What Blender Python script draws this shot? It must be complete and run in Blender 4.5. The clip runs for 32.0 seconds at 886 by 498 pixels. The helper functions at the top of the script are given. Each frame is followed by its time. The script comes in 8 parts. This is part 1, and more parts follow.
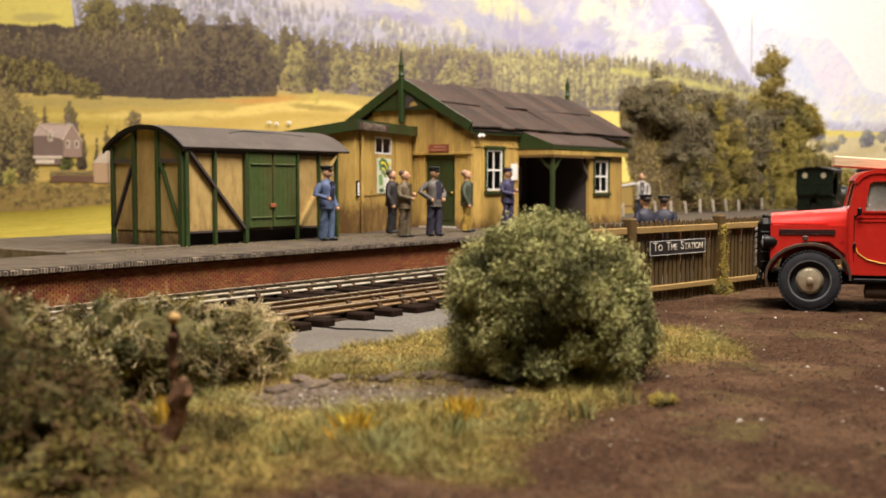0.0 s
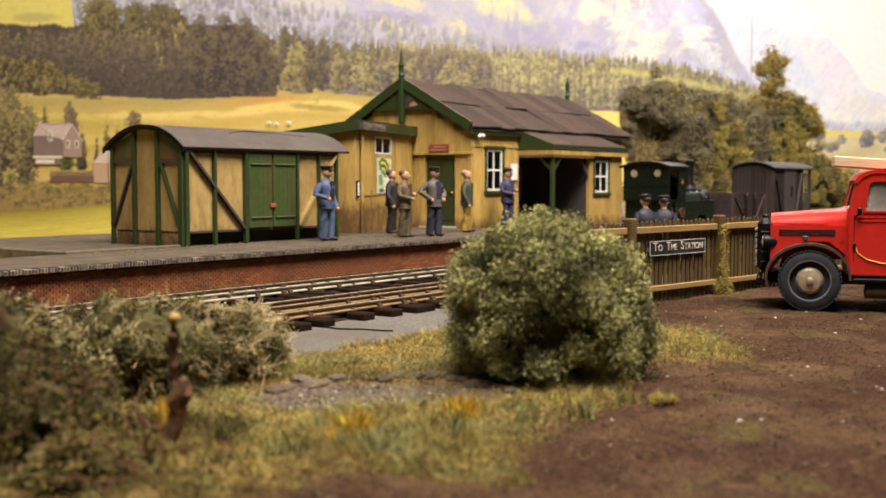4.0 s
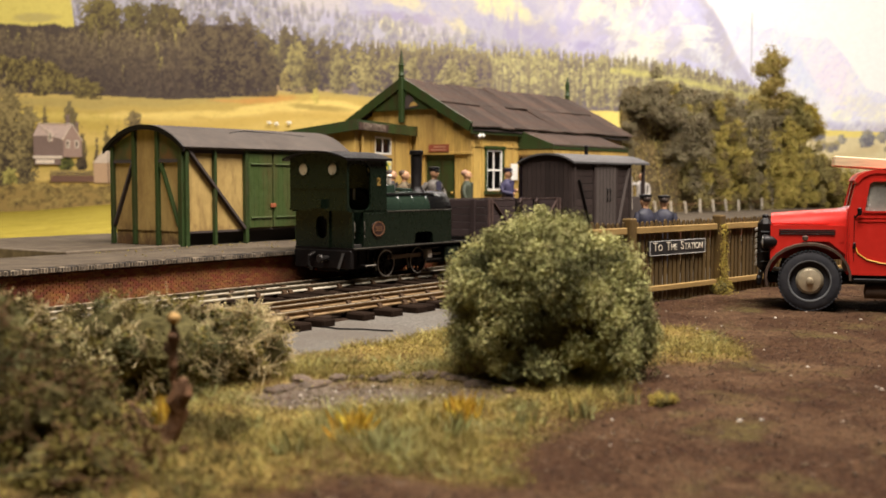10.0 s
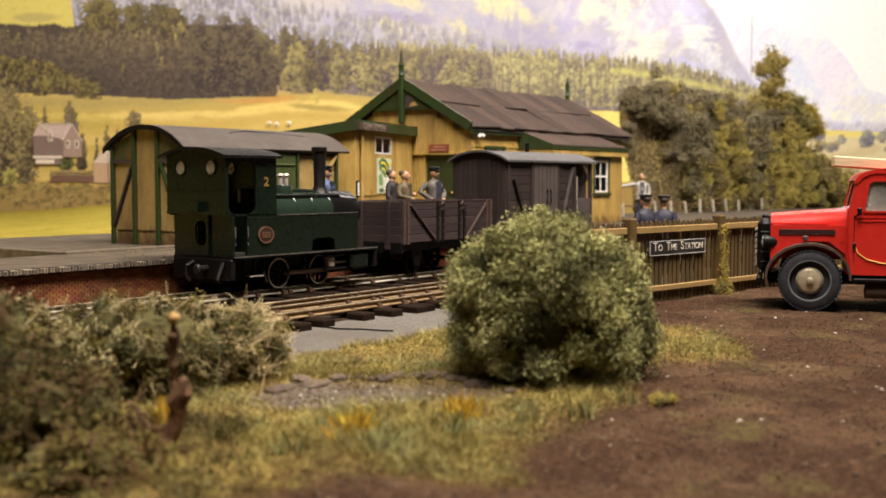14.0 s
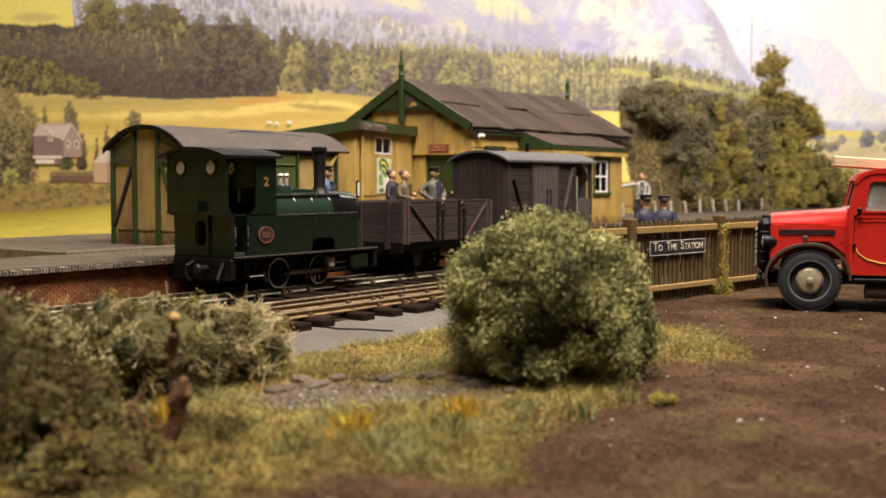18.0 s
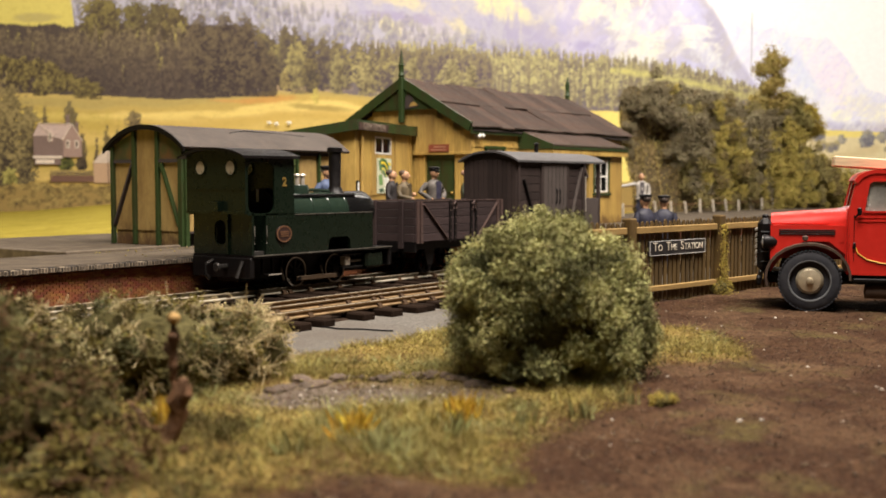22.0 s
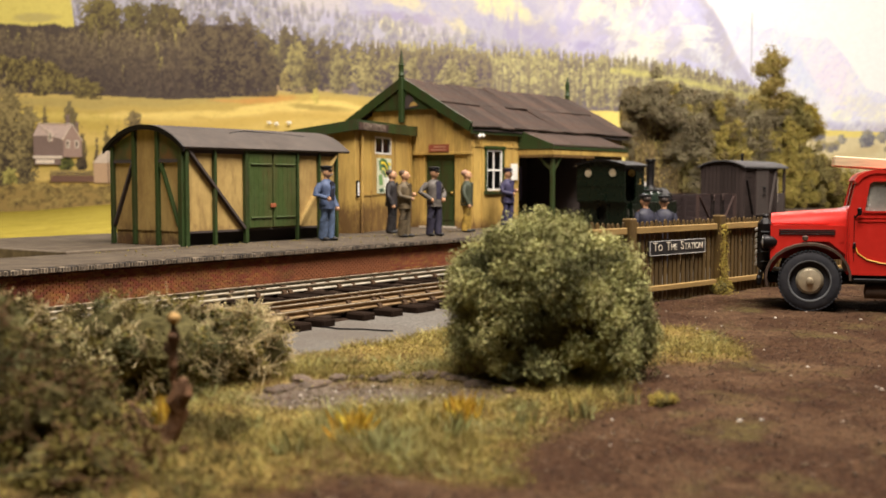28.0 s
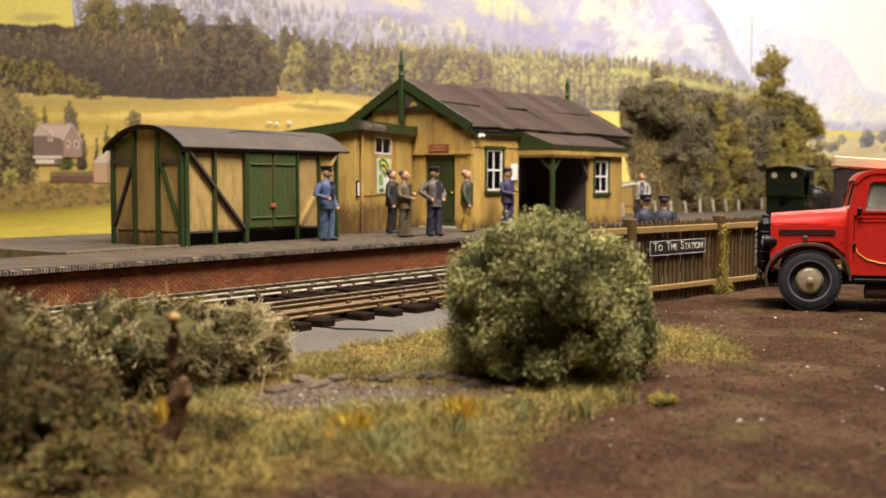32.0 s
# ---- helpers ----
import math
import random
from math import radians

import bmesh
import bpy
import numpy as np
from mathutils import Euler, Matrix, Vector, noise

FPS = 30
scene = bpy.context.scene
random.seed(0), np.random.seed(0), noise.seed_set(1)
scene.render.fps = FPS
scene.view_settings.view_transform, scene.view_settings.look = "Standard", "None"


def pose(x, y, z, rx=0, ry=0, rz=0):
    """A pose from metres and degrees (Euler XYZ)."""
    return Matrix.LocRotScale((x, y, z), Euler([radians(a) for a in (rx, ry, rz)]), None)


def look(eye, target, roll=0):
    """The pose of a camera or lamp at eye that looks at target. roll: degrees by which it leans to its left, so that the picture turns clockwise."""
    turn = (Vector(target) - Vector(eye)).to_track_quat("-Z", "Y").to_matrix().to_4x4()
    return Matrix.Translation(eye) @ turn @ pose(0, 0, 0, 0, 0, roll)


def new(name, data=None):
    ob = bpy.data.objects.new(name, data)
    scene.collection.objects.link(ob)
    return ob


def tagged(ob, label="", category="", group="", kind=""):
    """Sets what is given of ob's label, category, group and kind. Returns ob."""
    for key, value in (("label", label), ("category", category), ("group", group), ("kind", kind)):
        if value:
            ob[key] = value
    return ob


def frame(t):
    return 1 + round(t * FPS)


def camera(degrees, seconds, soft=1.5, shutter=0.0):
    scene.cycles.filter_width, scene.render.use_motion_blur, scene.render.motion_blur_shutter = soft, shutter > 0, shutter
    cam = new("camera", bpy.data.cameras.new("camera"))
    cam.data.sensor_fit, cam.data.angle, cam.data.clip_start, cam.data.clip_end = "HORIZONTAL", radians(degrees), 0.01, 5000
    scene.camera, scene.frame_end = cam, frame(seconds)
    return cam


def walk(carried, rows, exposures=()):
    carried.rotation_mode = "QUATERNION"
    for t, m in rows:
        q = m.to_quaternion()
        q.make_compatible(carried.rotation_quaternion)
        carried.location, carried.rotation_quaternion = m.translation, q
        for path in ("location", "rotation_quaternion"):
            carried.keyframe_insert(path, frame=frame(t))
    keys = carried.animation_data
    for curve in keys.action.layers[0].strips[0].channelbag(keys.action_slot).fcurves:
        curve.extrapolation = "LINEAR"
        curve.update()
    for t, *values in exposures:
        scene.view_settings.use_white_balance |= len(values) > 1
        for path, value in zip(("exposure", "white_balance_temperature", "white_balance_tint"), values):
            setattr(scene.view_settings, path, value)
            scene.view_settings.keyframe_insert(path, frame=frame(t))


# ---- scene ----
# A model railway diorama, about 1:46. All plan numbers are in "u", metres of the modelled world;
# S turns them into true metres of the model. x runs along the track, y away from the viewer, z up from the rail tops.
S = 0.0215
TURN = 35.87                                   # the track's bearing off the camera's axis, degrees
FWD = Vector((math.cos(radians(TURN)), math.sin(radians(TURN)), 0))
SIDE = Vector((math.sin(radians(TURN)), -math.cos(radians(TURN)), 0))


def U(x, y, z=0.0):
    return Vector((x, y, z)) * S


# ---- camera ----
cam = camera(42.81, 32.0, soft=1.65)
eye = U(0, 0, 2.16)
aim = eye + (FWD * math.cos(radians(3.434)) - Vector((0, 0, math.sin(radians(3.434))))) * 0.5
cam.data.dof.use_dof = True
cam.data.dof.focus_distance = 20.5 * S
cam.data.dof.aperture_fstop = 31
walk(cam, [(0.0, look(eye, aim)), (32.0, look(eye, aim))], exposures=[(0.0, 0.0), (32.0, 0.0)])

# ---- light: a lit exhibition room ----
world = bpy.data.worlds.new("room_air")
scene.world = world
world.use_nodes = True
bg = world.node_tree.nodes["Background"]
bg.inputs["Color"].default_value = (1.0, 0.93, 0.8, 1)
bg.inputs["Strength"].default_value = 0.27


def area(name, at, target, w, h, watts, colour):
    d = bpy.data.lights.new(name, "AREA")
    d.shape, d.size, d.size_y, d.energy, d.color = "RECTANGLE", w, h, watts, colour
    ob = new(name, d)
    ob.matrix_world = look(at, target)
    return ob


WARM = (1.0, 0.9, 0.81)
area("layout_lamp", U(15, -4, 44), U(23, 15, 0), 1.25, 0.3, 39.5, WARM)
area("backdrop_lamp", U(58, 29, 34), U(58, 45, 6), 1.3, 0.12, 7.8, (1.0, 0.92, 0.82))

# ---- materials ----


def mat(name, colour, rough=0.7, metal=0.0, var=0.18, grain=9.0, bump=0.25, dirt=None, dirt_amount=0.4, dirt_scale=1.2,
        random_amount=0.0, island=0.0, coat=0.0, stretch=(1, 1, 1), spec=0.4, streak=None, streak_amount=0.7, splash=None):
    m = bpy.data.materials.new(name)
    m.use_nodes = True
    nt = m.node_tree
    b = nt.nodes["Principled BSDF"]
    L = nt.links.new

    def node(kind, **kw):
        n = nt.nodes.new(kind)
        for k, v in kw.items():
            n.inputs[k].default_value = v
        return n
    tc = node("ShaderNodeTexCoord")
    mp = node("ShaderNodeMapping")
    mp.inputs["Scale"].default_value = [s / S for s in stretch]
    L(tc.outputs["Object"], mp.inputs["Vector"])
    fine = node("ShaderNodeTexNoise", Scale=grain, Detail=6.0, Roughness=0.65)
    wide = node("ShaderNodeTexNoise", Scale=dirt_scale, Detail=5.0, Roughness=0.6)
    L(mp.outputs[0], fine.inputs["Vector"])
    L(mp.outputs[0], wide.inputs["Vector"])

    def mix(a, c, fac, blend="MIX"):
        n = nt.nodes.new("ShaderNodeMix")
        n.data_type, n.blend_type = "RGBA", blend
        for sock, v in ((n.inputs[6], a), (n.inputs[7], c)):
            if isinstance(v, tuple):
                sock.default_value = (*v, 1)
            else:
                L(v, sock)
        if isinstance(fac, float):
            n.inputs[0].default_value = fac
        else:
            L(fac, n.inputs[0])
        return n.outputs[2]

    def ramp(src, lo, hi, a=0.0, c=1.0):
        n = nt.nodes.new("ShaderNodeMapRange")
        L(src, n.inputs[0])
        for k, v in zip((1, 2, 3, 4), (lo, hi, a, c)):
            n.inputs[k].default_value = v
        return n.outputs[0]
    lo = tuple(max(0, c * (1 - var)) for c in colour)
    hi = tuple(min(1, c * (1 + var)) for c in colour)
    col = mix(lo, hi, ramp(fine.outputs[0], 0.3, 0.7))
    if dirt:
        col = mix(col, dirt, ramp(wide.outputs[0], 0.42, 0.72, 0.0, dirt_amount))
    if streak:
        # runs of grime down the face, with speckled edges
        ms = node("ShaderNodeMapping")
        ms.inputs["Scale"].default_value = (2.6 / S, 2.6 / S, 0.55 / S)
        L(tc.outputs["Object"], ms.inputs["Vector"])
        run = node("ShaderNodeTexNoise", Scale=1.0, Detail=8.0, Roughness=0.7, Distortion=0.4)
        L(ms.outputs[0], run.inputs["Vector"])
        col = mix(col, streak, ramp(run.outputs[0], 0.47, 0.72, 0.0, streak_amount))
    if splash:
        # brown mud thrown up in ragged patches: where it begins, how high it reaches, its colour
        z0, reach, mud = splash
        sp = node("ShaderNodeSeparateXYZ")
        L(tc.outputs["Object"], sp.inputs[0])
        mm = node("ShaderNodeMapping")
        mm.inputs["Scale"].default_value = (4.5 / S, 4.5 / S, 2.2 / S)
        L(tc.outputs["Object"], mm.inputs["Vector"])
        blot = node("ShaderNodeTexNoise", Scale=1.0, Detail=9.0, Roughness=0.75)
        L(mm.outputs[0], blot.inputs["Vector"])
        sm = nt.nodes.new("ShaderNodeMath")
        sm.operation = "ADD"
        L(blot.outputs[0], sm.inputs[0])
        L(ramp(sp.outputs[2], z0 * S, (z0 + reach) * S, 0.25, -0.3), sm.inputs[1])
        col = mix(col, mud, ramp(sm.outputs[0], 0.5, 0.75, 0.0, 0.9))
    if random_amount:
        oi = node("ShaderNodeObjectInfo")
        hv = node("ShaderNodeHueSaturation")
        L(ramp(oi.outputs["Random"], 0, 1, 1 - random_amount, 1 + random_amount), hv.inputs["Value"])
        L(col, hv.inputs["Color"])
        col = hv.outputs[0]
    if island:
        ge = node("ShaderNodeNewGeometry")
        hv = node("ShaderNodeHueSaturation")
        L(ramp(ge.outputs["Random Per Island"], 0, 1, 1 - island, 1 + island), hv.inputs["Value"])
        L(ramp(ge.outputs["Random Per Island"], 0, 1, 0.48, 0.52), hv.inputs["Hue"])
        L(col, hv.inputs["Color"])
        col = hv.outputs[0]
    L(col, b.inputs["Base Color"])
    L(ramp(fine.outputs[0], 0.3, 0.7, max(0.05, rough - min(0.12, rough * 0.25)), min(1, rough + min(0.12, rough * 0.25))), b.inputs["Roughness"])
    b.inputs["Metallic"].default_value = metal
    b.inputs["Specular IOR Level"].default_value = spec
    b.inputs["Coat Weight"].default_value = coat
    if bump:
        bu = node("ShaderNodeBump", Strength=bump, Distance=0.03 * S)
        L(fine.outputs[0], bu.inputs["Height"])
        L(bu.outputs[0], b.inputs["Normal"])
    return m


M = {}
M["cream"] = mat("cream_paint", (0.49, 0.325, 0.085), 0.6, dirt=(0.25, 0.145, 0.042), dirt_amount=0.6, dirt_scale=1.1, bump=0.15, stretch=(1, 1, 0.3), streak=(0.13, 0.07, 0.025), streak_amount=0.6, splash=(0.63, 0.75, (0.12, 0.062, 0.022)))
M["van_cream"] = mat("aged_cream_boards", (0.38, 0.262, 0.09), 0.65, var=0.12, dirt=(0.2, 0.115, 0.036), dirt_amount=0.8, dirt_scale=1.3, bump=0.2, stretch=(1, 1, 0.8), streak=(0.11, 0.058, 0.02), streak_amount=0.6, splash=(0.6, 1.0, (0.085, 0.042, 0.02)))
M["green"] = mat("mid_green_paint", (0.024, 0.045, 0.0105), 0.5, dirt=(0.03, 0.045, 0.016), bump=0.2, streak=(0.04, 0.022, 0.01), streak_amount=0.85)
M["door_green"] = mat("worn_green_boards", (0.042, 0.066, 0.015), 0.55, dirt=(0.04, 0.06, 0.02), bump=0.2, streak=(0.09, 0.045, 0.018), streak_amount=0.5)
M["iron_roof"] = mat("rusty_grey_iron", (0.056, 0.039, 0.031), 0.75, dirt=(0.075, 0.035, 0.02), dirt_amount=0.8, dirt_scale=1.6, random_amount=0.3, bump=0.4, streak=(0.025, 0.016, 0.013), streak_amount=0.6, spec=0.25)
M["felt"] = mat("grey_roof_felt", (0.085, 0.07, 0.06), 0.8, dirt=(0.05, 0.04, 0.035), dirt_amount=0.7, bump=0.4, stretch=(0.5, 1, 1), spec=0.25, streak=(0.12, 0.095, 0.075), streak_amount=0.4)
M["white"] = mat("white_paint", (0.8, 0.78, 0.72), 0.5, var=0.05, dirt=(0.5, 0.45, 0.36), dirt_amount=0.4)
M["asphalt"] = mat("platform_asphalt", (0.074, 0.057, 0.041), 0.9, dirt=(0.16, 0.127, 0.085), dirt_amount=0.6, dirt_scale=1.8, var=0.45, grain=16, bump=0.7, spec=0.2)
M["brick"] = mat("red_brick", (0.25, 0.084, 0.028), 0.85, dirt=(0.075, 0.026, 0.013), dirt_amount=0.85, dirt_scale=1.1, random_amount=0.12, bump=0.5, var=0.3)
M["mortar"] = mat("dark_mortar", (0.12, 0.045, 0.02), 0.9, dirt=(0.15, 0.055, 0.022), dirt_amount=0.6)
M["edging"] = mat("blue_edging_brick", (0.022, 0.017, 0.014), 0.8, random_amount=0.7, dirt=(0.16, 0.12, 0.08), dirt_amount=0.7, dirt_scale=2.5)
M["rail"] = mat("rusty_rail", (0.15, 0.085, 0.034), 0.75, metal=0.0, dirt=(0.04, 0.022, 0.012), spec=0.15)
M["chair_iron"] = mat("sooty_iron_chair", (0.045, 0.026, 0.014), 0.8, dirt=(0.09, 0.05, 0.022), spec=0.15)
M["rail_head"] = mat("polished_rail_head", (0.56, 0.46, 0.33), 0.28, metal=0.6, var=0.35, grain=3, bump=0.05, spec=0.3)
# a pale tone that stands in for light glinting on the rail foot
M["bright_glint"] = mat("pale_foot_glint", (0.46, 0.41, 0.32), 0.4, metal=0.1, var=0.3, grain=3, bump=0.1)
M["grey_rail"] = mat("olive_grey_rail", (0.1, 0.082, 0.05), 0.6, dirt=(0.06, 0.045, 0.025), spec=0.3)
# the siding's duller painted glint
M["rail_foot"] = mat("tan_foot_glint", (0.26, 0.17, 0.085), 0.5, metal=0.3, var=0.4, grain=4, bump=0.1)
M["sleeper"] = mat("tarred_timber", (0.013, 0.008, 0.0055), 0.95, spec=0.03, dirt=(0.02, 0.013, 0.009), random_amount=0.3, bump=0.6)
M["glass"] = mat("dark_window_glass", (0.003, 0.003, 0.003), 0.15, var=0.0, bump=0.0, spec=0.08)
# near-black for places out of the light: the shade is put in the colour
M["dark"] = mat("unlit_inside", (0.02, 0.017, 0.014), 0.9)
M["inside"] = mat("brown_boarding", (0.05, 0.037, 0.033), 0.85)
M["timber"] = mat("bare_pale_timber", (0.72, 0.58, 0.36), 0.65, stretch=(0.2, 2, 2), bump=0.2)
M["fence"] = mat("weathered_fence_wood", (0.085, 0.05, 0.011), 0.8, dirt=(0.032, 0.018, 0.005), dirt_amount=0.7, random_amount=0.3, stretch=(2, 2, 0.5), bump=0.4)
M["black"] = mat("satin_black", (0.006, 0.005, 0.005), 0.4, spec=0.2, dirt=(0.011, 0.008, 0.007), dirt_amount=0.4)
M["loco_green"] = mat("dark_loco_green", (0.0042, 0.0085, 0.0045), 0.3, var=0.08, dirt=(0.006, 0.009, 0.005), dirt_amount=0.1, bump=0.03)
M["boiler"] = mat("glossy_boiler_green", (0.016, 0.028, 0.019), 0.2, coat=0.9, metal=0.0, var=0.15, bump=0.03, spec=0.6)
M["steel"] = mat("worn_steel", (0.5, 0.45, 0.38), 0.35, metal=0.45, bump=0.1)
M["edge_steel"] = mat("worn_edge_steel", (0.13, 0.12, 0.1), 0.35, metal=0.5, var=0.5, grain=5, bump=0.1)
M["brass"] = mat("dull_brass", (0.55, 0.36, 0.1), 0.35, metal=0.8)
M["wagon"] = mat("grey_brown_planks", (0.042, 0.028, 0.027), 0.75, dirt=(0.02, 0.013, 0.012), spec=0.2, random_amount=0.16, stretch=(0.4, 1, 2), bump=0.45)
M["van_grey"] = mat("dark_umber_planks", (0.036, 0.025, 0.022), 0.75, spec=0.2, dirt=(0.016, 0.011, 0.01), dirt_amount=0.6, random_amount=0.22, stretch=(1, 1, 0.4), bump=0.4)
M["red"] = mat("red_lorry_enamel", (0.58, 0.022, 0.014), 0.4, var=0.06, dirt=(0.42, 0.02, 0.012), dirt_amount=0.4, bump=0.05, coat=0.15)
M["brown_wing"] = mat("dusty_brown_paint", (0.06, 0.037, 0.026), 0.6, dirt=(0.13, 0.085, 0.055), dirt_scale=3)
M["tyre"] = mat("grey_black_rubber", (0.02, 0.021, 0.027), 0.7, bump=0.3, dirt=(0.05, 0.047, 0.047), dirt_amount=0.5, dirt_scale=5)
M["hub"] = mat("tarnished_hub_metal", (0.55, 0.47, 0.33), 0.4, metal=0.5, dirt=(0.3, 0.24, 0.15))
M["gold"] = mat("gold_lining", (0.6, 0.37, 0.06), 0.5)
M["stone"] = mat("pale_stone", (0.45, 0.4, 0.33), 0.9, random_amount=0.25, bump=0.5)
M["wood_bark"] = mat("brown_twig", (0.14, 0.075, 0.03), 0.85, bump=0.5)
# kept pale to stand in for the sheen on the lorry's window
M["lining"] = mat("painted_cabin_wall", (0.36, 0.35, 0.31), 0.8)


def leaf(name, colour, island=0.27):
    return mat(name, colour, 0.8, var=0.4, grain=4.0, bump=0.0, island=island, spec=0.15)


M["bush"] = leaf("sage_green_foliage", (0.385, 0.365, 0.155))
M["bush_mid"] = leaf("mid_green_foliage", (0.23, 0.222, 0.088))
M["bush_dark"] = leaf("deep_green_foliage", (0.105, 0.104, 0.042))
M["grey_moss"] = leaf("grey_green_seafoam", (0.31, 0.262, 0.135))
M["ivy"] = leaf("grey_olive_foliage", (0.2, 0.166, 0.098), 0.12)
M["moss"] = leaf("yellow_olive_foliage", (0.34, 0.255, 0.055))
M["olive_dark"] = leaf("brown_olive_foliage", (0.075, 0.06, 0.018))
M["olive"] = leaf("olive_foliage", (0.175, 0.138, 0.038))
M["tree_green"] = leaf("soft_olive_foliage", (0.26, 0.22, 0.08))
M["straw"] = leaf("yellow_grass_fibre", (0.33, 0.262, 0.08), 0.3)
M["grass_green"] = leaf("olive_grass_fibre", (0.2, 0.162, 0.05), 0.3)

# ---- mesh helpers ----


def thing(name, at=(0, 0, 0), rz=0.0, label="", category="", group="", kind=""):
    ob = new(name)
    ob.empty_display_size = 0.01
    ob.matrix_world = pose(*(U(*at)), 0, 0, rz)
    return tagged(ob, label, category, group, kind)


def mesh_of(name, bm, mats, smooth=0):
    for v in bm.verts:
        v.co *= S
    bmesh.ops.recalc_face_normals(bm, faces=bm.faces)
    me = bpy.data.meshes.new(name)
    bm.to_mesh(me)
    bm.free()
    for m in (mats if isinstance(mats, (list, tuple)) else [mats]):
        me.materials.append(m)
    if smooth:
        me.polygons.foreach_set("use_smooth", [True] * len(me.polygons))
        me.set_sharp_from_angle(angle=radians(smooth))
    return me


def part(name, bm, material, parent, label="", smooth=35):
    ob = new(name, mesh_of(name, bm, material, smooth))
    ob.parent = parent
    return tagged(ob, label)


def piece(name, me, parent, x=0, y=0, z=0, rx=0, ry=0, rz=0):
    """One more object on a mesh that alike pieces share."""
    ob = new(name, me)
    ob.parent = parent
    ob.matrix_basis = pose(x * S, y * S, z * S, rx, ry, rz)
    return ob


def solo(name, bm, material, label, category, at=(0, 0, 0), rz=0.0, group="", kind="", smooth=35):
    ob = new(name, mesh_of(name, bm, material, smooth))
    ob.matrix_world = pose(*(U(*at)), 0, 0, rz)
    return tagged(ob, label, category, group, kind)


def B():
    return bmesh.new()


def box(bm, x0, x1, y0, y1, z0, z1, bev=0.0, mi=0):
    vs = [bm.verts.new((x, y, z)) for x in (x0, x1) for y in (y0, y1) for z in (z0, z1)]
    fs = [bm.faces.new([vs[i] for i in f]) for f in
          ((0, 1, 3, 2), (4, 6, 7, 5), (0, 4, 5, 1), (2, 3, 7, 6), (0, 2, 6, 4), (1, 5, 7, 3))]
    for f in fs:
        f.material_index = mi
    if bev:
        es = list({e for f in fs for e in f.edges})
        bmesh.ops.bevel(bm, geom=es, offset=bev, segments=1, affect="EDGES", material=-1)
    return bm


def prism(bm, pts, axis, a, b, mi=0):
    """A polygon of two of the axes drawn out along the third."""
    def put(p, t):
        return (t, *p) if axis == "x" else ((p[0], t, p[1]) if axis == "y" else (*p, t))
    lo = [bm.verts.new(put(p, a)) for p in pts]
    hi = [bm.verts.new(put(p, b)) for p in pts]
    n = len(pts)
    fs = [bm.faces.new(lo), bm.faces.new(hi[::-1])]
    fs += [bm.faces.new((lo[i], hi[i], hi[(i + 1) % n], lo[(i + 1) % n])) for i in range(n)]
    for f in fs:
        f.material_index = mi
    return bm


def ring_tube(bm, rings, closed=True, mi=0):
    """Skin a list of rings of points."""
    rows = [[bm.verts.new(p) for p in r] for r in rings]
    n = len(rows[0])
    fs = []
    for a, b in zip(rows, rows[1:]):
        fs += [bm.faces.new((a[i], a[(i + 1) % n], b[(i + 1) % n], b[i])) for i in range(n)]
    if closed:
        fs += [bm.faces.new(rows[0][::-1]), bm.faces.new(rows[-1])]
    for f in fs:
        f.material_index = mi
    return bm


def frame_of(d):
    d = Vector(d).normalized()
    s = d.cross(Vector((0, 0, 1)))
    s = s.normalized() if s.length > 1e-4 else Vector((1, 0, 0))
    return d, s, s.cross(d)


def tube(bm, p0, p1, r0, r1=None, n=10, mi=0):
    r1 = r0 if r1 is None else r1
    p0, p1 = Vector(p0), Vector(p1)
    _, s, t = frame_of(p1 - p0)
    rings = [[p + (s * math.cos(a) + t * math.sin(a)) * r for a in (i * math.tau / n for i in range(n))] for p, r in ((p0, r0), (p1, r1))]
    return ring_tube(bm, rings, mi=mi)


def path_tube(bm, pts, radii, n=8, mi=0):
    pts = [Vector(p) for p in pts]
    rings = []
    for i, p in enumerate(pts):
        d = pts[min(i + 1, len(pts) - 1)] - pts[max(i - 1, 0)]
        _, s, t = frame_of(d)
        r = radii[i] if isinstance(radii, (list, tuple)) else radii
        rings.append([p + (s * math.cos(a) + t * math.sin(a)) * r for a in (k * math.tau / n for k in range(n))])
    return ring_tube(bm, rings, mi=mi)


def lathe(bm, prof, base=(0, 0, 0), axis=(0, 0, 1), n=16, mi=0):
    """prof: pairs of radius and distance along the axis."""
    d, s, t = frame_of(axis)
    base = Vector(base)
    rings = [[base + d * h + (s * math.cos(a) + t * math.sin(a)) * max(r, 0.002) for a in (i * math.tau / n for i in range(n))] for r, h in prof]
    return ring_tube(bm, rings, closed=prof[0] != prof[-1], mi=mi)


def ball(bm, c, rx, ry=None, rz=None, n=10, m=7, mi=0):
    ry, rz = ry or rx, rz or rx
    rings = []
    for j in range(m + 1):
        th = math.pi * (0.04 + 0.92 * j / m)
        rings.append([(c[0] + rx * math.sin(th) * math.cos(a), c[1] + ry * math.sin(th) * math.sin(a), c[2] - rz * math.cos(th))
                      for a in (i * math.tau / n for i in range(n))])
    return ring_tube(bm, rings, mi=mi)


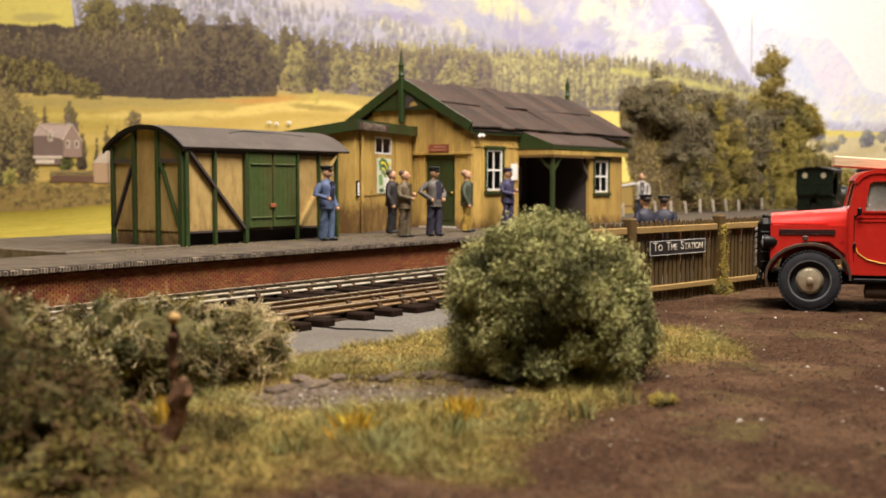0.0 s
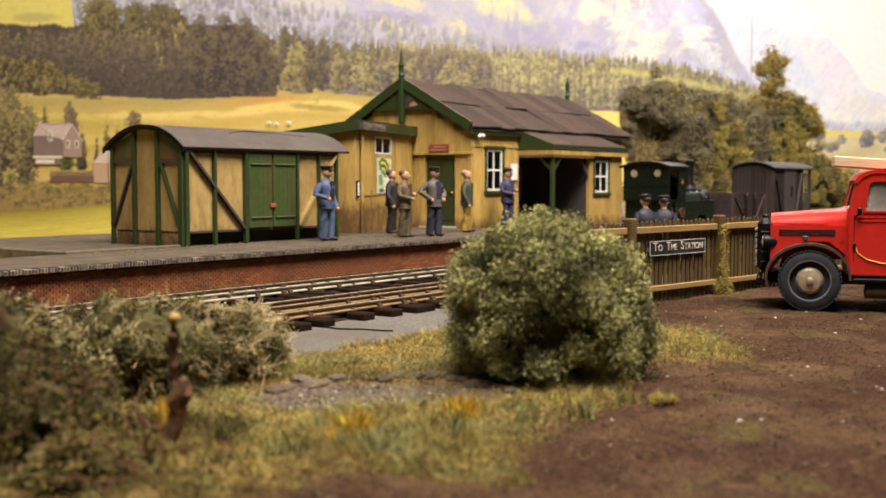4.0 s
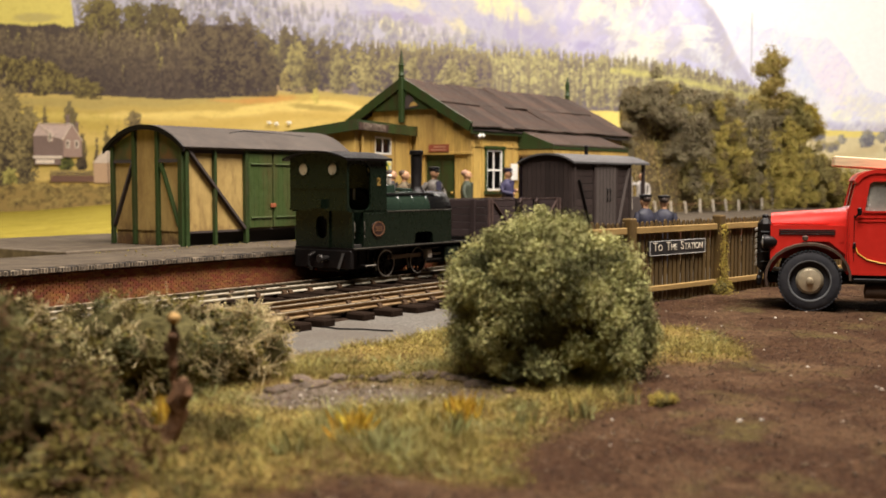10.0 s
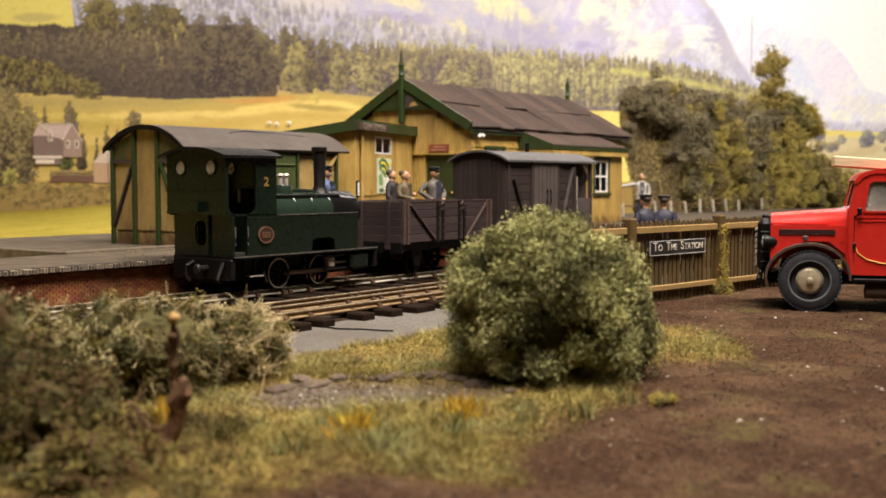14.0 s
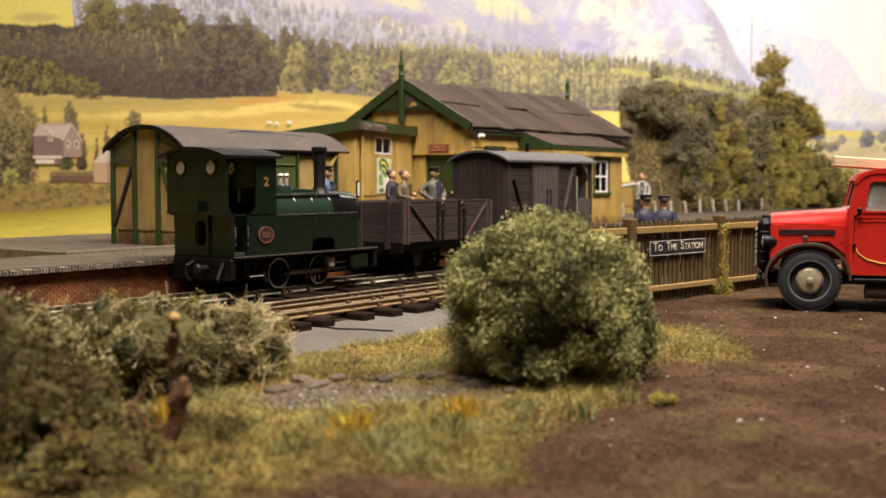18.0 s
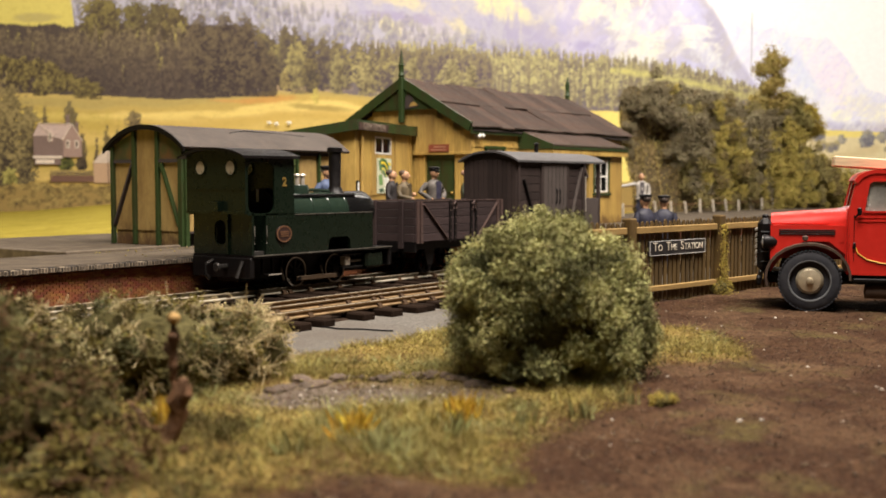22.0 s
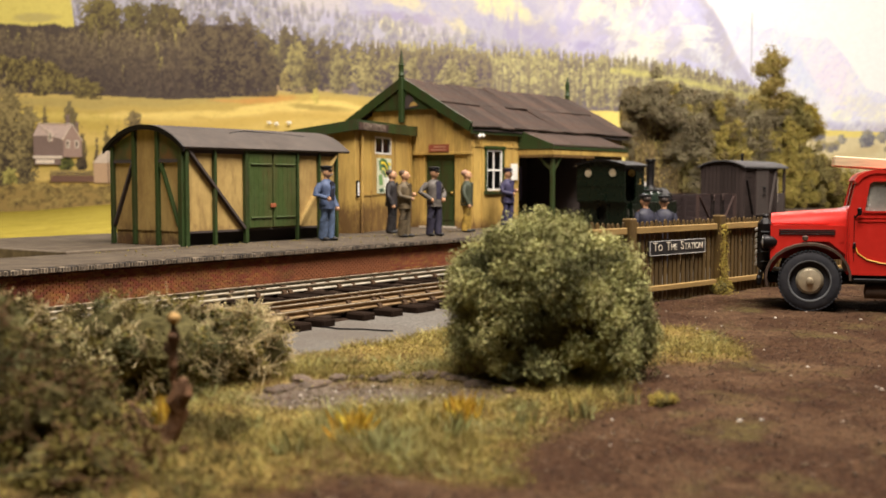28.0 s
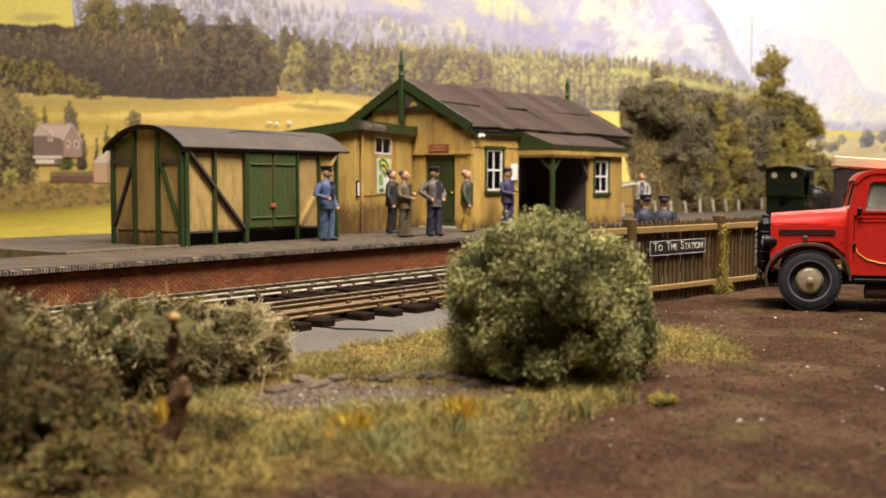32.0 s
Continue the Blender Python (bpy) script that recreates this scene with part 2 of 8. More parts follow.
def corrugated(bm, o, du, dv, w, h, pitch=0.16, deep=0.035, thick=0.03):
    """A corrugated sheet from o, w along du and h along dv, ridges along dv, standing out along du x dv."""
    o, du, dv = Vector(o), Vector(du).normalized(), Vector(dv).normalized()
    nrm = du.cross(dv)
    n = max(4, int(w / pitch * 6))
    lo, hi, bl, bh = [], [], [], []
    for i in range(n + 1):
        f = w * i / n
        q = o + du * f + nrm * (thick + deep * 0.5 * (1 - math.cos(f / pitch * math.tau)))
        lo.append(bm.verts.new(q))
        hi.append(bm.verts.new(q + dv * h))
    for i in range(n):
        bm.faces.new((lo[i], lo[i + 1], hi[i + 1], hi[i]))
    e = [bm.verts.new(o), bm.verts.new(o + du * w), bm.verts.new(o + du * w + dv * h), bm.verts.new(o + dv * h)]
    bm.faces.new((e[0], e[1], *lo[::-1]))
    bm.faces.new((e[2], e[3], *hi))
    bm.faces.new((e[1], e[2], hi[-1], lo[-1]))
    bm.faces.new((e[3], e[0], lo[0], hi[0]))
    bm.faces.new((e[3], e[2], e[1], e[0]))
    return bm


def beam(bm, p0, p1, w, h, up=(0, 0, 1)):
    """A squared timber from p0 to p1."""
    p0, p1 = Vector(p0), Vector(p1)
    d = (p1 - p0).normalized()
    s = d.cross(Vector(up))
    s = s.normalized() if s.length > 1e-4 else Vector((1, 0, 0))
    t = s.cross(d)
    rings = [[p + s * a * w / 2 + t * b * h / 2 for a, b in ((-1, -1), (1, -1), (1, 1), (-1, 1))] for p in (p0, p1)]
    return ring_tube(bm, rings)


def plate(bm, outer, holes, axis, a, b):
    """A flat plate with holes, drawn out from a to b along an axis."""
    def put(p, t):
        return (t, *p) if axis == "x" else ((p[0], t, p[1]) if axis == "y" else (*p, t))
    for t in (a, b):
        edges = []
        for loop in [outer] + holes:
            vs = [bm.verts.new(put(p, t)) for p in loop]
            edges += [bm.edges.new((vs[i], vs[(i + 1) % len(vs)])) for i in range(len(vs))]
        bmesh.ops.triangle_fill(bm, use_beauty=True, use_dissolve=False, edges=edges)
    for loop in [outer] + holes:
        lo = [bm.verts.new(put(p, a)) for p in loop]
        hi = [bm.verts.new(put(p, b)) for p in loop]
        n = len(loop)
        for i in range(n):
            bm.faces.new((lo[i], lo[(i + 1) % n], hi[(i + 1) % n], hi[i]))
    bmesh.ops.remove_doubles(bm, verts=bm.verts, dist=1e-5)
    return bm


def lettering(text, size, material, parent, at, rz, tilt=90, label="", bold=0.0):
    cu = bpy.data.curves.new("lettering", "FONT")
    cu.body, cu.size, cu.align_x, cu.align_y, cu.extrude = text, size * S, "CENTER", "CENTER", 0.006 * S
    cu.offset = bold * S
    tmp = bpy.data.objects.new("lettering", cu)
    me = bpy.data.meshes.new_from_object(tmp)
    bpy.data.objects.remove(tmp)
    me.materials.clear()
    me.materials.append(material)
    ob = new("lettering", me)
    ob.parent = parent
    ob.matrix_basis = pose(at[0] * S, at[1] * S, at[2] * S, tilt, 0, rz)
    return tagged(ob, label)


def raw_mesh(name, verts, faces, material, smooth=False):
    me = bpy.data.meshes.new(name)
    me.from_pydata([tuple(c * S for c in v) for v in verts], [], faces)
    me.materials.append(material)
    if smooth:
        me.polygons.foreach_set("use_smooth", [True] * len(me.polygons))
    return me


def leaves(rng, centres, size, per, spread):
    """Small folded leaf quads scattered about each centre: vertices and triangles."""
    c = np.repeat(np.asarray(centres, dtype=float), per, axis=0)
    n = len(c)
    off = rng.normal(0, 1, (n, 3))
    off /= np.linalg.norm(off, axis=1)[:, None]
    p = c + off * spread * rng.uniform(0.75, 1.05, (n, 1))
    a = rng.normal(0, 1, (n, 3))
    a /= np.linalg.norm(a, axis=1)[:, None]
    b = np.cross(a, rng.normal(0, 1, (n, 3)))
    b /= np.linalg.norm(b, axis=1)[:, None]
    w = size * rng.uniform(0.6, 1.3, (n, 1))
    vs = np.stack([p - a * w, p - b * w * 0.6, p + a * w, p + b * w * 0.6 + np.cross(a, b) * w * 0.4], axis=1).reshape(-1, 3)
    k = np.arange(n)[:, None] * 4
    fs = np.concatenate([k + np.array([[0, 1, 2]]), k + np.array([[0, 2, 3]])], axis=1).reshape(-1, 3)
    return vs, fs


LUMP_V, LUMP_F = None, None


def crumbs(rng, centres, size):
    """Small uneven lumps of foam, one about each centre: vertices and triangles."""
    global LUMP_V, LUMP_F
    if LUMP_V is None:
        LUMP_V = np.array([(1, 0, 0), (-1, 0, 0), (0, 1, 0), (0, -1, 0), (0, 0, 1), (0, 0, -1)], dtype=float)
        LUMP_F = np.array([(0, 2, 4), (2, 1, 4), (1, 3, 4), (3, 0, 4), (2, 0, 5), (1, 2, 5), (3, 1, 5), (0, 3, 5)])
    c = np.asarray(centres, dtype=float)
    n, m = len(c), len(LUMP_V)
    r = size * rng.uniform(0.6, 1.35, (n, 1, 1)) * rng.uniform(0.7, 1.3, (n, 1, 3)) * rng.uniform(0.55, 1.3, (n, m, 1))
    a = rng.uniform(0, math.tau, n)
    turned = np.stack([np.outer(np.cos(a), LUMP_V[:, 0]) - np.outer(np.sin(a), LUMP_V[:, 1]), np.outer(np.sin(a), LUMP_V[:, 0]) + np.outer(np.cos(a), LUMP_V[:, 1]), np.tile(LUMP_V[:, 2], (n, 1))], axis=2)
    vs = (c[:, None, :] + turned * r).reshape(-1, 3)
    fs = (np.arange(n)[:, None, None] * m + LUMP_F[None]).reshape(-1, 3)
    return vs, fs


def tri_mesh(name, vs, fs, material):
    """A mesh of many loose triangles."""
    me = bpy.data.meshes.new(name)
    vs, fs = np.asarray(vs, dtype=np.float32) * S, np.asarray(fs, dtype=np.int32)
    me.vertices.add(len(vs))
    me.vertices.foreach_set("co", vs.ravel())
    me.loops.add(fs.size)
    me.loops.foreach_set("vertex_index", fs.ravel())
    me.polygons.add(len(fs))
    me.polygons.foreach_set("loop_start", np.arange(len(fs), dtype=np.int32) * 3)
    me.update(calc_edges=True)
    me.materials.append(material)
    return me


def shell_points(rng, n, centre, radii, rough=0.22, floor=-0.8, inner=0.75):
    pts = []
    while len(pts) < n:
        d = rng.normal(0, 1, 3)
        d /= np.linalg.norm(d)
        if d[2] < floor:
            continue
        k = noise.noise(Vector(d * 2.3) + Vector(centre)) * rough + noise.noise(Vector(d * 5.5) + Vector(centre)) * rough * 0.5
        pts.append(np.array(centre) + d * np.array(radii) * (1 + k) * rng.uniform(inner, 1.0))
    return pts

# ---- ground: one sheet with yard, grass, gravel and road ----


def smooth(a, b, x):
    t = min(1.0, max(0.0, (x - a) / (b - a)))
    return t * t * (3 - 2 * t)


def wob(x, y, f=0.6, o=0.0):
    return noise.noise(Vector((x * f + o, y * f, o * 1.7)))


def masks(x, y):
    """Shares of yard, road and gravel at a place; the rest is grass."""
    deep = x * FWD.x + y * FWD.y
    w = wob(x, y, 0.7) * 0.5 + wob(x, y, 2.3, 3.0) * 0.2
    yard = smooth(9.4, 9.75, y + w * 0.5) * (1 - smooth(20.2, 20.6, y))
    road = 1 - smooth(-0.35, 0.35, y - (4.5 + (x - 6.5) * 0.26 if x < 13.5 else 6.3 + (x - 13.5) * 0.75) + w * 1.2)
    front = 7.1 + 0.85 * smooth(-0.28, -0.02, (x * SIDE.x + y * SIDE.y) / max(deep, 1))
    road = max(road, 1 - smooth(front, front + 0.7, deep + w), smooth(14.6, 15.4, x + w) * (1 - smooth(8.9, 9.5, y + w * 0.3)))
    s, f = x * SIDE.x + y * SIDE.y, deep
    road *= smooth(0.65, 1.15, math.hypot((s - 3.05) / 0.85, (f - 14.7) / 1.6) + w * 0.7)
    gravel = 1 - smooth(0.6, 1.15, math.hypot((s + 0.75) / 1.5, (f - 11.2) / 0.8) + w * 0.6)
    return yard, road, gravel * (1 - road)


def ground_z(x, y):
    yard, road, gravel = masks(x, y)
    z = 0.03 * wob(x, y, 1.4) + 0.02 * wob(x, y, 4.0, 5.0)
    z += (1 - road) * (1 - yard) * (0.01 + 0.03 * (1 + wob(x, y, 0.9, 9.0)))
    z -= gravel * 0.06
    z = z * (1 - yard) - 0.26 * yard
    back = smooth(20.0, 22.0, y)
    side, deep = x * SIDE.x + y * SIDE.y, x * FWD.x + y * FWD.y
    return z * (1 - back) + back * (0.12 + 0.55 * smooth(-0.4, -0.27, side / max(deep, 1)) * (1 - smooth(0.02, 0.12, side / max(deep, 1))) * smooth(25, 60, deep) + 0.06 * wob(x, y, 0.25, 2.0))


def build_ground():
    xs = np.concatenate([np.arange(-30, 1, 3), np.arange(1, 30, 0.16), np.arange(30, 60, 0.8), np.arange(60, 131, 5)])
    ys = np.concatenate([np.arange(-40, -1, 4), np.arange(-1, 13.4, 0.16), np.arange(13.4, 24, 0.5), np.arange(24, 121, 4)])
    verts, cols = [], []
    for y in ys:
        for x in xs:
            verts.append((x, y, ground_z(x, y)))
            cols.append((*masks(x, y), smooth(20.0, 20.8, y)))
    nx = len(xs)
    faces = [(j * nx + i, j * nx + i + 1, (j + 1) * nx + i + 1, (j + 1) * nx + i) for j in range(len(ys) - 1) for i in range(nx - 1)]
    m = bpy.data.materials.new("scenic_ground")
    m.use_nodes = True
    nt, L = m.node_tree, m.node_tree.links.new
    b = nt.nodes["Principled BSDF"]
    tc = nt.nodes.new("ShaderNodeTexCoord")

    def nz(scale, detail=6.0):
        n = nt.nodes.new("ShaderNodeTexNoise")
        n.inputs["Scale"].default_value, n.inputs["Detail"].default_value, n.inputs["Roughness"].default_value = scale / S, detail, 0.7
        L(tc.outputs["Object"], n.inputs["Vector"])
        return n.outputs[0]

    def mp(src, lo, hi):
        n = nt.nodes.new("ShaderNodeMapRange")
        L(src, n.inputs[0])
        n.inputs[1].default_value, n.inputs[2].default_value = lo, hi
        return n.outputs[0]

    def mix(a, c, fac):
        n = nt.nodes.new("ShaderNodeMix")
        n.data_type = "RGBA"
        for sock, v in ((n.inputs[6], a), (n.inputs[7], c)):
            if isinstance(v, tuple):
                sock.default_value = (*v, 1)
            else:
                L(v, sock)
        L(fac, n.inputs[0])
        return n.outputs[2]
    fine, mid, wide, grit = nz(12), nz(3.0), nz(0.55), nz(22, 4.0)
    at = nt.nodes.new("ShaderNodeAttribute")
    at.attribute_name = "cover"
    sep = nt.nodes.new("ShaderNodeSeparateColor")
    L(at.outputs["Color"], sep.inputs[0])
    grass = mix(mix((0.13, 0.09, 0.026), (0.3, 0.21, 0.065), mp(mid, 0.35, 0.65)), (0.12, 0.07, 0.035), mp(wide, 0.5, 0.66))
    yard = mix(mix((0.11, 0.1, 0.088), (0.19, 0.175, 0.152), mp(fine, 0.35, 0.65)), (0.125, 0.108, 0.09), mp(wide, 0.45, 0.65))
    road = mix(mix((0.026, 0.012, 0.0065), (0.09, 0.049, 0.027), mp(fine, 0.36, 0.64)), (0.1, 0.058, 0.032), mp(wide, 0.47, 0.62))
    road = mix(road, (0.036, 0.018, 0.011), mp(nz(1.3), 0.47, 0.66))
    road = mix(road, (0.1, 0.07, 0.028), mp(mid, 0.6, 0.78))
    road = mix(road, (0.085, 0.064, 0.025), mp(nz(0.9, 8.0), 0.54, 0.68))
    road = mix(road, (0.03, 0.013, 0.008), mp(nz(2.1, 8.0), 0.55, 0.7))
    road = mix(road, (0.15, 0.105, 0.075), mp(nz(6.0, 3.0), 0.64, 0.74))
    road = mix(road, (0.02, 0.012, 0.008), mp(grit, 0.5, 0.36))
    gravel = mix((0.04, 0.028, 0.02), (0.19, 0.15, 0.115), mp(grit, 0.35, 0.65))
    yard = mix(yard, (0.1, 0.09, 0.08), mp(grit, 0.5, 0.36))
    far = mix(mix((0.29, 0.235, 0.034), (0.42, 0.335, 0.06), mp(wide, 0.35, 0.65)), (0.25, 0.19, 0.04), mp(mid, 0.48, 0.72))
    col = mix(mix(mix(grass, gravel, sep.outputs[2]), road, sep.outputs[1]), yard, sep.outputs[0])
    col = mix(col, far, at.outputs["Alpha"])
    L(col, b.inputs["Base Color"])
    b.inputs["Roughness"].default_value = 0.92
    b.inputs["Specular IOR Level"].default_value = 0.04
    bu = nt.nodes.new("ShaderNodeBump")
    bu.inputs["Strength"].default_value, bu.inputs["Distance"].default_value = 0.6, 0.05 * S
    L(fine, bu.inputs["Height"])
    L(bu.outputs[0], b.inputs["Normal"])
    me = raw_mesh("ground", verts, faces, m, True)
    ca = me.color_attributes.new("cover", "FLOAT_COLOR", "POINT")
    ca.data.foreach_set("color", np.array(cols, dtype=np.float32).ravel())
    tagged(new("ground", me), "diorama ground with dry grass, grey yard and brown dirt road", "ground", kind="structure")


build_ground()

# ---- platform ----
PZ = 0.63
PY = 17.38


def build_platform():
    pf = thing("platform", label="grey asphalt station platform with red brick face", category="platform", kind="structure")
    b = B()
    prism(b, [(4, PY + 0.2), (64, PY + 0.2), (64, 24.6), (43.5, 24.6), (43.5, 27.5), (14.7, 27.5), (14.7, 20.35), (4, 20.35)], "z", -0.3, PZ - 0.004)
    part("surface", b, M["asphalt"], pf, smooth=0)
    b = box(B(), 4, 64, PY + 0.15, PY + 0.199, -0.3, PZ - 0.1)
    part("wall_core", b, M["mortar"], pf, "dark mortar behind the bricks")
    # a low kerb round the van's end of the platform
    b = box(B(), 14.5, 14.72, 20.35, 23.6, 0.35, PZ + 0.05, 0.02)
    box(b, 14.5, 17.6, 20.2, 20.4, 0.45, PZ + 0.06, 0.02)
    part("kerb", b, mat("dull_stone_kerb", (0.13, 0.1, 0.068), 0.9, var=0.5, dirt=(0.05, 0.038, 0.028), dirt_scale=4.5, dirt_amount=0.8), pf, "pale broken stone kerb")
    return pf


platform = build_platform()

# ---- track ----
TY = 16.46


def rail_profile(bm, y, x0, x1):
    prism(bm, [(y - 0.05, -0.125), (y + 0.05, -0.125), (y + 0.05, -0.105), (y + 0.014, -0.09), (y + 0.014, -0.035), (y + 0.034, -0.028),
               (y + 0.034, -0.006), (y - 0.034, -0.006), (y - 0.034, -0.028), (y - 0.014, -0.035), (y - 0.014, -0.09), (y - 0.05, -0.105)], "x", x0, x1)


def build_track(name, label, ys, sleeper_y, x0, x1, slant=0.0):
    tr = thing(name, label=label, category="railway track", group="tracks")
    for y in ys:
        b = B()
        rail_profile(b, 0, x0, x1)
        ob = part("rail", b, M["grey_rail"] if name == "railway_track" else M["rail"], tr, smooth=0)
        ob.matrix_basis = pose(0, (y - slant * x0) * S, 0, 0, 0, math.degrees(math.atan(slant)) if slant else 0)
        b = box(B(), x0, x1, -0.036, 0.036, -0.008, 0.0, 0.003)
        # thin strips that carry the painted glint, broken up by the chairs
        for sy in (-1, 1):
            f = prism(B(), [(sy * 0.058, -0.112), (sy * 0.058, -0.098), (sy * 0.016, -0.08), (sy * 0.016, -0.094)], "x", x0, x1)
            part("rail_foot", f, M["bright_glint"] if name == "railway_track" else M["rail_foot"], ob, "thin strip on the rail foot with its glint painted in", smooth=0)
        sub = part("rail_head", b, M["rail_head"], ob, "bright worn rail head", smooth=0)
    rng = random.Random(5)
    b = box(B(), -0.075, 0.075, -0.11, 0.11, -0.14, -0.108, 0.01)
    for sy in (-1, 1):
        prism(b, [(sy * 0.1, -0.11), (sy * 0.016, -0.11), (sy * 0.016, -0.045), (sy * 0.045, -0.05)], "x", -0.05, 0.05)
    metal = mesh_of("chair", b, M["chair_iron"])
    tie = mesh_of("sleeper", box(B(), -0.165, 0.165, sleeper_y[0], sleeper_y[1], -0.33, -0.135, 0.025), M["sleeper"])
    x = x0 + 0.2
    while x < x1:
        s = piece("sleeper", tie, tr, x, rng.uniform(-0.05, 0.05) + slant * (x - 18), 0, rz=rng.uniform(-1.5, 1.5))
        if x < 26:
            for y in ys:
                piece("chair", metal, s, 0, y, 0)
        x += 0.64
    return tr




def build_ballast():
    """The dark bed in which the sleepers of both tracks lie."""
    xs, ys = np.arange(2, 72, 0.3), np.arange(12.7, 17.53, 0.18)
    vs = [(x, y, -0.2 + 0.05 * wob(x, y, 3.0) + 0.03 * wob(x, y, 7.0, 4.0) - 0.14 * (1 - smooth(12.7, 13.0, y + 0.2 * wob(x, y, 1.5)))) for y in ys for x in xs]
    n = len(xs)
    fs = [(j * n + i, j * n + i + 1, (j + 1) * n + i + 1, (j + 1) * n + i) for j in range(len(ys) - 1) for i in range(n - 1)]
    m = mat("sooty_brown_ballast", (0.03, 0.018, 0.011), 0.95, var=0.7, grain=12, dirt=(0.012, 0.008, 0.006), bump=1.0, spec=0.1)
    tagged(new("ballast", raw_mesh("ballast", vs, fs, m, True)), "sooty brown ballast bed under the tracks", "ballast", kind="structure")


build_ballast()
build_track("railway_track", "platform track with bright rails on dark timber sleepers", (16.1, 16.85), (15.35, 17.3), 2, 95)
build_track("siding_track", "siding track with rusty rails on chunky dark sleepers", (12.95, 13.7, 14.25), (12.48, 15.0), 2, 70)

# ---- backdrop board, painted flat with hills, woods and fields ----
BD = 75.0


def value_noise(X, Z, scale, seed, octaves=4, rough=0.55):
    """Smooth random values about 0.5 over the board, in several octaves."""
    rng = np.random.default_rng(seed)
    table = rng.random((256, 256))
    total, amount, span = np.zeros(X.shape), 1.0, 0.0
    for k in range(octaves):
        u, v = X * scale * 2 ** k + 37.7 * k + 500, Z * scale * 2 ** k + 11.3 * k + 500
        i, j = np.floor(u).astype(int), np.floor(v).astype(int)
        fu, fv = u - i, v - j
        fu, fv = fu * fu * (3 - 2 * fu), fv * fv * (3 - 2 * fv)
        g = lambda di, dj: table[(i + di) % 256, (j + dj) % 256]
        total += amount * ((g(0, 0) * (1 - fu) + g(1, 0) * fu) * (1 - fv) + (g(0, 1) * (1 - fu) + g(1, 1) * fu) * fv)
        span += amount
        amount *= rough
    return np.clip(0.5 + (total / span - 0.5) * 1.7, 0, 1)


def ink(r, g, b):
    """A print colour, 0 to 255, as a linear base colour under the warm lamps."""
    lin = [(c / 255 / 12.92) if c < 11 else ((c / 255 + 0.055) / 1.055) ** 2.4 for c in (r, g, b)]
    return np.array((lin[0], lin[1] / 0.905, lin[2] / 0.73)).clip(0, 0.93)


class Print:
    """The picture on the backdrop board: colours on a fine net of points, laid on back to front."""

    def __init__(self, xs, zs):
        self.xs, self.zs = xs, zs
        self.X, self.Z = np.meshgrid(xs, zs)
        self.C = np.empty((*self.X.shape, 3))
        self.grain = value_noise(self.X, self.Z, 6.5, 5, 2, 0.7)
        self.leafy = value_noise(self.X, self.Z, 3.2, 6, 3, 0.75)
        self.wide = value_noise(self.X, self.Z, 0.35, 7, 4)
        self.ragged_field = value_noise(self.X, self.Z, 0.8, 8, 6, 0.68)
        self.wave_field = value_noise(self.X, self.Z * 0.15, 0.9, 9, 4, 0.65)
        self.rng = np.random.default_rng(99)

    def lay(self, mask, colour):
        self.C += (colour - self.C) * np.clip(mask, 0, 1)[..., None]

    def below(self, pts, rough=0.2, soft=0.08, seed=0):
        """1 under a skyline through pts, with an uneven edge."""
        line = np.interp(self.xs, [p[0] for p in pts], [p[1] for p in pts])[None]
        wave = (np.roll(self.wave_field, 97 * seed, 1) - 0.5) * rough * 2
        return np.clip((line + wave - self.Z) / soft + 0.5, 0, 1)

    def patch(self, x, z, rx, rz, tilt=0.0, rough=0.8, soft=0.35, seed=0):
        """A soft-edged uneven patch about (x, z)."""
        t = radians(tilt)
        u = ((self.X - x) * math.cos(t) + (self.Z - z) * math.sin(t)) / rx
        v = ((self.Z - z) * math.cos(t) - (self.X - x) * math.sin(t)) / rz
        n = np.roll(self.ragged_field, (41 * seed, 113 * seed), (0, 1)) - 0.5
        return np.clip((1 - np.hypot(u, v) + n * rough) / soft, 0, 1)

    def tree(self, x, z, w, h, shade, sun, pointed=False, fade=1.0, ragged=0.9, trunk=0.0):
        """One printed tree: an uneven crown whose leaf masses catch the light from above."""
        i0, i1 = np.searchsorted(self.xs, (x - w * 0.75, x + w * 0.75))
        j0, j1 = np.searchsorted(self.zs, (z - 0.05, z + h * 1.12))
        if i1 - i0 < 2 or j1 - j0 < 2:
            return
        win = np.s_[j0:j1, i0:i1]
        g = self.grain[win]
        f = self.leafy[win]
        a, b = (self.X[win] - x) / (w / 2), (self.Z[win] - z) / h
        bc = np.clip(b, 0, 1)
        env = (1 - bc) ** 0.75 * (0.6 + 0.4 * np.clip(bc * 6, 0, 1)) if pointed else np.sqrt(np.clip(1 - (2 * np.clip((bc - trunk) / (1 - trunk), 0, 1) ** 0.85 - 1) ** 2, 0, 1)) * (0.82 + 0.18 * np.clip(bc * 3, 0, 1))
        if not pointed and trunk == 0:
            env = np.where(bc < 0.4, np.maximum(env, 0.62 + 0.4 * bc), env)
        if trunk:
            env = np.where(bc < trunk, 0.1, env)
        edge = env + ((g - 0.5) * 0.6 + (f - 0.5) * 0.5) * ragged - np.abs(a)
        alpha = np.clip(edge / 0.16, 0, 1) * (b > -0.02) * (b < 1.1) * fade
        lift = np.clip(0.15 + 0.55 * bc - 0.22 * a + (g - 0.5) * 0.95 + (f - 0.5) * 0.8, 0, 1)[..., None]
        col = shade + (sun - shade) * lift
        self.C[win] += (col - self.C[win]) * alpha[..., None]


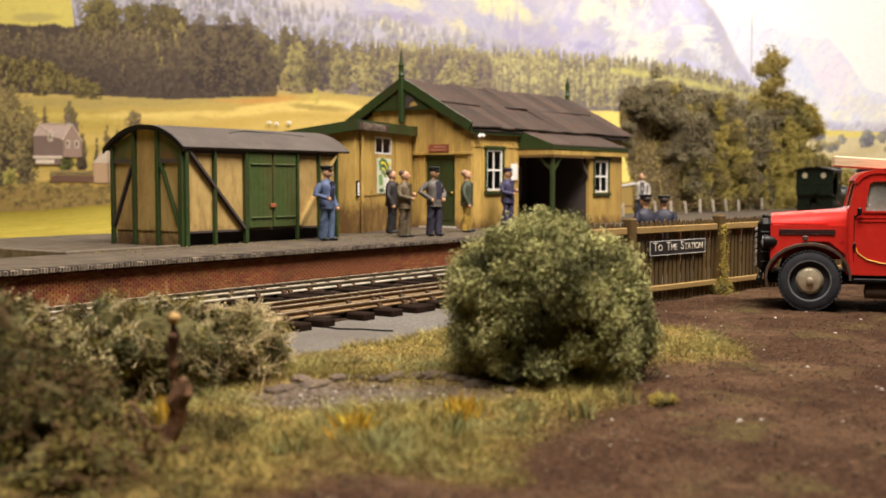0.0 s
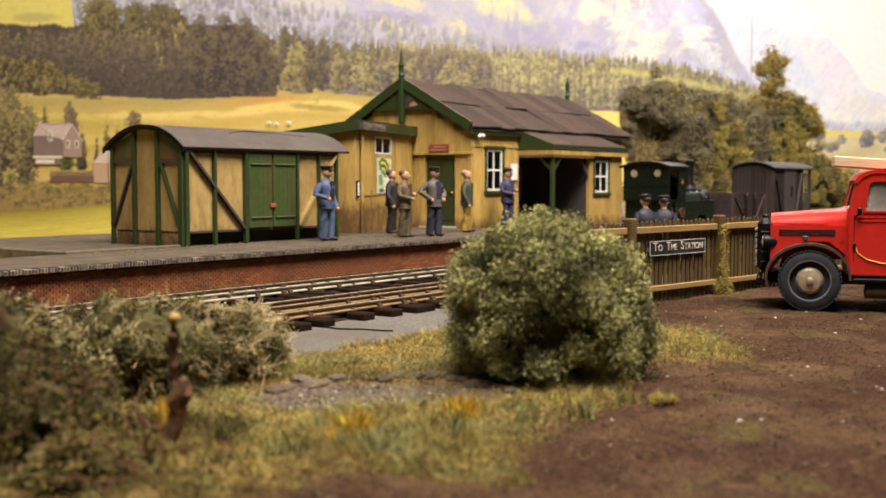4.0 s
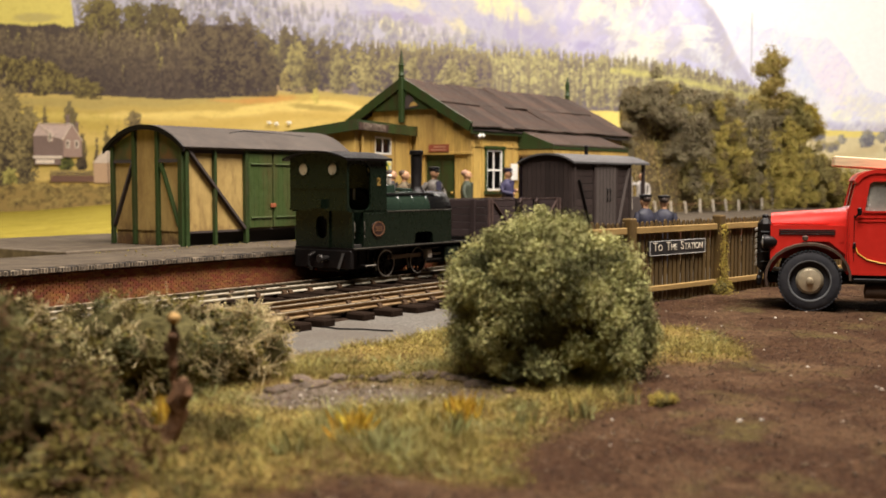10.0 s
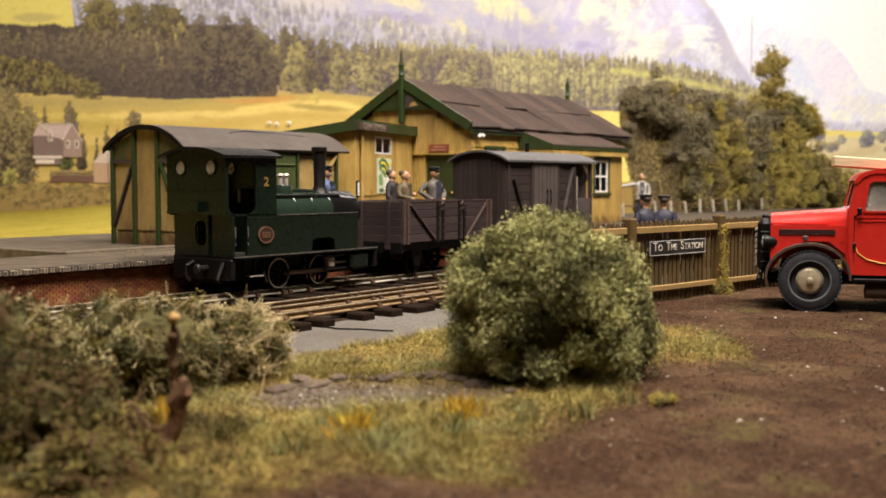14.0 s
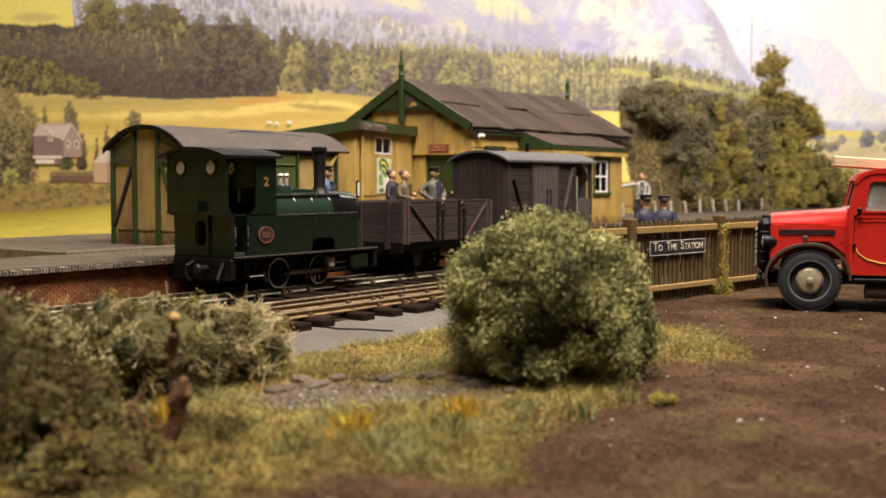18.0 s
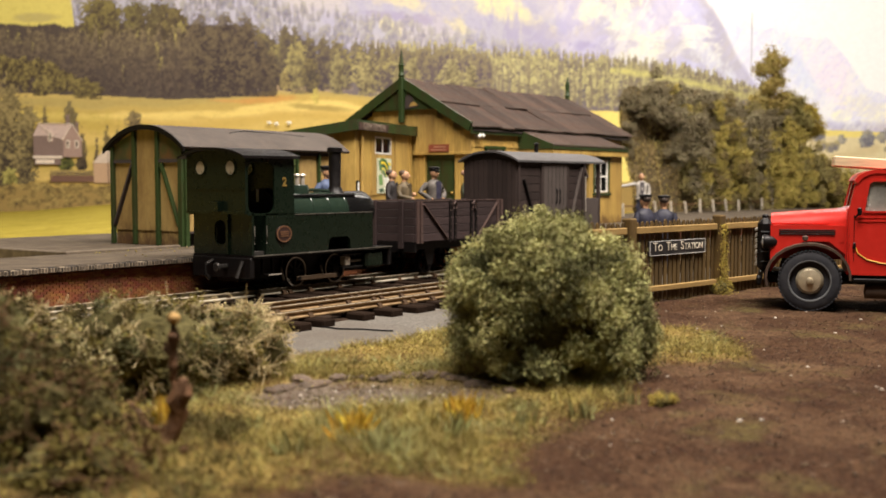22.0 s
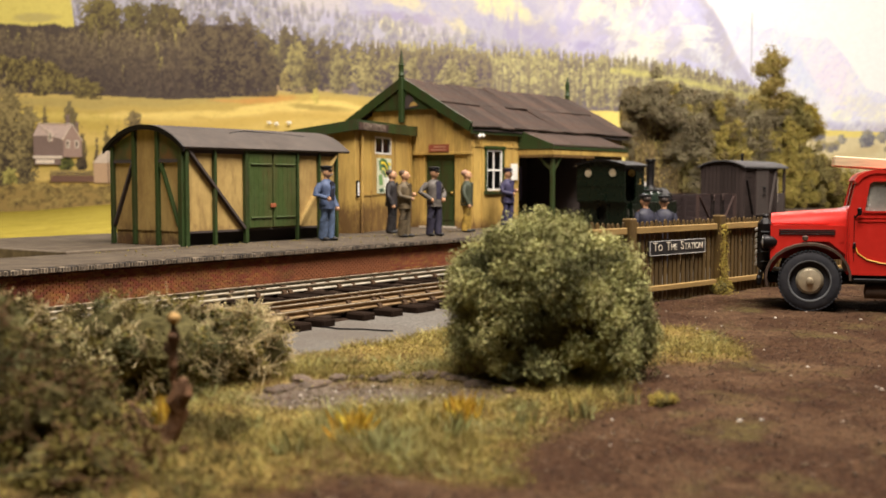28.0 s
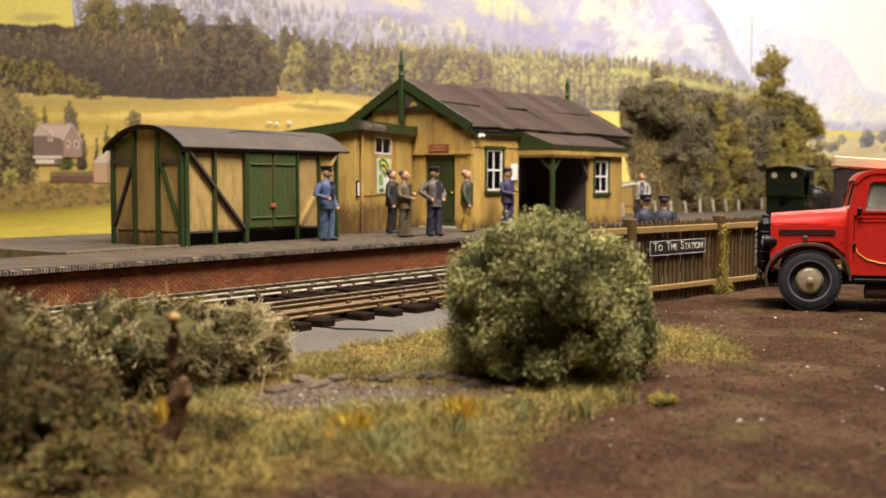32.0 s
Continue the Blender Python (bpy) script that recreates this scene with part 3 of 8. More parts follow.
def paint_backdrop(p):
    rng, X, Z = p.rng, p.X, p.Z
    lilac, pale, cream_c, white = ink(196, 184, 200), ink(226, 220, 226), ink(236, 224, 176), ink(255, 252, 250)
    p.C[:] = white
    p.lay(np.clip((30 - X) / 60, 0, 1) * 0.35 * np.ones_like(Z), ink(236, 226, 232))
    # hazy mountains beyond the seam, then the great hillside
    m = p.below([(14, 13), (18.6, 12.2), (19.9, 12.85), (20.7, 12.2), (22.0, 12.3), (23.0, 11.7), (24.8, 11.5), (25.2, 11.7), (26.5, 10.3), (27.9, 8.3), (29.4, 7.8), (46, 5)], 0.12, 0.1, 1)
    p.lay(m * 0.7, ink(228, 221, 234))
    p.lay(m * p.patch(25.6, 9.2, 3.4, 1.4, -55, 0.7, 0.5, 1) * 0.8, ink(244, 224, 218))
    p.lay(m * p.patch(23.4, 9.4, 2.8, 0.9, -60, 0.8, 0.5, 2) * 0.7, ink(214, 214, 222))
    p.lay(m * p.patch(28.6, 6.6, 3.0, 0.9, -25, 0.9, 0.4, 3) * 0.8, ink(240, 228, 190))
    p.lay(m * p.patch(26.4, 6.5, 0.9, 0.5, 0, 0.6, 0.4, 4) * 0.8, ink(250, 240, 190))
    p.lay(m * p.patch(22.0, 7.6, 3.4, 0.35, -22, 0.5, 0.5, 5) * 0.6, ink(205, 203, 222))
    p.lay(m * np.clip((p.leafy - 0.5) * 2.2, 0, 1) * 0.4, ink(205, 198, 214))
    h = p.below([(-46, 18), (10, 18), (16, 15.8), (17.2, 14.1), (18.4, 12.4), (19.2, 10.6), (20.2, 9.2), (21.2, 7.6), (23, 6)], 0.22, 0.45, 2)
    p.lay(h, ink(190, 180, 179))
    p.lay(h * np.clip((p.wide - 0.45) * 3, 0, 1) * 0.6, ink(212, 196, 178))
    # sunlit and wooded patches over the hillside
    for k, (x, z, rx, rz, tilt, c, f) in enumerate((
            (2.6, 14.1, 3.6, 0.95, -24, (232, 216, 158), 1.0), (5.0, 13.0, 2.4, 0.8, -32, (230, 214, 158), 0.9), (-2.8, 14.0, 3.2, 0.6, -8, (224, 206, 156), 0.9),
            (-2.6, 12.9, 2.8, 0.4, -4, (168, 152, 168), 0.85), (0.4, 12.6, 1.6, 0.5, -28, (226, 208, 154), 0.9), (-3.6, 12.4, 1.3, 0.45, -20, (226, 208, 142), 0.8),
            (6.6, 11.6, 3.4, 1.5, -20, (172, 160, 176), 0.9), (8.6, 13.2, 1.4, 1.3, 60, (190, 178, 190), 0.8), (10.2, 13.4, 2.6, 1.1, 20, (238, 226, 184), 1.0), (12.6, 12.2, 2.4, 1.3, -42, (240, 230, 192), 1.0),
            (9.6, 10.9, 2.0, 1.3, -14, (196, 184, 192), 0.9), (9.4, 11.1, 1.5, 0.35, -10, (168, 154, 178), 0.8), (9.0, 10.2, 2.6, 0.5, 0, (180, 168, 186), 0.8), (13.4, 10.6, 1.8, 0.7, 10, (240, 228, 190), 0.9),
            (14.6, 12.8, 1.9, 2.0, 70, (216, 204, 210), 0.8), (16.4, 13.1, 1.6, 0.7, -62, (214, 206, 224), 0.8), (16.6, 11.8, 1.5, 1.0, -50, (244, 236, 206), 0.9), (15.9, 9.9, 1.8, 0.5, -10, (198, 190, 210), 0.8),
            (17.6, 10.2, 1.9, 0.8, -50, (232, 228, 226), 0.8), (17.0, 9.0, 2.6, 0.5, -14, (220, 216, 228), 0.7), (15.2, 9.2, 1.4, 0.4, 0, (240, 230, 182), 0.7))):
        p.lay(h * p.patch(x, z, rx, rz, tilt, 1.5, 0.55, 10 + k) * f * 0.85, ink(*c))
    crag = np.clip((value_noise(X + Z * 0.6, Z * 0.5, 1.1, 21, 5, 0.7) - 0.54) * 5, 0, 1)
    p.lay(h * crag * 0.3, ink(176, 164, 186))
    gully = np.clip((value_noise(X - Z * 0.9, Z * 0.35, 2.0, 22, 4, 0.75) - 0.52) * 5, 0, 1)
    p.lay((h + m).clip(0, 1) * gully * np.clip((X - 4) / 8, 0, 1) * 0.28, ink(202, 193, 208))
    p.lay((h + m).clip(0, 1) * np.clip((value_noise(X - Z * 0.5, Z * 0.5, 1.5, 23, 5, 0.75) - 0.55) * 5, 0, 1) * np.clip((X - 4) / 8, 0, 1) * 0.4, ink(246, 238, 208))
    p.lay(h * np.clip((p.grain - 0.56) * 4, 0, 1) * np.clip((8 - X) / 6, 0.25, 1) * 0.28, ink(150, 140, 150))
    p.C *= (1 - (h + m).clip(0, 1) * np.interp(p.xs, (-12, 4, 16, 30), (0.08, 0.16, 0.06, 0.0))[None])[..., None]
    # hazy woods climbing the hill: countless small pale trees
    for _ in range(4200):
        x = rng.uniform(-46, 8.5)
        hi = np.interp(x, (-46, -19, -14, -8, -4, 0, 4, 8.5), (13.6, 14.6, 14.4, 13.6, 13.0, 12.2, 11.4, 10.6))
        z = rng.uniform(9.0, hi)
        if rng.random() > 0.95 - 0.4 * (z / hi) ** 6:
            continue
        d = rng.random()
        hz = 0.5 + 0.5 * np.clip((x + 16) / 26, 0, 1)
        shade, sun = ink(100 + 42 * hz, 92 + 40 * hz, 94 + 46 * hz), ink(144 + 34 * hz, 134 + 34 * hz, 112 + 38 * hz)
        p.tree(x, z - 0.4, rng.uniform(0.22, 0.5), rng.uniform(0.5, 1.0), shade * (0.9 + 0.2 * d), sun * (0.9 + 0.15 * d), d < 0.7, 0.55)
    # bright meadow over the dark wood
    p.lay(p.below([(-46, 16), (-24.6, 16), (-24.2, 12)], 0.2, 0.15, 4) * np.clip((-23.9 - 0.15 * (Z - 12) - X) / 0.3, 0, 1), ink(214, 192, 98))
    p.lay(p.patch(-26.8, 12.9, 1.8, 0.35, 0, 0.7, 0.4, 41) * 0.8 * (X < -24.4), ink(178, 158, 96))
    p.lay((X < -24.3) * (Z > 12) * np.clip((p.leafy - 0.5) * 2, 0, 1) * 0.4, ink(196, 172, 84))
    # conifers in a sunlit belt
    top = lambda x: np.interp(x, (-18, -6, 0, 4, 8, 12, 16, 19, 22), (10.6, 10.8, 10.6, 10.2, 10.0, 9.9, 9.4, 8.4, 7.0))
    low = lambda x: np.interp(x, (-18, 0, 10, 12, 16, 20, 22), (7.6, 7.3, 6.9, 6.8, 7.0, 7.2, 6.6))
    belt = ((X > -14) & (X < 21.5)) * (Z < top(p.xs)[None] - 0.5) * (Z > low(p.xs)[None] - 0.6)
    p.lay(belt * 1.0, ink(118, 104, 96))
    for k in range(2200):
        x = rng.uniform(-5, 21.5)
        t, l = top(x), low(x)
        f = 1 - (k / 2200) * rng.uniform(0.8, 1.0)
        hh = rng.uniform(1.0, 2.0) * (0.55 + 0.45 * np.clip((20 - x) / 10, 0, 1))
        zb = l + (t - hh - l) * f + rng.uniform(-0.15, 0.3)
        d = rng.random()
        shade = ink(118, 104, 82) * (0.9 + 0.3 * d) if rng.random() < 0.7 else ink(106, 94, 88)
        sun = ink(186, 171, 112) * rng.uniform(0.75, 1.1) if d > 0.4 else ink(140, 125, 94)
        p.tree(x, zb, rng.uniform(0.18, 0.36), hh * 1.4, shade, sun, rng.random() < 0.5, 0.9, 0.55)
    p.lay(((X > 11) & (X < 21.5)) * np.clip(1 - np.abs(Z - np.interp(p.xs, (11, 14, 17, 21), (9.5, 9.1, 8.5, 7.5))[None]) / 0.32, 0, 1) * 0.7 * (0.5 + p.leafy), ink(198, 184, 104))
    # golden field, in bands that follow the slope
    edge = [(-46, 8.2), (-28, 8.05), (-22, 7.85), (-18, 7.65), (-14.3, 7.75), (-11, 8.15), (-8.3, 8.1), (-5, 7.75), (0, 7.3), (14, 6.6), (24, 5.6), (46, 4.6)]
    f = p.below(edge, 0.04, 0.06, 5)
    p.lay(f, ink(206, 172, 94))
    drop = np.interp(p.xs, [q[0] for q in edge], [q[1] for q in edge])[None] - Z
    tilt = drop + 0.03 * (X + 20)
    wav = (value_noise(X * 0.25, Z, 1.2, 31, 4) - 0.5) * 0.5
    for at, wide, c, s in ((0.35, 0.5, (170, 147, 84), 0.8), (0.95, 0.28, (182, 152, 78), 0.6), (1.35, 0.22, (224, 192, 106), 0.9), (2.1, 0.4, (190, 156, 78), 0.7), (2.9, 0.6, (204, 172, 92), 0.7), (3.6, 0.4, (178, 150, 72), 0.7), (4.6, 0.7, (186, 156, 76), 0.6)):
        p.lay(f * np.clip(1.4 - np.abs(tilt + wav - at) / wide, 0, 1) * s, ink(*c))
    p.lay(f * p.patch(-11.6, 7.5, 2.4, 0.3, 3, 0.6, 0.5, 51) * 0.75, ink(196, 140, 74))
    p.lay(f * p.patch(-8.0, 7.0, 3.0, 0.22, -4, 0.6, 0.5, 52) * 0.8, ink(158, 134, 72))
    p.lay(f * p.patch(-14.2, 7.45, 1.8, 0.14, -3, 0.5, 0.5, 53) * 0.6, ink(206, 148, 80))
    p.lay(f * p.patch(-25.0, 6.2, 5.0, 0.9, -4, 0.8, 0.6, 54) * 0.5, ink(176, 152, 66))
    p.lay(f * np.clip((value_noise(X, Z * 2.5, 2.4, 33, 3, 0.8) - 0.55) * 3, 0, 1) * 0.22, ink(158, 128, 66))
    p.lay(f * np.clip((X - 9) / 2, 0, 1), ink(228, 202, 108))
    # lit ground seen between the trunks, then the wood's rear trees
    p.lay(p.patch(-9.6, 8.35, 4.0, 0.4, -1, 0.5, 0.5, 55), ink(206, 172, 124))
    p.lay(p.patch(-1.5, 7.9, 3.5, 0.3, -2, 0.5, 0.5, 56) * 0.7, ink(188, 158, 122))
    rounded_top = lambda x: np.interp(x, (-17, -14.5, -12.8, -11.6, -10.3, -8.5, -7, -5, -2, 1, 4), (12.2, 13.0, 12.9, 12.0, 12.6, 11.7, 11.7, 11.3, 11.1, 11.0, 10.6))
    for k in range(190):
        x = rng.uniform(-14.5, 3.0)
        w = rng.uniform(0.5, 1.5)
        t = rounded_top(x) - rng.uniform(0.0, 1.8) * (k / 190) ** 0.5 - 0.1
        base = 8.1 - 0.03 * max(0, x + 8) + rng.uniform(0, 0.25)
        d, far = rng.random(), np.clip((x + 13) / 14, 0, 1)
        shade = ink(72 + 26 * far, 62 + 22 * far, 58 + 24 * far)
        sun = ink(106 + 30 * far, 92 + 28 * far, 66 + 20 * far) if d < 0.82 else ink(140 + 26 * far, 124 + 26 * far, 76 + 18 * far)
        p.tree(x, base, w, t - base, shade, sun, False, 0.92, 1.0, 0.12 if d < 0.5 else 0.0)
    for x, zt, w, c in ((-9.6, 11.4, 1.5, (160, 143, 88)), (-6.9, 10.6, 1.0, (150, 135, 88)), (-5.1, 10.5, 1.7, (168, 151, 98)), (-2.9, 10.4, 0.8, (156, 141, 92)), (-2.0, 10.6, 0.9, (154, 139, 92)), (0.6, 10.4, 1.3, (164, 149, 100)), (1.8, 10.2, 1.0, (162, 147, 98))):
        p.tree(x, 7.95 - 0.02 * max(0, x + 8), w, zt - 7.95, ink(100, 87, 66), ink(*c), False, 0.9, 1.0)
    p.tree(-8.7, 8.0, 1.2, 2.3, ink(78, 68, 58), ink(122, 106, 70), False, 0.95, 0.9)
    p.tree(-10.4, 8.2, 0.9, 1.2, ink(112, 96, 66), ink(178, 156, 94), False, 0.9)
    # the dark wood at the field's edge: a close mass, olive above and dusky below
    d_top = [(-46, 12.3), (-28, 12.4), (-26, 12.35), (-22, 12.5), (-18, 12.5), (-16, 12.3), (-12.5, 12.2), (-11.6, 8)]
    foot = lambda x: np.interp(x, (-46, -28, -22, -18, -14.3, -11.4), (8.1, 7.95, 7.75, 7.55, 7.65, 8.0))
    d = p.below(d_top, 0.3, 0.1, 6) * (Z > foot(p.xs)[None]) * np.clip((-12.2 - X) / 0.5 + (p.leafy - 0.5) * 3, 0, 1)
    p.lay(d, ink(84, 71, 60))
    for x, zt, w, c in ((-22.4, 14.2, 3.4, (132, 116, 66)), (-20.2, 13.9, 2.2, (120, 106, 64)), (-18.7, 13.9, 2.6, (112, 98, 64)), (-17.6, 13.6, 1.8, (118, 102, 64)), (-17.3, 12.6, 1.0, (164, 146, 84))):
        p.tree(x, 11.3, w, zt - 11.3, ink(80, 67, 52), ink(*c), False, 1.0, 0.9)
    for k in range(900):
        f = 1 - k / 900
        x = rng.uniform(-46, -12.2) if k % 3 else rng.uniform(-30, -12.2)
        zt = np.interp(x, [q[0] for q in d_top], [q[1] for q in d_top])
        hh = rng.uniform(0.8, 1.9)
        zb = foot(x) + (zt - hh - foot(x)) * f + rng.uniform(0, 0.12)
        up = np.clip((zb - foot(x)) / 3.4, 0, 1)
        e = rng.random()
        shade = ink(70 + 22 * up, 58 + 20 * up, 52 + 10 * up)
        sun = ink(96 + 34 * up, 81 + 30 * up, 66 + 12 * up) * rng.uniform(0.85, 1.12)
        if e < 0.07 * up:
            sun = ink(176, 156, 88)
        p.tree(x, zb, rng.uniform(0.3, 0.7), hh, shade, sun, e < 0.8, 0.65, 1.0)
    for x, zt, w in ((-11.3, 10.6, 1.3), (-16.0, 13.2, 1.5), (-14.4, 13.1, 2.2), (-13.0, 12.9, 2.2), (-12.0, 11.6, 1.3), (-15.2, 12.3, 1.6), (-13.7, 11.6, 1.5), (-12.6, 10.8, 1.6)):
        p.tree(x, 7.75, w, zt - 7.75, ink(66, 55, 51), ink(108, 92, 68), False, 0.85, 0.8)
    # olive mounds of scrub in front of it
    for k in range(46):
        x = rng.uniform(-31, -23.0)
        f = rng.random()
        z = foot(x) + f * np.interp(x, (-31, -26, -23), (2.0, 1.5, 0.1))
        p.tree(x, z - 0.2, rng.uniform(0.8, 1.5), rng.uniform(0.7, 1.2), ink(72, 60, 44), ink(138, 120, 68) * rng.uniform(0.85, 1.1), False, 0.85, 0.8)
    # far fields and hedges beyond the bank
    e = p.below([(18, 4), (22, 5.3), (30, 4.9), (46, 4.4)], 0.1, 0.1, 8) * (X > 18)
    p.lay(e, ink(214, 192, 138))
    p.lay(e * np.clip((value_noise(X * 0.4, Z, 1.6, 34, 3) - 0.5) * 3, 0, 1) * 0.5, ink(190, 164, 112))
    for k in range(80):
        x = rng.uniform(23.5, 44)
        z = 4.9 - 0.9 * (k / 80) + rng.uniform(-0.1, 0.1)
        p.tree(x, z, rng.uniform(0.4, 0.9), rng.uniform(0.4, 1.0), ink(104, 98, 98), ink(150, 142, 124) if k < 50 else ink(164, 146, 92), False, 0.85)
    # rough ground and trees round the farm
    s = p.below([(-46, 2.5), (-27, 2.3), (-24, 2.55), (-21, 2.3), (-15, 2.0)], 0.25, 0.12, 9)
    p.lay(s, ink(150, 122, 68))
    p.lay(s * p.patch(-25, 2.0, 6, 0.3, 0, 0.8, 0.5, 61), ink(186, 152, 78))
    for k in range(420):
        x, z = rng.uniform(-46, -15) if k % 4 == 0 else rng.uniform(-30, -19), rng.uniform(-1, 2.0)
        p.tree(x, z, rng.uniform(0.3, 0.9), rng.uniform(0.15, 0.4), ink(92, 74, 46), ink(160, 134, 74) * rng.uniform(0.8, 1.15), False, 0.7, 1.1)
    for x, z, w, hh, c in ((-24.6, 4.0, 1.1, 3.1, (116, 100, 66)), (-23.9, 3.4, 0.8, 2.2, (104, 88, 62)), (-26.3, 5.9, 0.55, 1.2, (122, 104, 70)), (-22.2, 4.0, 0.7, 1.7, (112, 96, 60)), (-21.5, 4.6, 0.6, 1.1, (122, 108, 66)), (-22.9, 3.4, 0.45, 1.5, (84, 70, 56)), (-20.4, 4.8, 1.1, 2.1, (132, 112, 74))):
        p.tree(x, z, w, hh, ink(70, 58, 46), ink(*c), w < 1.0, 0.95, 1.1)
    for x, z, w, hh in ((-30.4, 2.0, 3.2, 7.0), (-28.7, 2.2, 2.6, 6.6), (-27.5, 2.2, 1.9, 5.2), (-29.4, 1.9, 2.4, 3.6), (-27.9, 2.0, 1.6, 2.8)):
        p.tree(x, z, w, hh, ink(62, 52, 42), ink(146, 126, 78), False, 0.95, 1.25)
    p.tree(-28.7, 2.0, 1.3, 1.0, ink(96, 86, 44), ink(174, 160, 84), False, 0.95, 1.1)
    p.tree(-25.0, 2.9, 1.3, 0.95, ink(54, 54, 34), ink(112, 108, 52), False, 1.0, 0.6)
    p.tree(-23.9, 2.9, 0.9, 0.8, ink(46, 40, 34), ink(84, 70, 50), False, 1.0, 0.7)
    # a spare bush in the field and the print's own mottle
    p.tree(-8.4, 7.3, 0.5, 1.0, ink(150, 130, 68), ink(206, 184, 92), False, 0.7)
    p.C *= (0.97 + 0.06 * p.grain)[..., None]


def build_backdrop():
    top = thing("backdrop", label="flat printed backdrop of hills, woods and golden fields", category="backdrop", kind="structure")
    # local x runs along the board, local y away from the viewer
    top.matrix_world = Matrix.Translation(FWD * BD * S) @ pose(0, 0, 0, 0, 0, TURN - 90)
    part("board", box(B(), -46, 46, 0.02, 0.4, -3, 22), M["board_edge"], top, "plain wooden board", smooth=0)
    xs = np.concatenate([np.arange(-46, -30.5, 0.25), np.arange(-30.5, 30.5, 0.0575), np.arange(30.5, 46.01, 0.25)])
    zs = np.concatenate([np.arange(-3, 0.5, 0.25), np.arange(0.5, 14.6, 0.0575), np.arange(14.6, 22.01, 0.3)])
    p = Print(xs, zs)
    paint_backdrop(p)
    nx, nz = len(xs), len(zs)
    co = np.zeros((nz, nx, 3), dtype=np.float32)
    co[..., 0], co[..., 2] = p.X * S, p.Z * S
    k = (np.arange(nz - 1)[:, None] * nx + np.arange(nx - 1)[None]).ravel()
    quads = np.stack([k, k + 1, k + nx + 1, k + nx], axis=1).astype(np.int32)
    me = bpy.data.meshes.new("print")
    me.vertices.add(nx * nz)
    me.vertices.foreach_set("co", co.ravel())
    me.loops.add(quads.size)
    me.loops.foreach_set("vertex_index", quads.ravel())
    me.polygons.add(len(quads))
    me.polygons.foreach_set("loop_start", np.arange(len(quads), dtype=np.int32) * 4)
    me.update(calc_edges=True)
    ca = me.color_attributes.new("ink", "FLOAT_COLOR", "POINT")
    ca.data.foreach_set("color", np.concatenate([p.C, np.ones((nz, nx, 1))], axis=2).astype(np.float32).ravel())
    m = bpy.data.materials.new("matt_printed_paper")
    m.use_nodes = True
    bs = m.node_tree.nodes["Principled BSDF"]
    at = m.node_tree.nodes.new("ShaderNodeAttribute")
    at.attribute_name = "ink"
    m.node_tree.links.new(at.outputs["Color"], bs.inputs["Base Color"])
    bs.inputs["Roughness"].default_value, bs.inputs["Specular IOR Level"].default_value = 0.9, 0.1
    me.materials.append(m)
    ob = new("print", me)
    ob.parent = top
    tagged(ob, "matt paper print of a hazy valley")
    b = box(B(), 20.28, 20.33, -0.02, -0.005, 9, 13.2)
    part("seam", b, mat("seam_shadow_print", (0.35, 0.35, 0.4)), top, "thin joint in the board", smooth=0)
    return top


M["board_edge"] = mat("bare_plywood", (0.5, 0.42, 0.3), 0.8)
backdrop = build_backdrop()


def board_xyz(s, z, lift=0.0):
    """A place in front of the backdrop, s along it."""
    p = FWD * (BD - lift) + SIDE * s
    return (p.x, p.y, z)


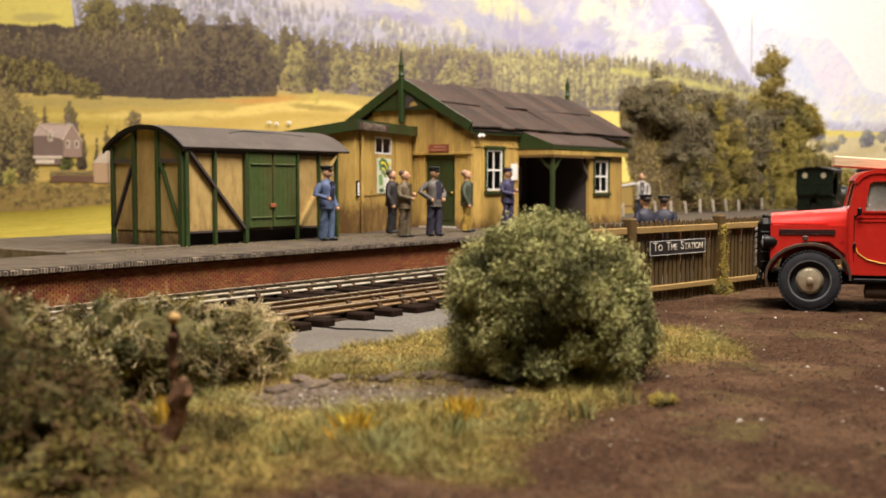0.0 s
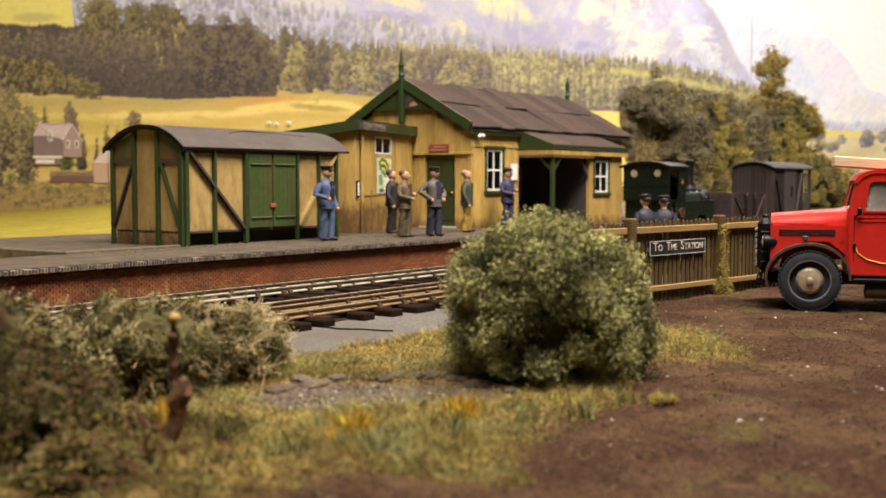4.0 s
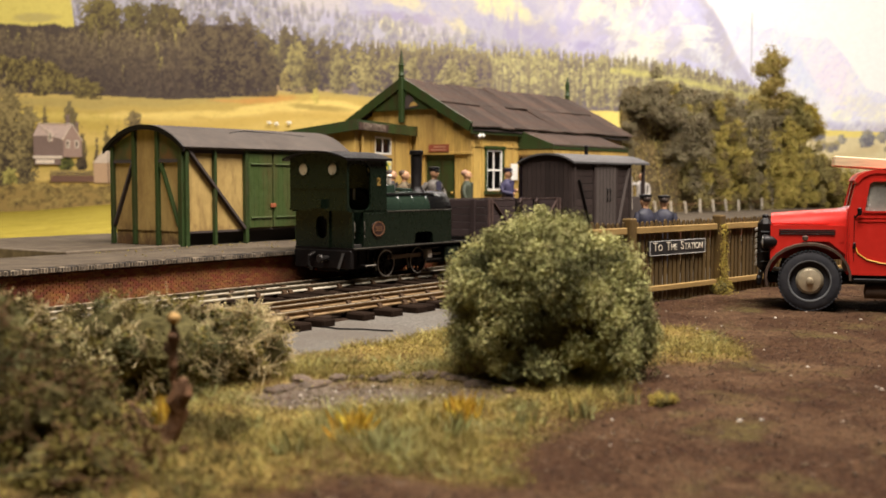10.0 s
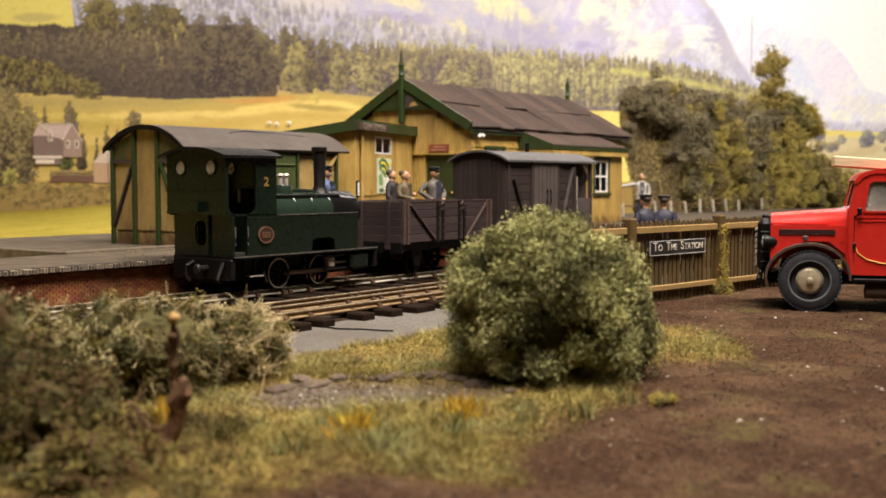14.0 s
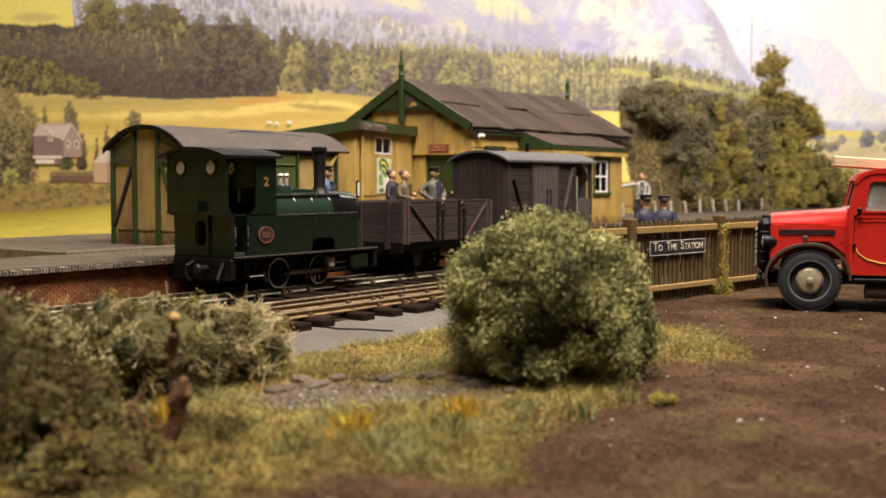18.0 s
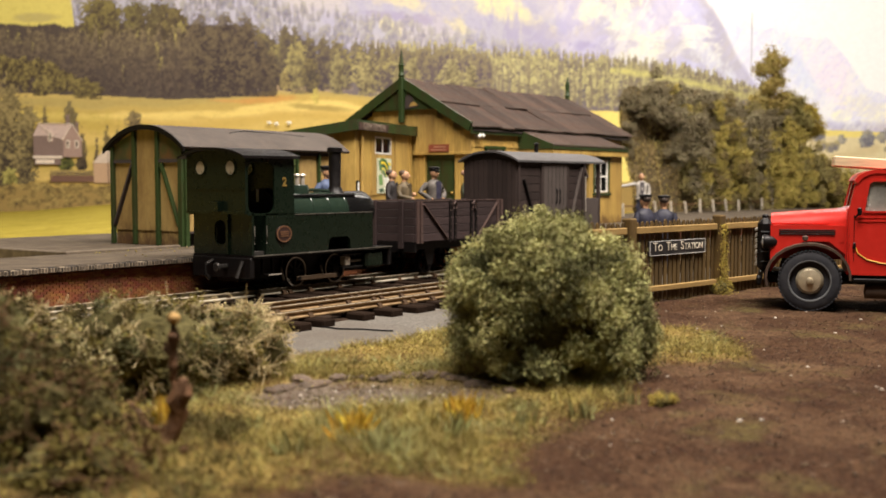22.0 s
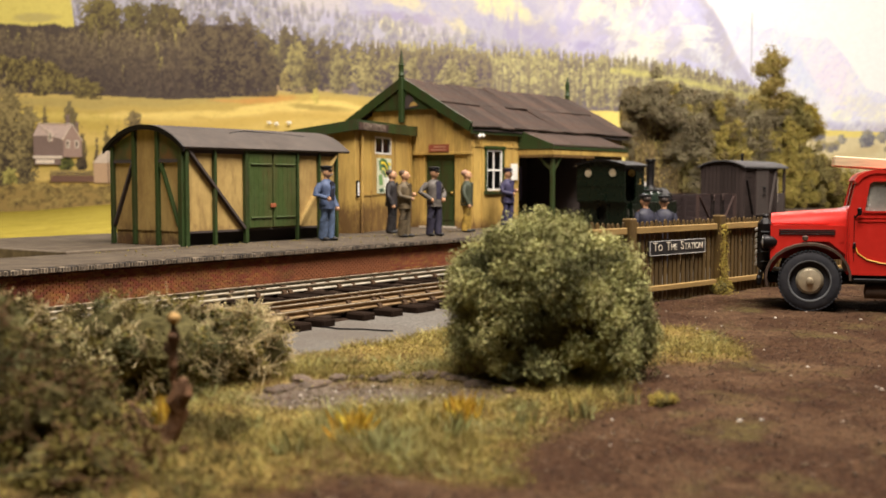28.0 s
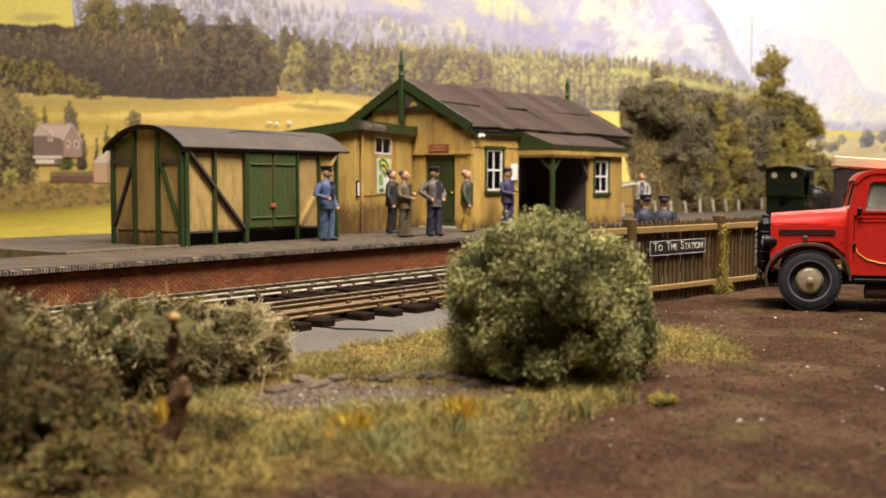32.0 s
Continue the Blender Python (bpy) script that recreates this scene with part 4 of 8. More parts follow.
def farm_house():
    h = thing("farmhouse", board_xyz(-25.35, 3.75, 0.12), TURN - 90, "grey stone farmhouse with slate roof and white trim", "house")
    # two tones of one stone: sun and shade are put into the colours
    stone = mat("farm_stone", (0.34, 0.235, 0.2), 0.9, dirt=(0.27, 0.19, 0.165))
    shaded = mat("farm_stone_shaded_wing", (0.2, 0.14, 0.125), 0.9, dirt=(0.15, 0.105, 0.095))
    slate = mat("farm_slate", (0.5, 0.385, 0.35), 0.8)
    trim = mat("farm_white_trim", (0.72, 0.62, 0.52), 0.7)
    # the long wing, then the gabled end with its higher roof
    part("wall", box(B(), -1.7, 0.35, 0, 0.08, 0, 1.45), shaded, h, smooth=0)
    b = prism(B(), [(-1.7, 1.4), (0.3, 1.4), (0.42, 2.2), (-1.3, 2.2)], "y", -0.03, 0.0)
    part("roof", b, slate, h, smooth=0)
    b = prism(B(), [(0.3, 0), (1.5, 0), (1.5, 1.15), (0.92, 2.1), (0.3, 1.15)], "y", -0.05, 0.0)
    part("wall", b, stone, h, "sunlit stone gable", smooth=0)
    b = prism(B(), [(-0.25, 1.3), (0.3, 1.15), (0.92, 2.16), (0.5, 2.16)], "y", -0.06, -0.03)
    part("roof", b, slate, h, smooth=0)
    b = prism(B(), [(-0.75, 1.0), (-0.35, 1.0), (-0.35, 1.45), (-0.55, 1.75), (-0.75, 1.45)], "y", -0.04, -0.01)
    part("dormer", b, stone, h, smooth=0)
    b = B()
    for p0, p1 in (((0.24, 1.08), (0.93, 2.18)), ((1.58, 1.05), (0.93, 2.18)), ((-1.3, 2.2), (-0.2, 1.3)), ((-0.4, 1.4), (-0.55, 1.78)), ((-0.7, 1.4), (-0.55, 1.78)), ((-1.3, 2.22), (0.9, 2.2))):
        beam(b, (p0[0], -0.07, p0[1]), (p1[0], -0.07, p1[1]), 0.03, 0.055, up=(0, 1, 0))
    part("verge", b, trim, h, "white roof verge", smooth=0)
    for x, z in ((-0.55, 1.05), (0.62, 0.6), (1.2, 0.6)):
        w = part("window", box(B(), x - 0.12, x + 0.12, -0.075, -0.045, z, z + 0.5), trim, h, smooth=0)
        part("pane", box(B(), x - 0.06, x + 0.06, -0.08, -0.07, z + 0.05, z + 0.44), M["inside"], w, smooth=0)
    for x, z in ((0.6, 2.1), (1.2, 1.6)):
        c = part("chimney", box(B(), x - 0.09, x + 0.09, 0.0, 0.06, z, z + 0.62), shaded, h, smooth=0)
        part("chimney_pot", box(B(), x - 0.11, x + 0.11, -0.01, 0.06, z + 0.62, z + 0.68), stone, c, smooth=0)
    pc = part("porch", box(B(), -1.6, 0.1, -0.09, 0.0, -0.5, -0.1), shaded, h, "low stone lean-to", smooth=0)
    part("porch_roof", box(B(), -1.7, 0.2, -0.1, 0.0, -0.08, 0.08), trim, pc, "white lean-to roof", smooth=0)
    part("porch_window", box(B(), -1.5, -0.3, -0.11, -0.08, -0.42, -0.16), trim, pc, smooth=0)


def barn():
    h = thing("barn", board_xyz(-22.35, 2.05, 0.12), TURN - 90, "small pale barn with a light roof", "barn")
    part("wall", box(B(), -0.75, 1.2, 0, 0.08, 0, 1.35), mat("barn_wall", (0.46, 0.31, 0.2), 0.9, dirt=(0.36, 0.24, 0.16)), h, smooth=0)
    b = prism(B(), [(-0.8, 1.3), (1.3, 1.3), (1.3, 2.3), (0.05, 2.3)], "y", -0.03, 0.08)
    part("roof", b, mat("barn_roof", (0.56, 0.46, 0.38), 0.8), h, smooth=0)
    b = tube(B(), (0.25, -0.05, 0), (0.25, -0.05, 2.1), 0.02, n=6)
    part("downpipe", b, M["inside"], h)
    o = thing("garden_wall", board_xyz(-22.35, 2.1, 0.1), TURN - 90, "low brown garden wall beside the barn", "wall")
    part("wall_panel", box(B(), -3.6, -0.78, 0, 0.05, 0.0, 0.42), mat("brown_wall_print", (0.16, 0.085, 0.06), 0.9, dirt=(0.11, 0.07, 0.05)), o, smooth=0)
    b = B()
    for i in range(24):
        box(b, -3.6 + i * 0.118, -3.55 + i * 0.118, 0.01, 0.04, 0.42, 0.75)
    part("pale", b, mat("grey_pale_print", (0.13, 0.1, 0.075), 0.9), o, smooth=0)


farm_house()
barn()


def sheep(s, z):
    b = B()
    ball(b, (0, 0, 0.12), 0.14, 0.08, 0.095)
    ball(b, (-0.15, 0, 0.14), 0.055, 0.05, 0.055)
    for dx in (-0.09, 0.09):
        tube(b, (dx, 0, -0.02), (dx, 0, 0.1), 0.025, n=6)
    solo("sheep", b, M["white"], "white sheep grazing on the golden field", "sheep", board_xyz(s, z, 0.3), TURN - 90, group="sheep in the field")


for s, z in ((-11.4, 5.88), (-10.95, 5.82), (-10.1, 5.88)):
    sheep(s, z)


# ---- the room round the layout ----
def build_room():
    plain = mat("pale_room_paint", (0.32, 0.3, 0.27), 0.9, var=0.05)
    lo, hi, fl, ce = -110, 150, -55, 62
    for name, c in (("wall_north", (lo, hi, hi, hi + 6, fl, ce)), ("wall_south", (lo, hi, lo - 6, lo, fl, ce)),
                    ("wall_east", (hi, hi + 6, lo, hi, fl, ce)), ("wall_west", (lo - 6, lo, lo, hi, fl, ce)),
                    ("ceiling", (lo, hi, lo, hi, ce, ce + 6)), ("floor", (lo, hi, lo, hi, fl - 6, fl))):
        solo(name, box(B(), *c), plain, "plain pale exhibition room surface", "room", kind="structure", smooth=0)


build_room()

# ---- station building ----


def sash_window(parent, w, h, panes=(2, 2), frame_mat="white", casing=True):
    """A window in the parent's space, facing -y, its lower left at 0, 0."""
    b = B()
    for x in (0.0, w - 0.055):
        box(b, x, x + 0.055, -0.02, 0.05, 0, h)
    for z in (0.0, h - 0.055):
        box(b, 0.055, w - 0.055, -0.02, 0.05, z, z + 0.055)
    for i in range(1, panes[0]):
        x = w * i / panes[0]
        box(b, x - 0.024, x + 0.024, 0.0, 0.04, 0.055, h - 0.055)
    for i in range(1, panes[1]):
        z = h * i / panes[1]
        box(b, 0.055, w - 0.055, -0.005, 0.045, z - 0.03, z + 0.03)
    win = part("window", b, M[frame_mat], parent, smooth=0)
    part("pane", box(B(), 0.02, w - 0.02, 0.03, 0.038, 0.02, h - 0.02), M["glass"], win, "dark glass", smooth=0)
    if casing:
        b = B()
        for x in (-0.11, w + 0.01):
            box(b, x, x + 0.1, -0.05, 0.03, -0.08, h + 0.1)
        box(b, -0.16, w + 0.16, -0.07, 0.03, h + 0.02, h + 0.12)
        box(b, -0.16, w + 0.16, -0.09, 0.03, -0.12, -0.02)
        part("casing", b, M["green"], win, smooth=0)
    return win


def build_station():
    X0, X1, Y0, Y1 = 30.04, 40.6, 20.6, 25.9
    EV, RG, RY = 3.88, 5.36, 23.25
    st = thing("station_building", (0, 0, 0), 0, "cream corrugated station building with green trim and rusty iron roof", "station")
    W = M["cream"]
    # front wall up to the shelter, with its window opening
    wx0, wx1, wz0, wz1 = 30.93, 31.86, 1.85, 3.2
    b = plate(B(), [(X0, PZ), (32.9, PZ), (32.9, EV), (X0, EV)], [[(wx0, wz0), (wx1, wz0), (wx1, wz1), (wx0, wz1)]], "y", Y0, Y0 + 0.15)
    part("wall", b, W, st, smooth=0)
    b = B()
    for x in (30.12, 30.62, 32.05, 32.5):
        box(b, x, x + 0.05, Y0 - 0.03, Y0, PZ, EV - 0.4)
    box(b, X0, 32.9, Y0 - 0.035, Y0, 3.28, 3.34)
    box(b, 31.95, 32.88, Y0 - 0.03, Y0, 2.62, 2.68)
    part("cover_strip", b, W, st, smooth=0)
    win = sash_window(st, wx1 - wx0, wz1 - wz0)
    win.matrix_basis = pose(wx0 * S, (Y0 + 0.02) * S, wz0 * S)
    # rear, right and shelter walls
    part("wall", box(B(), X0, X1, Y1 - 0.15, Y1, PZ, EV), W, st, smooth=0)
    b = prism(B(), [(Y0, PZ), (Y1, PZ), (Y1, EV), (RY, RG - 0.1), (Y0, EV)], "x", X1 - 0.15, X1)
    part("wall", b, W, st, smooth=0)
    part("wall", box(B(), 32.9, X1, Y0, Y0 + 0.12, 3.1, EV), W, st, smooth=0)
    part("shelter_lining", box(B(), 32.9, 36.0, 22.0, 22.12, PZ, 3.2), M["inside"], st, "dark brown boarded lining", smooth=0)
    part("shelter_lining", box(B(), 32.85, 32.98, Y0 + 0.2, 22.0, PZ, 3.2), M["inside"], st, "dark brown boarded lining", smooth=0)
    part("shelter_lining", box(B(), 32.9, 36.0, Y0 + 0.12, 22.1, 3.2, 3.3), M["inside"], st, "dark brown boarded lining", smooth=0)
    b = box(B(), 33.5, 35.3, 21.95, 21.99, 1.45, 2.7)
    part("notice", b, mat("faded_blue_poster", (0.13, 0.12, 0.22), 0.7, var=0.4, grain=3, dirt=(0.2, 0.08, 0.06), dirt_scale=2.5), st, "faded blue poster", smooth=0)
    part("bench", box(B(), 33.2, 35.6, 21.4, 21.95, PZ, PZ + 0.5, 0.03), M["inside"], st)
    # the room at the end of the shelter
    rx0, rx1, ry = 35.72, 38.25, 19.4
    vx0, vx1, vz0, vz1 = 36.12, 37.12, 1.76, 2.9
    b = plate(B(), [(rx0, PZ), (rx1, PZ), (rx1, 3.12), (rx0, 3.12)], [[(vx0, vz0), (vx1, vz0), (vx1, vz1), (vx0, vz1)]], "y", ry, ry + 0.12)
    part("wall", b, W, st, smooth=0)
    part("shelter_lining", box(B(), rx0, rx0 + 0.12, ry + 0.12, Y0 + 1.4, PZ, 3.12), M["inside"], st, "dark brown boarded lining", smooth=0)
    b = box(B(), rx1 - 0.12, rx1, ry + 0.12, Y0, PZ, 3.3)
    part("wall", b, W, st, smooth=0)
    win = sash_window(st, vx1 - vx0, vz1 - vz0)
    win.matrix_basis = pose(vx0 * S, (ry + 0.02) * S, vz0 * S)
    # canopy
    cx0, cx1, cy = 32.9, 38.4, 19.25
    b = prism(B(), [(Y0 - 0.02, 3.84), (cy, 3.34), (cy, 3.28), (Y0 - 0.02, 3.78)], "x", cx0, cx1)
    cn = part("canopy_roof", b, M["iron_roof"], st)
    bm = B()
    corrugated(bm, (0, 0, 0), (1, 0, 0), (0, 1, 0), 0.86, 1.48, 0.143, 0.04, 0.01)
    me = mesh_of("canopy_sheet", bm, M["iron_roof"], 60)
    rs = random.Random(6)
    for k in range(7):
        piece("canopy_sheet", me, cn, cx0 - 0.04 + k * 0.77, cy - 0.06, 3.33 + rs.uniform(0, 0.03), 20.3 + rs.uniform(-0.6, 0.6), rs.uniform(-1, 1), rs.uniform(-0.6, 0.6))
    b = prism(B(), [(Y0 - 0.02, 3.9), (cy - 0.03, 3.4), (cy - 0.03, 3.24), (Y0 - 0.02, 3.24)], "x", cx0 - 0.06, cx0)
    part("canopy_cheek", b, M["green"], st, smooth=0)
    part("canopy_fascia", box(B(), cx0 - 0.05, cx1, cy - 0.05, cy, 3.24, 3.4), M["green"], st, smooth=0)
    b = box(B(), cx0 - 0.03, cx1, cy - 0.02, cy + 0.03, 3.06, 3.24)
    box(b, cx0 - 0.03, cx0 + 0.02, cy + 0.03, Y0 - 0.02, 3.06, 3.24)
    part("valance", b, W, st, smooth=0)
    tooth = mesh_of("valance_tooth", prism(B(), [(-0.055, 0), (0.055, 0), (0.03, -0.1), (-0.03, -0.1)], "y", -0.02, 0.02), W)
    for i in range(11):
        piece("valance_tooth", tooth, st, cx0 - 0.005, cy + 0.08 + i * 0.12, 3.06, rz=90)
    for i in range(24):
        piece("valance_tooth", tooth, st, cx0 + 0.06 + i * 0.12, cy + 0.005, 3.06)
    b = box(B(), 33.02, 33.16, cy + 0.05, cy + 0.19, PZ, 3.1, 0.02)
    beam(b, (33.12, cy + 0.12, 2.5), (33.7, cy + 0.12, 3.06), 0.08, 0.1)
    beam(b, (33.09, cy + 0.12, 2.5), (33.09, cy + 0.7, 3.06), 0.08, 0.1)
    part("canopy_post", b, M["green"], st, smooth=0)
    b = B()
    beam(b, (35.66, ry + 0.05, 2.3), (35.1, ry + 0.05, 3.06), 0.08, 0.1)
    part("brace", b, M["inside"], st, smooth=0)
    # gable wall with the door opening
    dy0, dy1, dz = 21.3, 22.5, 3.05
    b = prism(B(), [(Y0 + 0.15, PZ), (dy0, PZ), (dy0, dz), (dy1, dz), (dy1, PZ), (Y1 - 0.15, PZ), (Y1 - 0.15, EV), (RY, RG - 0.15), (Y0 + 0.15, EV)], "x", X0 + 0.1, X0 + 0.25)
    part("wall", b, W, st, smooth=0)
    # corrugated sheets: lower ones each side of the door and the gable above
    corr = B()
    corrugated(corr, (X0 + 0.1, dy0, PZ), (0, -1, 0), (0, 0, 1), dy0 - Y0, dz - PZ, 0.115, 0.02)
    part("corrugated_sheet", corr, W, st, smooth=60)
    corr = B()
    corrugated(corr, (X0 + 0.1, 23.1, PZ), (0, -1, 0), (0, 0, 1), 23.1 - dy1, dz - PZ, 0.115, 0.02)
    part("corrugated_sheet", corr, W, st, smooth=60)
    y = Y0
    while y < Y1 - 0.1:
        w = min(0.68, Y1 - y)
        zt = EV + (RG - EV) * (1 - abs(y + w / 2 - RY) / (RY - Y0)) - 0.25
        corr = B()
        corrugated(corr, (X0 + 0.02, y + w, dz), (0, -1, 0), (0, 0, 1), w, zt - dz, 0.115, 0.02)
        part("corrugated_sheet", corr, W, st, smooth=60)
        y += w
    part("door_head", box(B(), X0 - 0.05, X0 + 0.08, Y0 - 0.02, 23.1, dz - 0.03, dz + 0.06, 0.01), W, st, smooth=0)
    door = part("door", box(B(), X0 + 0.16, X0 + 0.24, dy0, dy1, PZ + 0.05, dz), M["green"], st, "dark green panelled door", smooth=0)
    for yy in (dy0 + 0.12, (dy0 + dy1) / 2 + 0.05):
        for z0, z1 in ((PZ + 0.25, PZ + 1.0), (PZ + 1.15, dz - 0.2)):
            part("panel", box(B(), X0 + 0.13, X0 + 0.16, yy, yy + 0.42, z0, z1, 0.01), M["green"], door, smooth=0)
    part("door_knob", ball(B(), (X0 + 0.12, dy0 + 0.15, PZ + 1.15), 0.05), M["brass"], door)
    part("doorstep", box(B(), X0 - 0.15, X0 + 0.2, dy0 - 0.1, dy1 + 0.1, PZ, PZ + 0.05), M["stone"], st, smooth=0)
    sign = part("sign_board", box(B(), X0 - 0.08, X0 - 0.03, 21.45, 22.25, 3.12, 3.36), mat("red_brown_sign", (0.24, 0.06, 0.03), 0.7), st, "weathered red-brown name board", smooth=0)
    b = B()
    for k in range(2):
        box(b, X0 - 0.085, X0 - 0.075, 21.55, 22.15 - k * 0.1, 3.16 + k * 0.1, 3.2 + k * 0.1)
    part("lettering_bar", b, mat("faded_lettering", (0.4, 0.2, 0.12), 0.7), sign, smooth=0)
    # gable trim
    gx = X0 - 0.22
    for s in (1, -1):
        ye = RY - s * (RY - Y0 + 0.12)
        b = B()
        beam(b, (gx, RY, RG + 0.08), (gx, ye, EV + 0.02), 0.08, 0.3)
        part("bargeboard", b, M["green"], st, smooth=0)
        ky = RY - s * 1.5
        b = B()
        prism(b, [(RY - s * 0.05, RG - 0.15), (ky, 4.52), (RY - s * 0.05, 4.52)], "x", gx + 0.04, gx + 0.08)
        part("gable_panel", b, M["green"], st, smooth=0)
    # torn panel beside the finial, bare brown boarding behind
    b = prism(B(), [(RY - 0.12, 4.55), (RY - 0.62, 4.6), (RY - 0.7, 4.68), (RY - 0.48, 4.78), (RY - 0.4, 4.95), (RY - 0.2, 5.02), (RY - 0.12, 4.9)], "x", gx + 0.02, gx + 0.038)
    part("torn_patch", b, M["inside"], st, "dark torn hole in the gable panel", smooth=0)
    b = prism(B(), [(RY - 0.3, 4.62), (RY - 0.66, 4.66), (RY - 0.5, 4.78), (RY - 0.36, 4.74)], "x", gx + 0.012, gx + 0.019)
    part("torn_patch", b, M["cream"], st, "torn edge showing cream boarding", smooth=0)
    b = box(B(), gx - 0.1, gx + 0.06, RY - 0.09, RY + 0.09, 4.1, 5.6, 0.02)
    lathe(b, [(0.085, 5.6), (0.12, 5.66), (0.085, 5.72), (0.09, 5.95), (0.12, 6.0), (0.08, 6.04), (0.05, 6.3), (0.0, 6.52)], (gx - 0.02, RY, 0), n=10)
    part("finial", b, M["green"], st)
    b = lathe(B(), [(0.09, 5.3), (0.1, 5.6), (0.13, 5.66), (0.09, 5.72), (0.08, 6.0), (0.1, 6.05), (0.05, 6.25), (0.0, 6.45)], (X1 + 0.28, RY, 0), n=10)
    part("finial", b, M["green"], st)
    # eaves fascia
    part("fascia", box(B(), X0 - 0.2, 32.9, Y0 - 0.16, Y0 - 0.1, 3.68, 3.96), M["green"], st, smooth=0)
    part("fascia", box(B(), 32.9, X1 + 0.3, Y0 - 0.16, Y0 - 0.1, 3.74, 3.98), M["green"], st, smooth=0)
    # roof slopes of lapped corrugated sheets
    run, rise = RY - Y0 + 0.25, RG - EV + 0.1
    slope = math.hypot(run, rise)
    a = math.degrees(math.atan2(rise, run))
    rng = random.Random(3)
    for row in range(2):
        h = slope * (0.56 if row == 0 else 0.5)
        bm = B()
        corrugated(bm, (0, 0, 0), (1, 0, 0), (0, 1, 0), 0.86, h, 0.143, 0.045, 0.02)
        me = mesh_of("roof_sheet", bm, M["iron_roof"], 60)
        for k in range(14):
            d0 = 0 if row == 0 else slope * 0.5
            piece("roof_sheet", me, st, X0 - 0.2 + k * 0.795, Y0 - 0.25 + d0 * math.cos(radians(a)), EV - 0.02 + d0 * math.sin(radians(a)) + row * 0.05 + rng.uniform(0, 0.05),
                  a + rng.uniform(-0.9, 0.9), rng.uniform(-1.2, 1.2), rng.uniform(-0.8, 0.8))
    b = prism(B(), [(RY, RG + 0.03), (Y1 + 0.25, EV - 0.02), (Y1 + 0.25, EV - 0.1), (RY, RG - 0.06)], "x", X0 - 0.2, X1 + 0.3)
    part("rear_roof", b, M["iron_roof"], st)
    b = prism(B(), [(RY, RG - 0.04), (Y0 - 0.2, EV - 0.06), (Y0 - 0.2, EV - 0.1), (RY, RG - 0.09)], "x", X0 - 0.15, X1 + 0.25)
    part("roof_deck", b, M["inside"], st)
    part("ridge_cap", tube(B(), (X0 - 0.2, RY, RG + 0.06), (X1 + 0.3, RY, RG + 0.06), 0.07, n=8), M["iron_roof"], st)
    b = B()
    beam(b, (X1 + 0.3, RY, RG + 0.04), (X1 + 0.3, Y0 - 0.2, EV - 0.02), 0.06, 0.14)
    part("bargeboard", b, M["white"], st, "pale weathered verge board", smooth=0)
    # platform lamp pair and a notice on the front
    b = B()
    tube(b, (30.22, Y0 - 0.02, 3.62), (30.22, Y0 - 0.2, 3.62), 0.025, n=6)
    ball(b, (30.22, Y0 - 0.2, 3.6), 0.065)
    ball(b, (30.42, Y0 - 0.2, 3.62), 0.065)
    tube(b, (30.22, Y0 - 0.2, 3.66), (30.42, Y0 - 0.2, 3.66), 0.03, n=6)
    part("wall_lamp", b, M["white"], st, "pair of small white lamps")
    part("notice", box(B(), 32.35, 32.75, Y0 - 0.06, Y0 - 0.03, 2.2, 2.75), M["white"], st, "pale paper notice", smooth=0)
    return st


station = build_station()


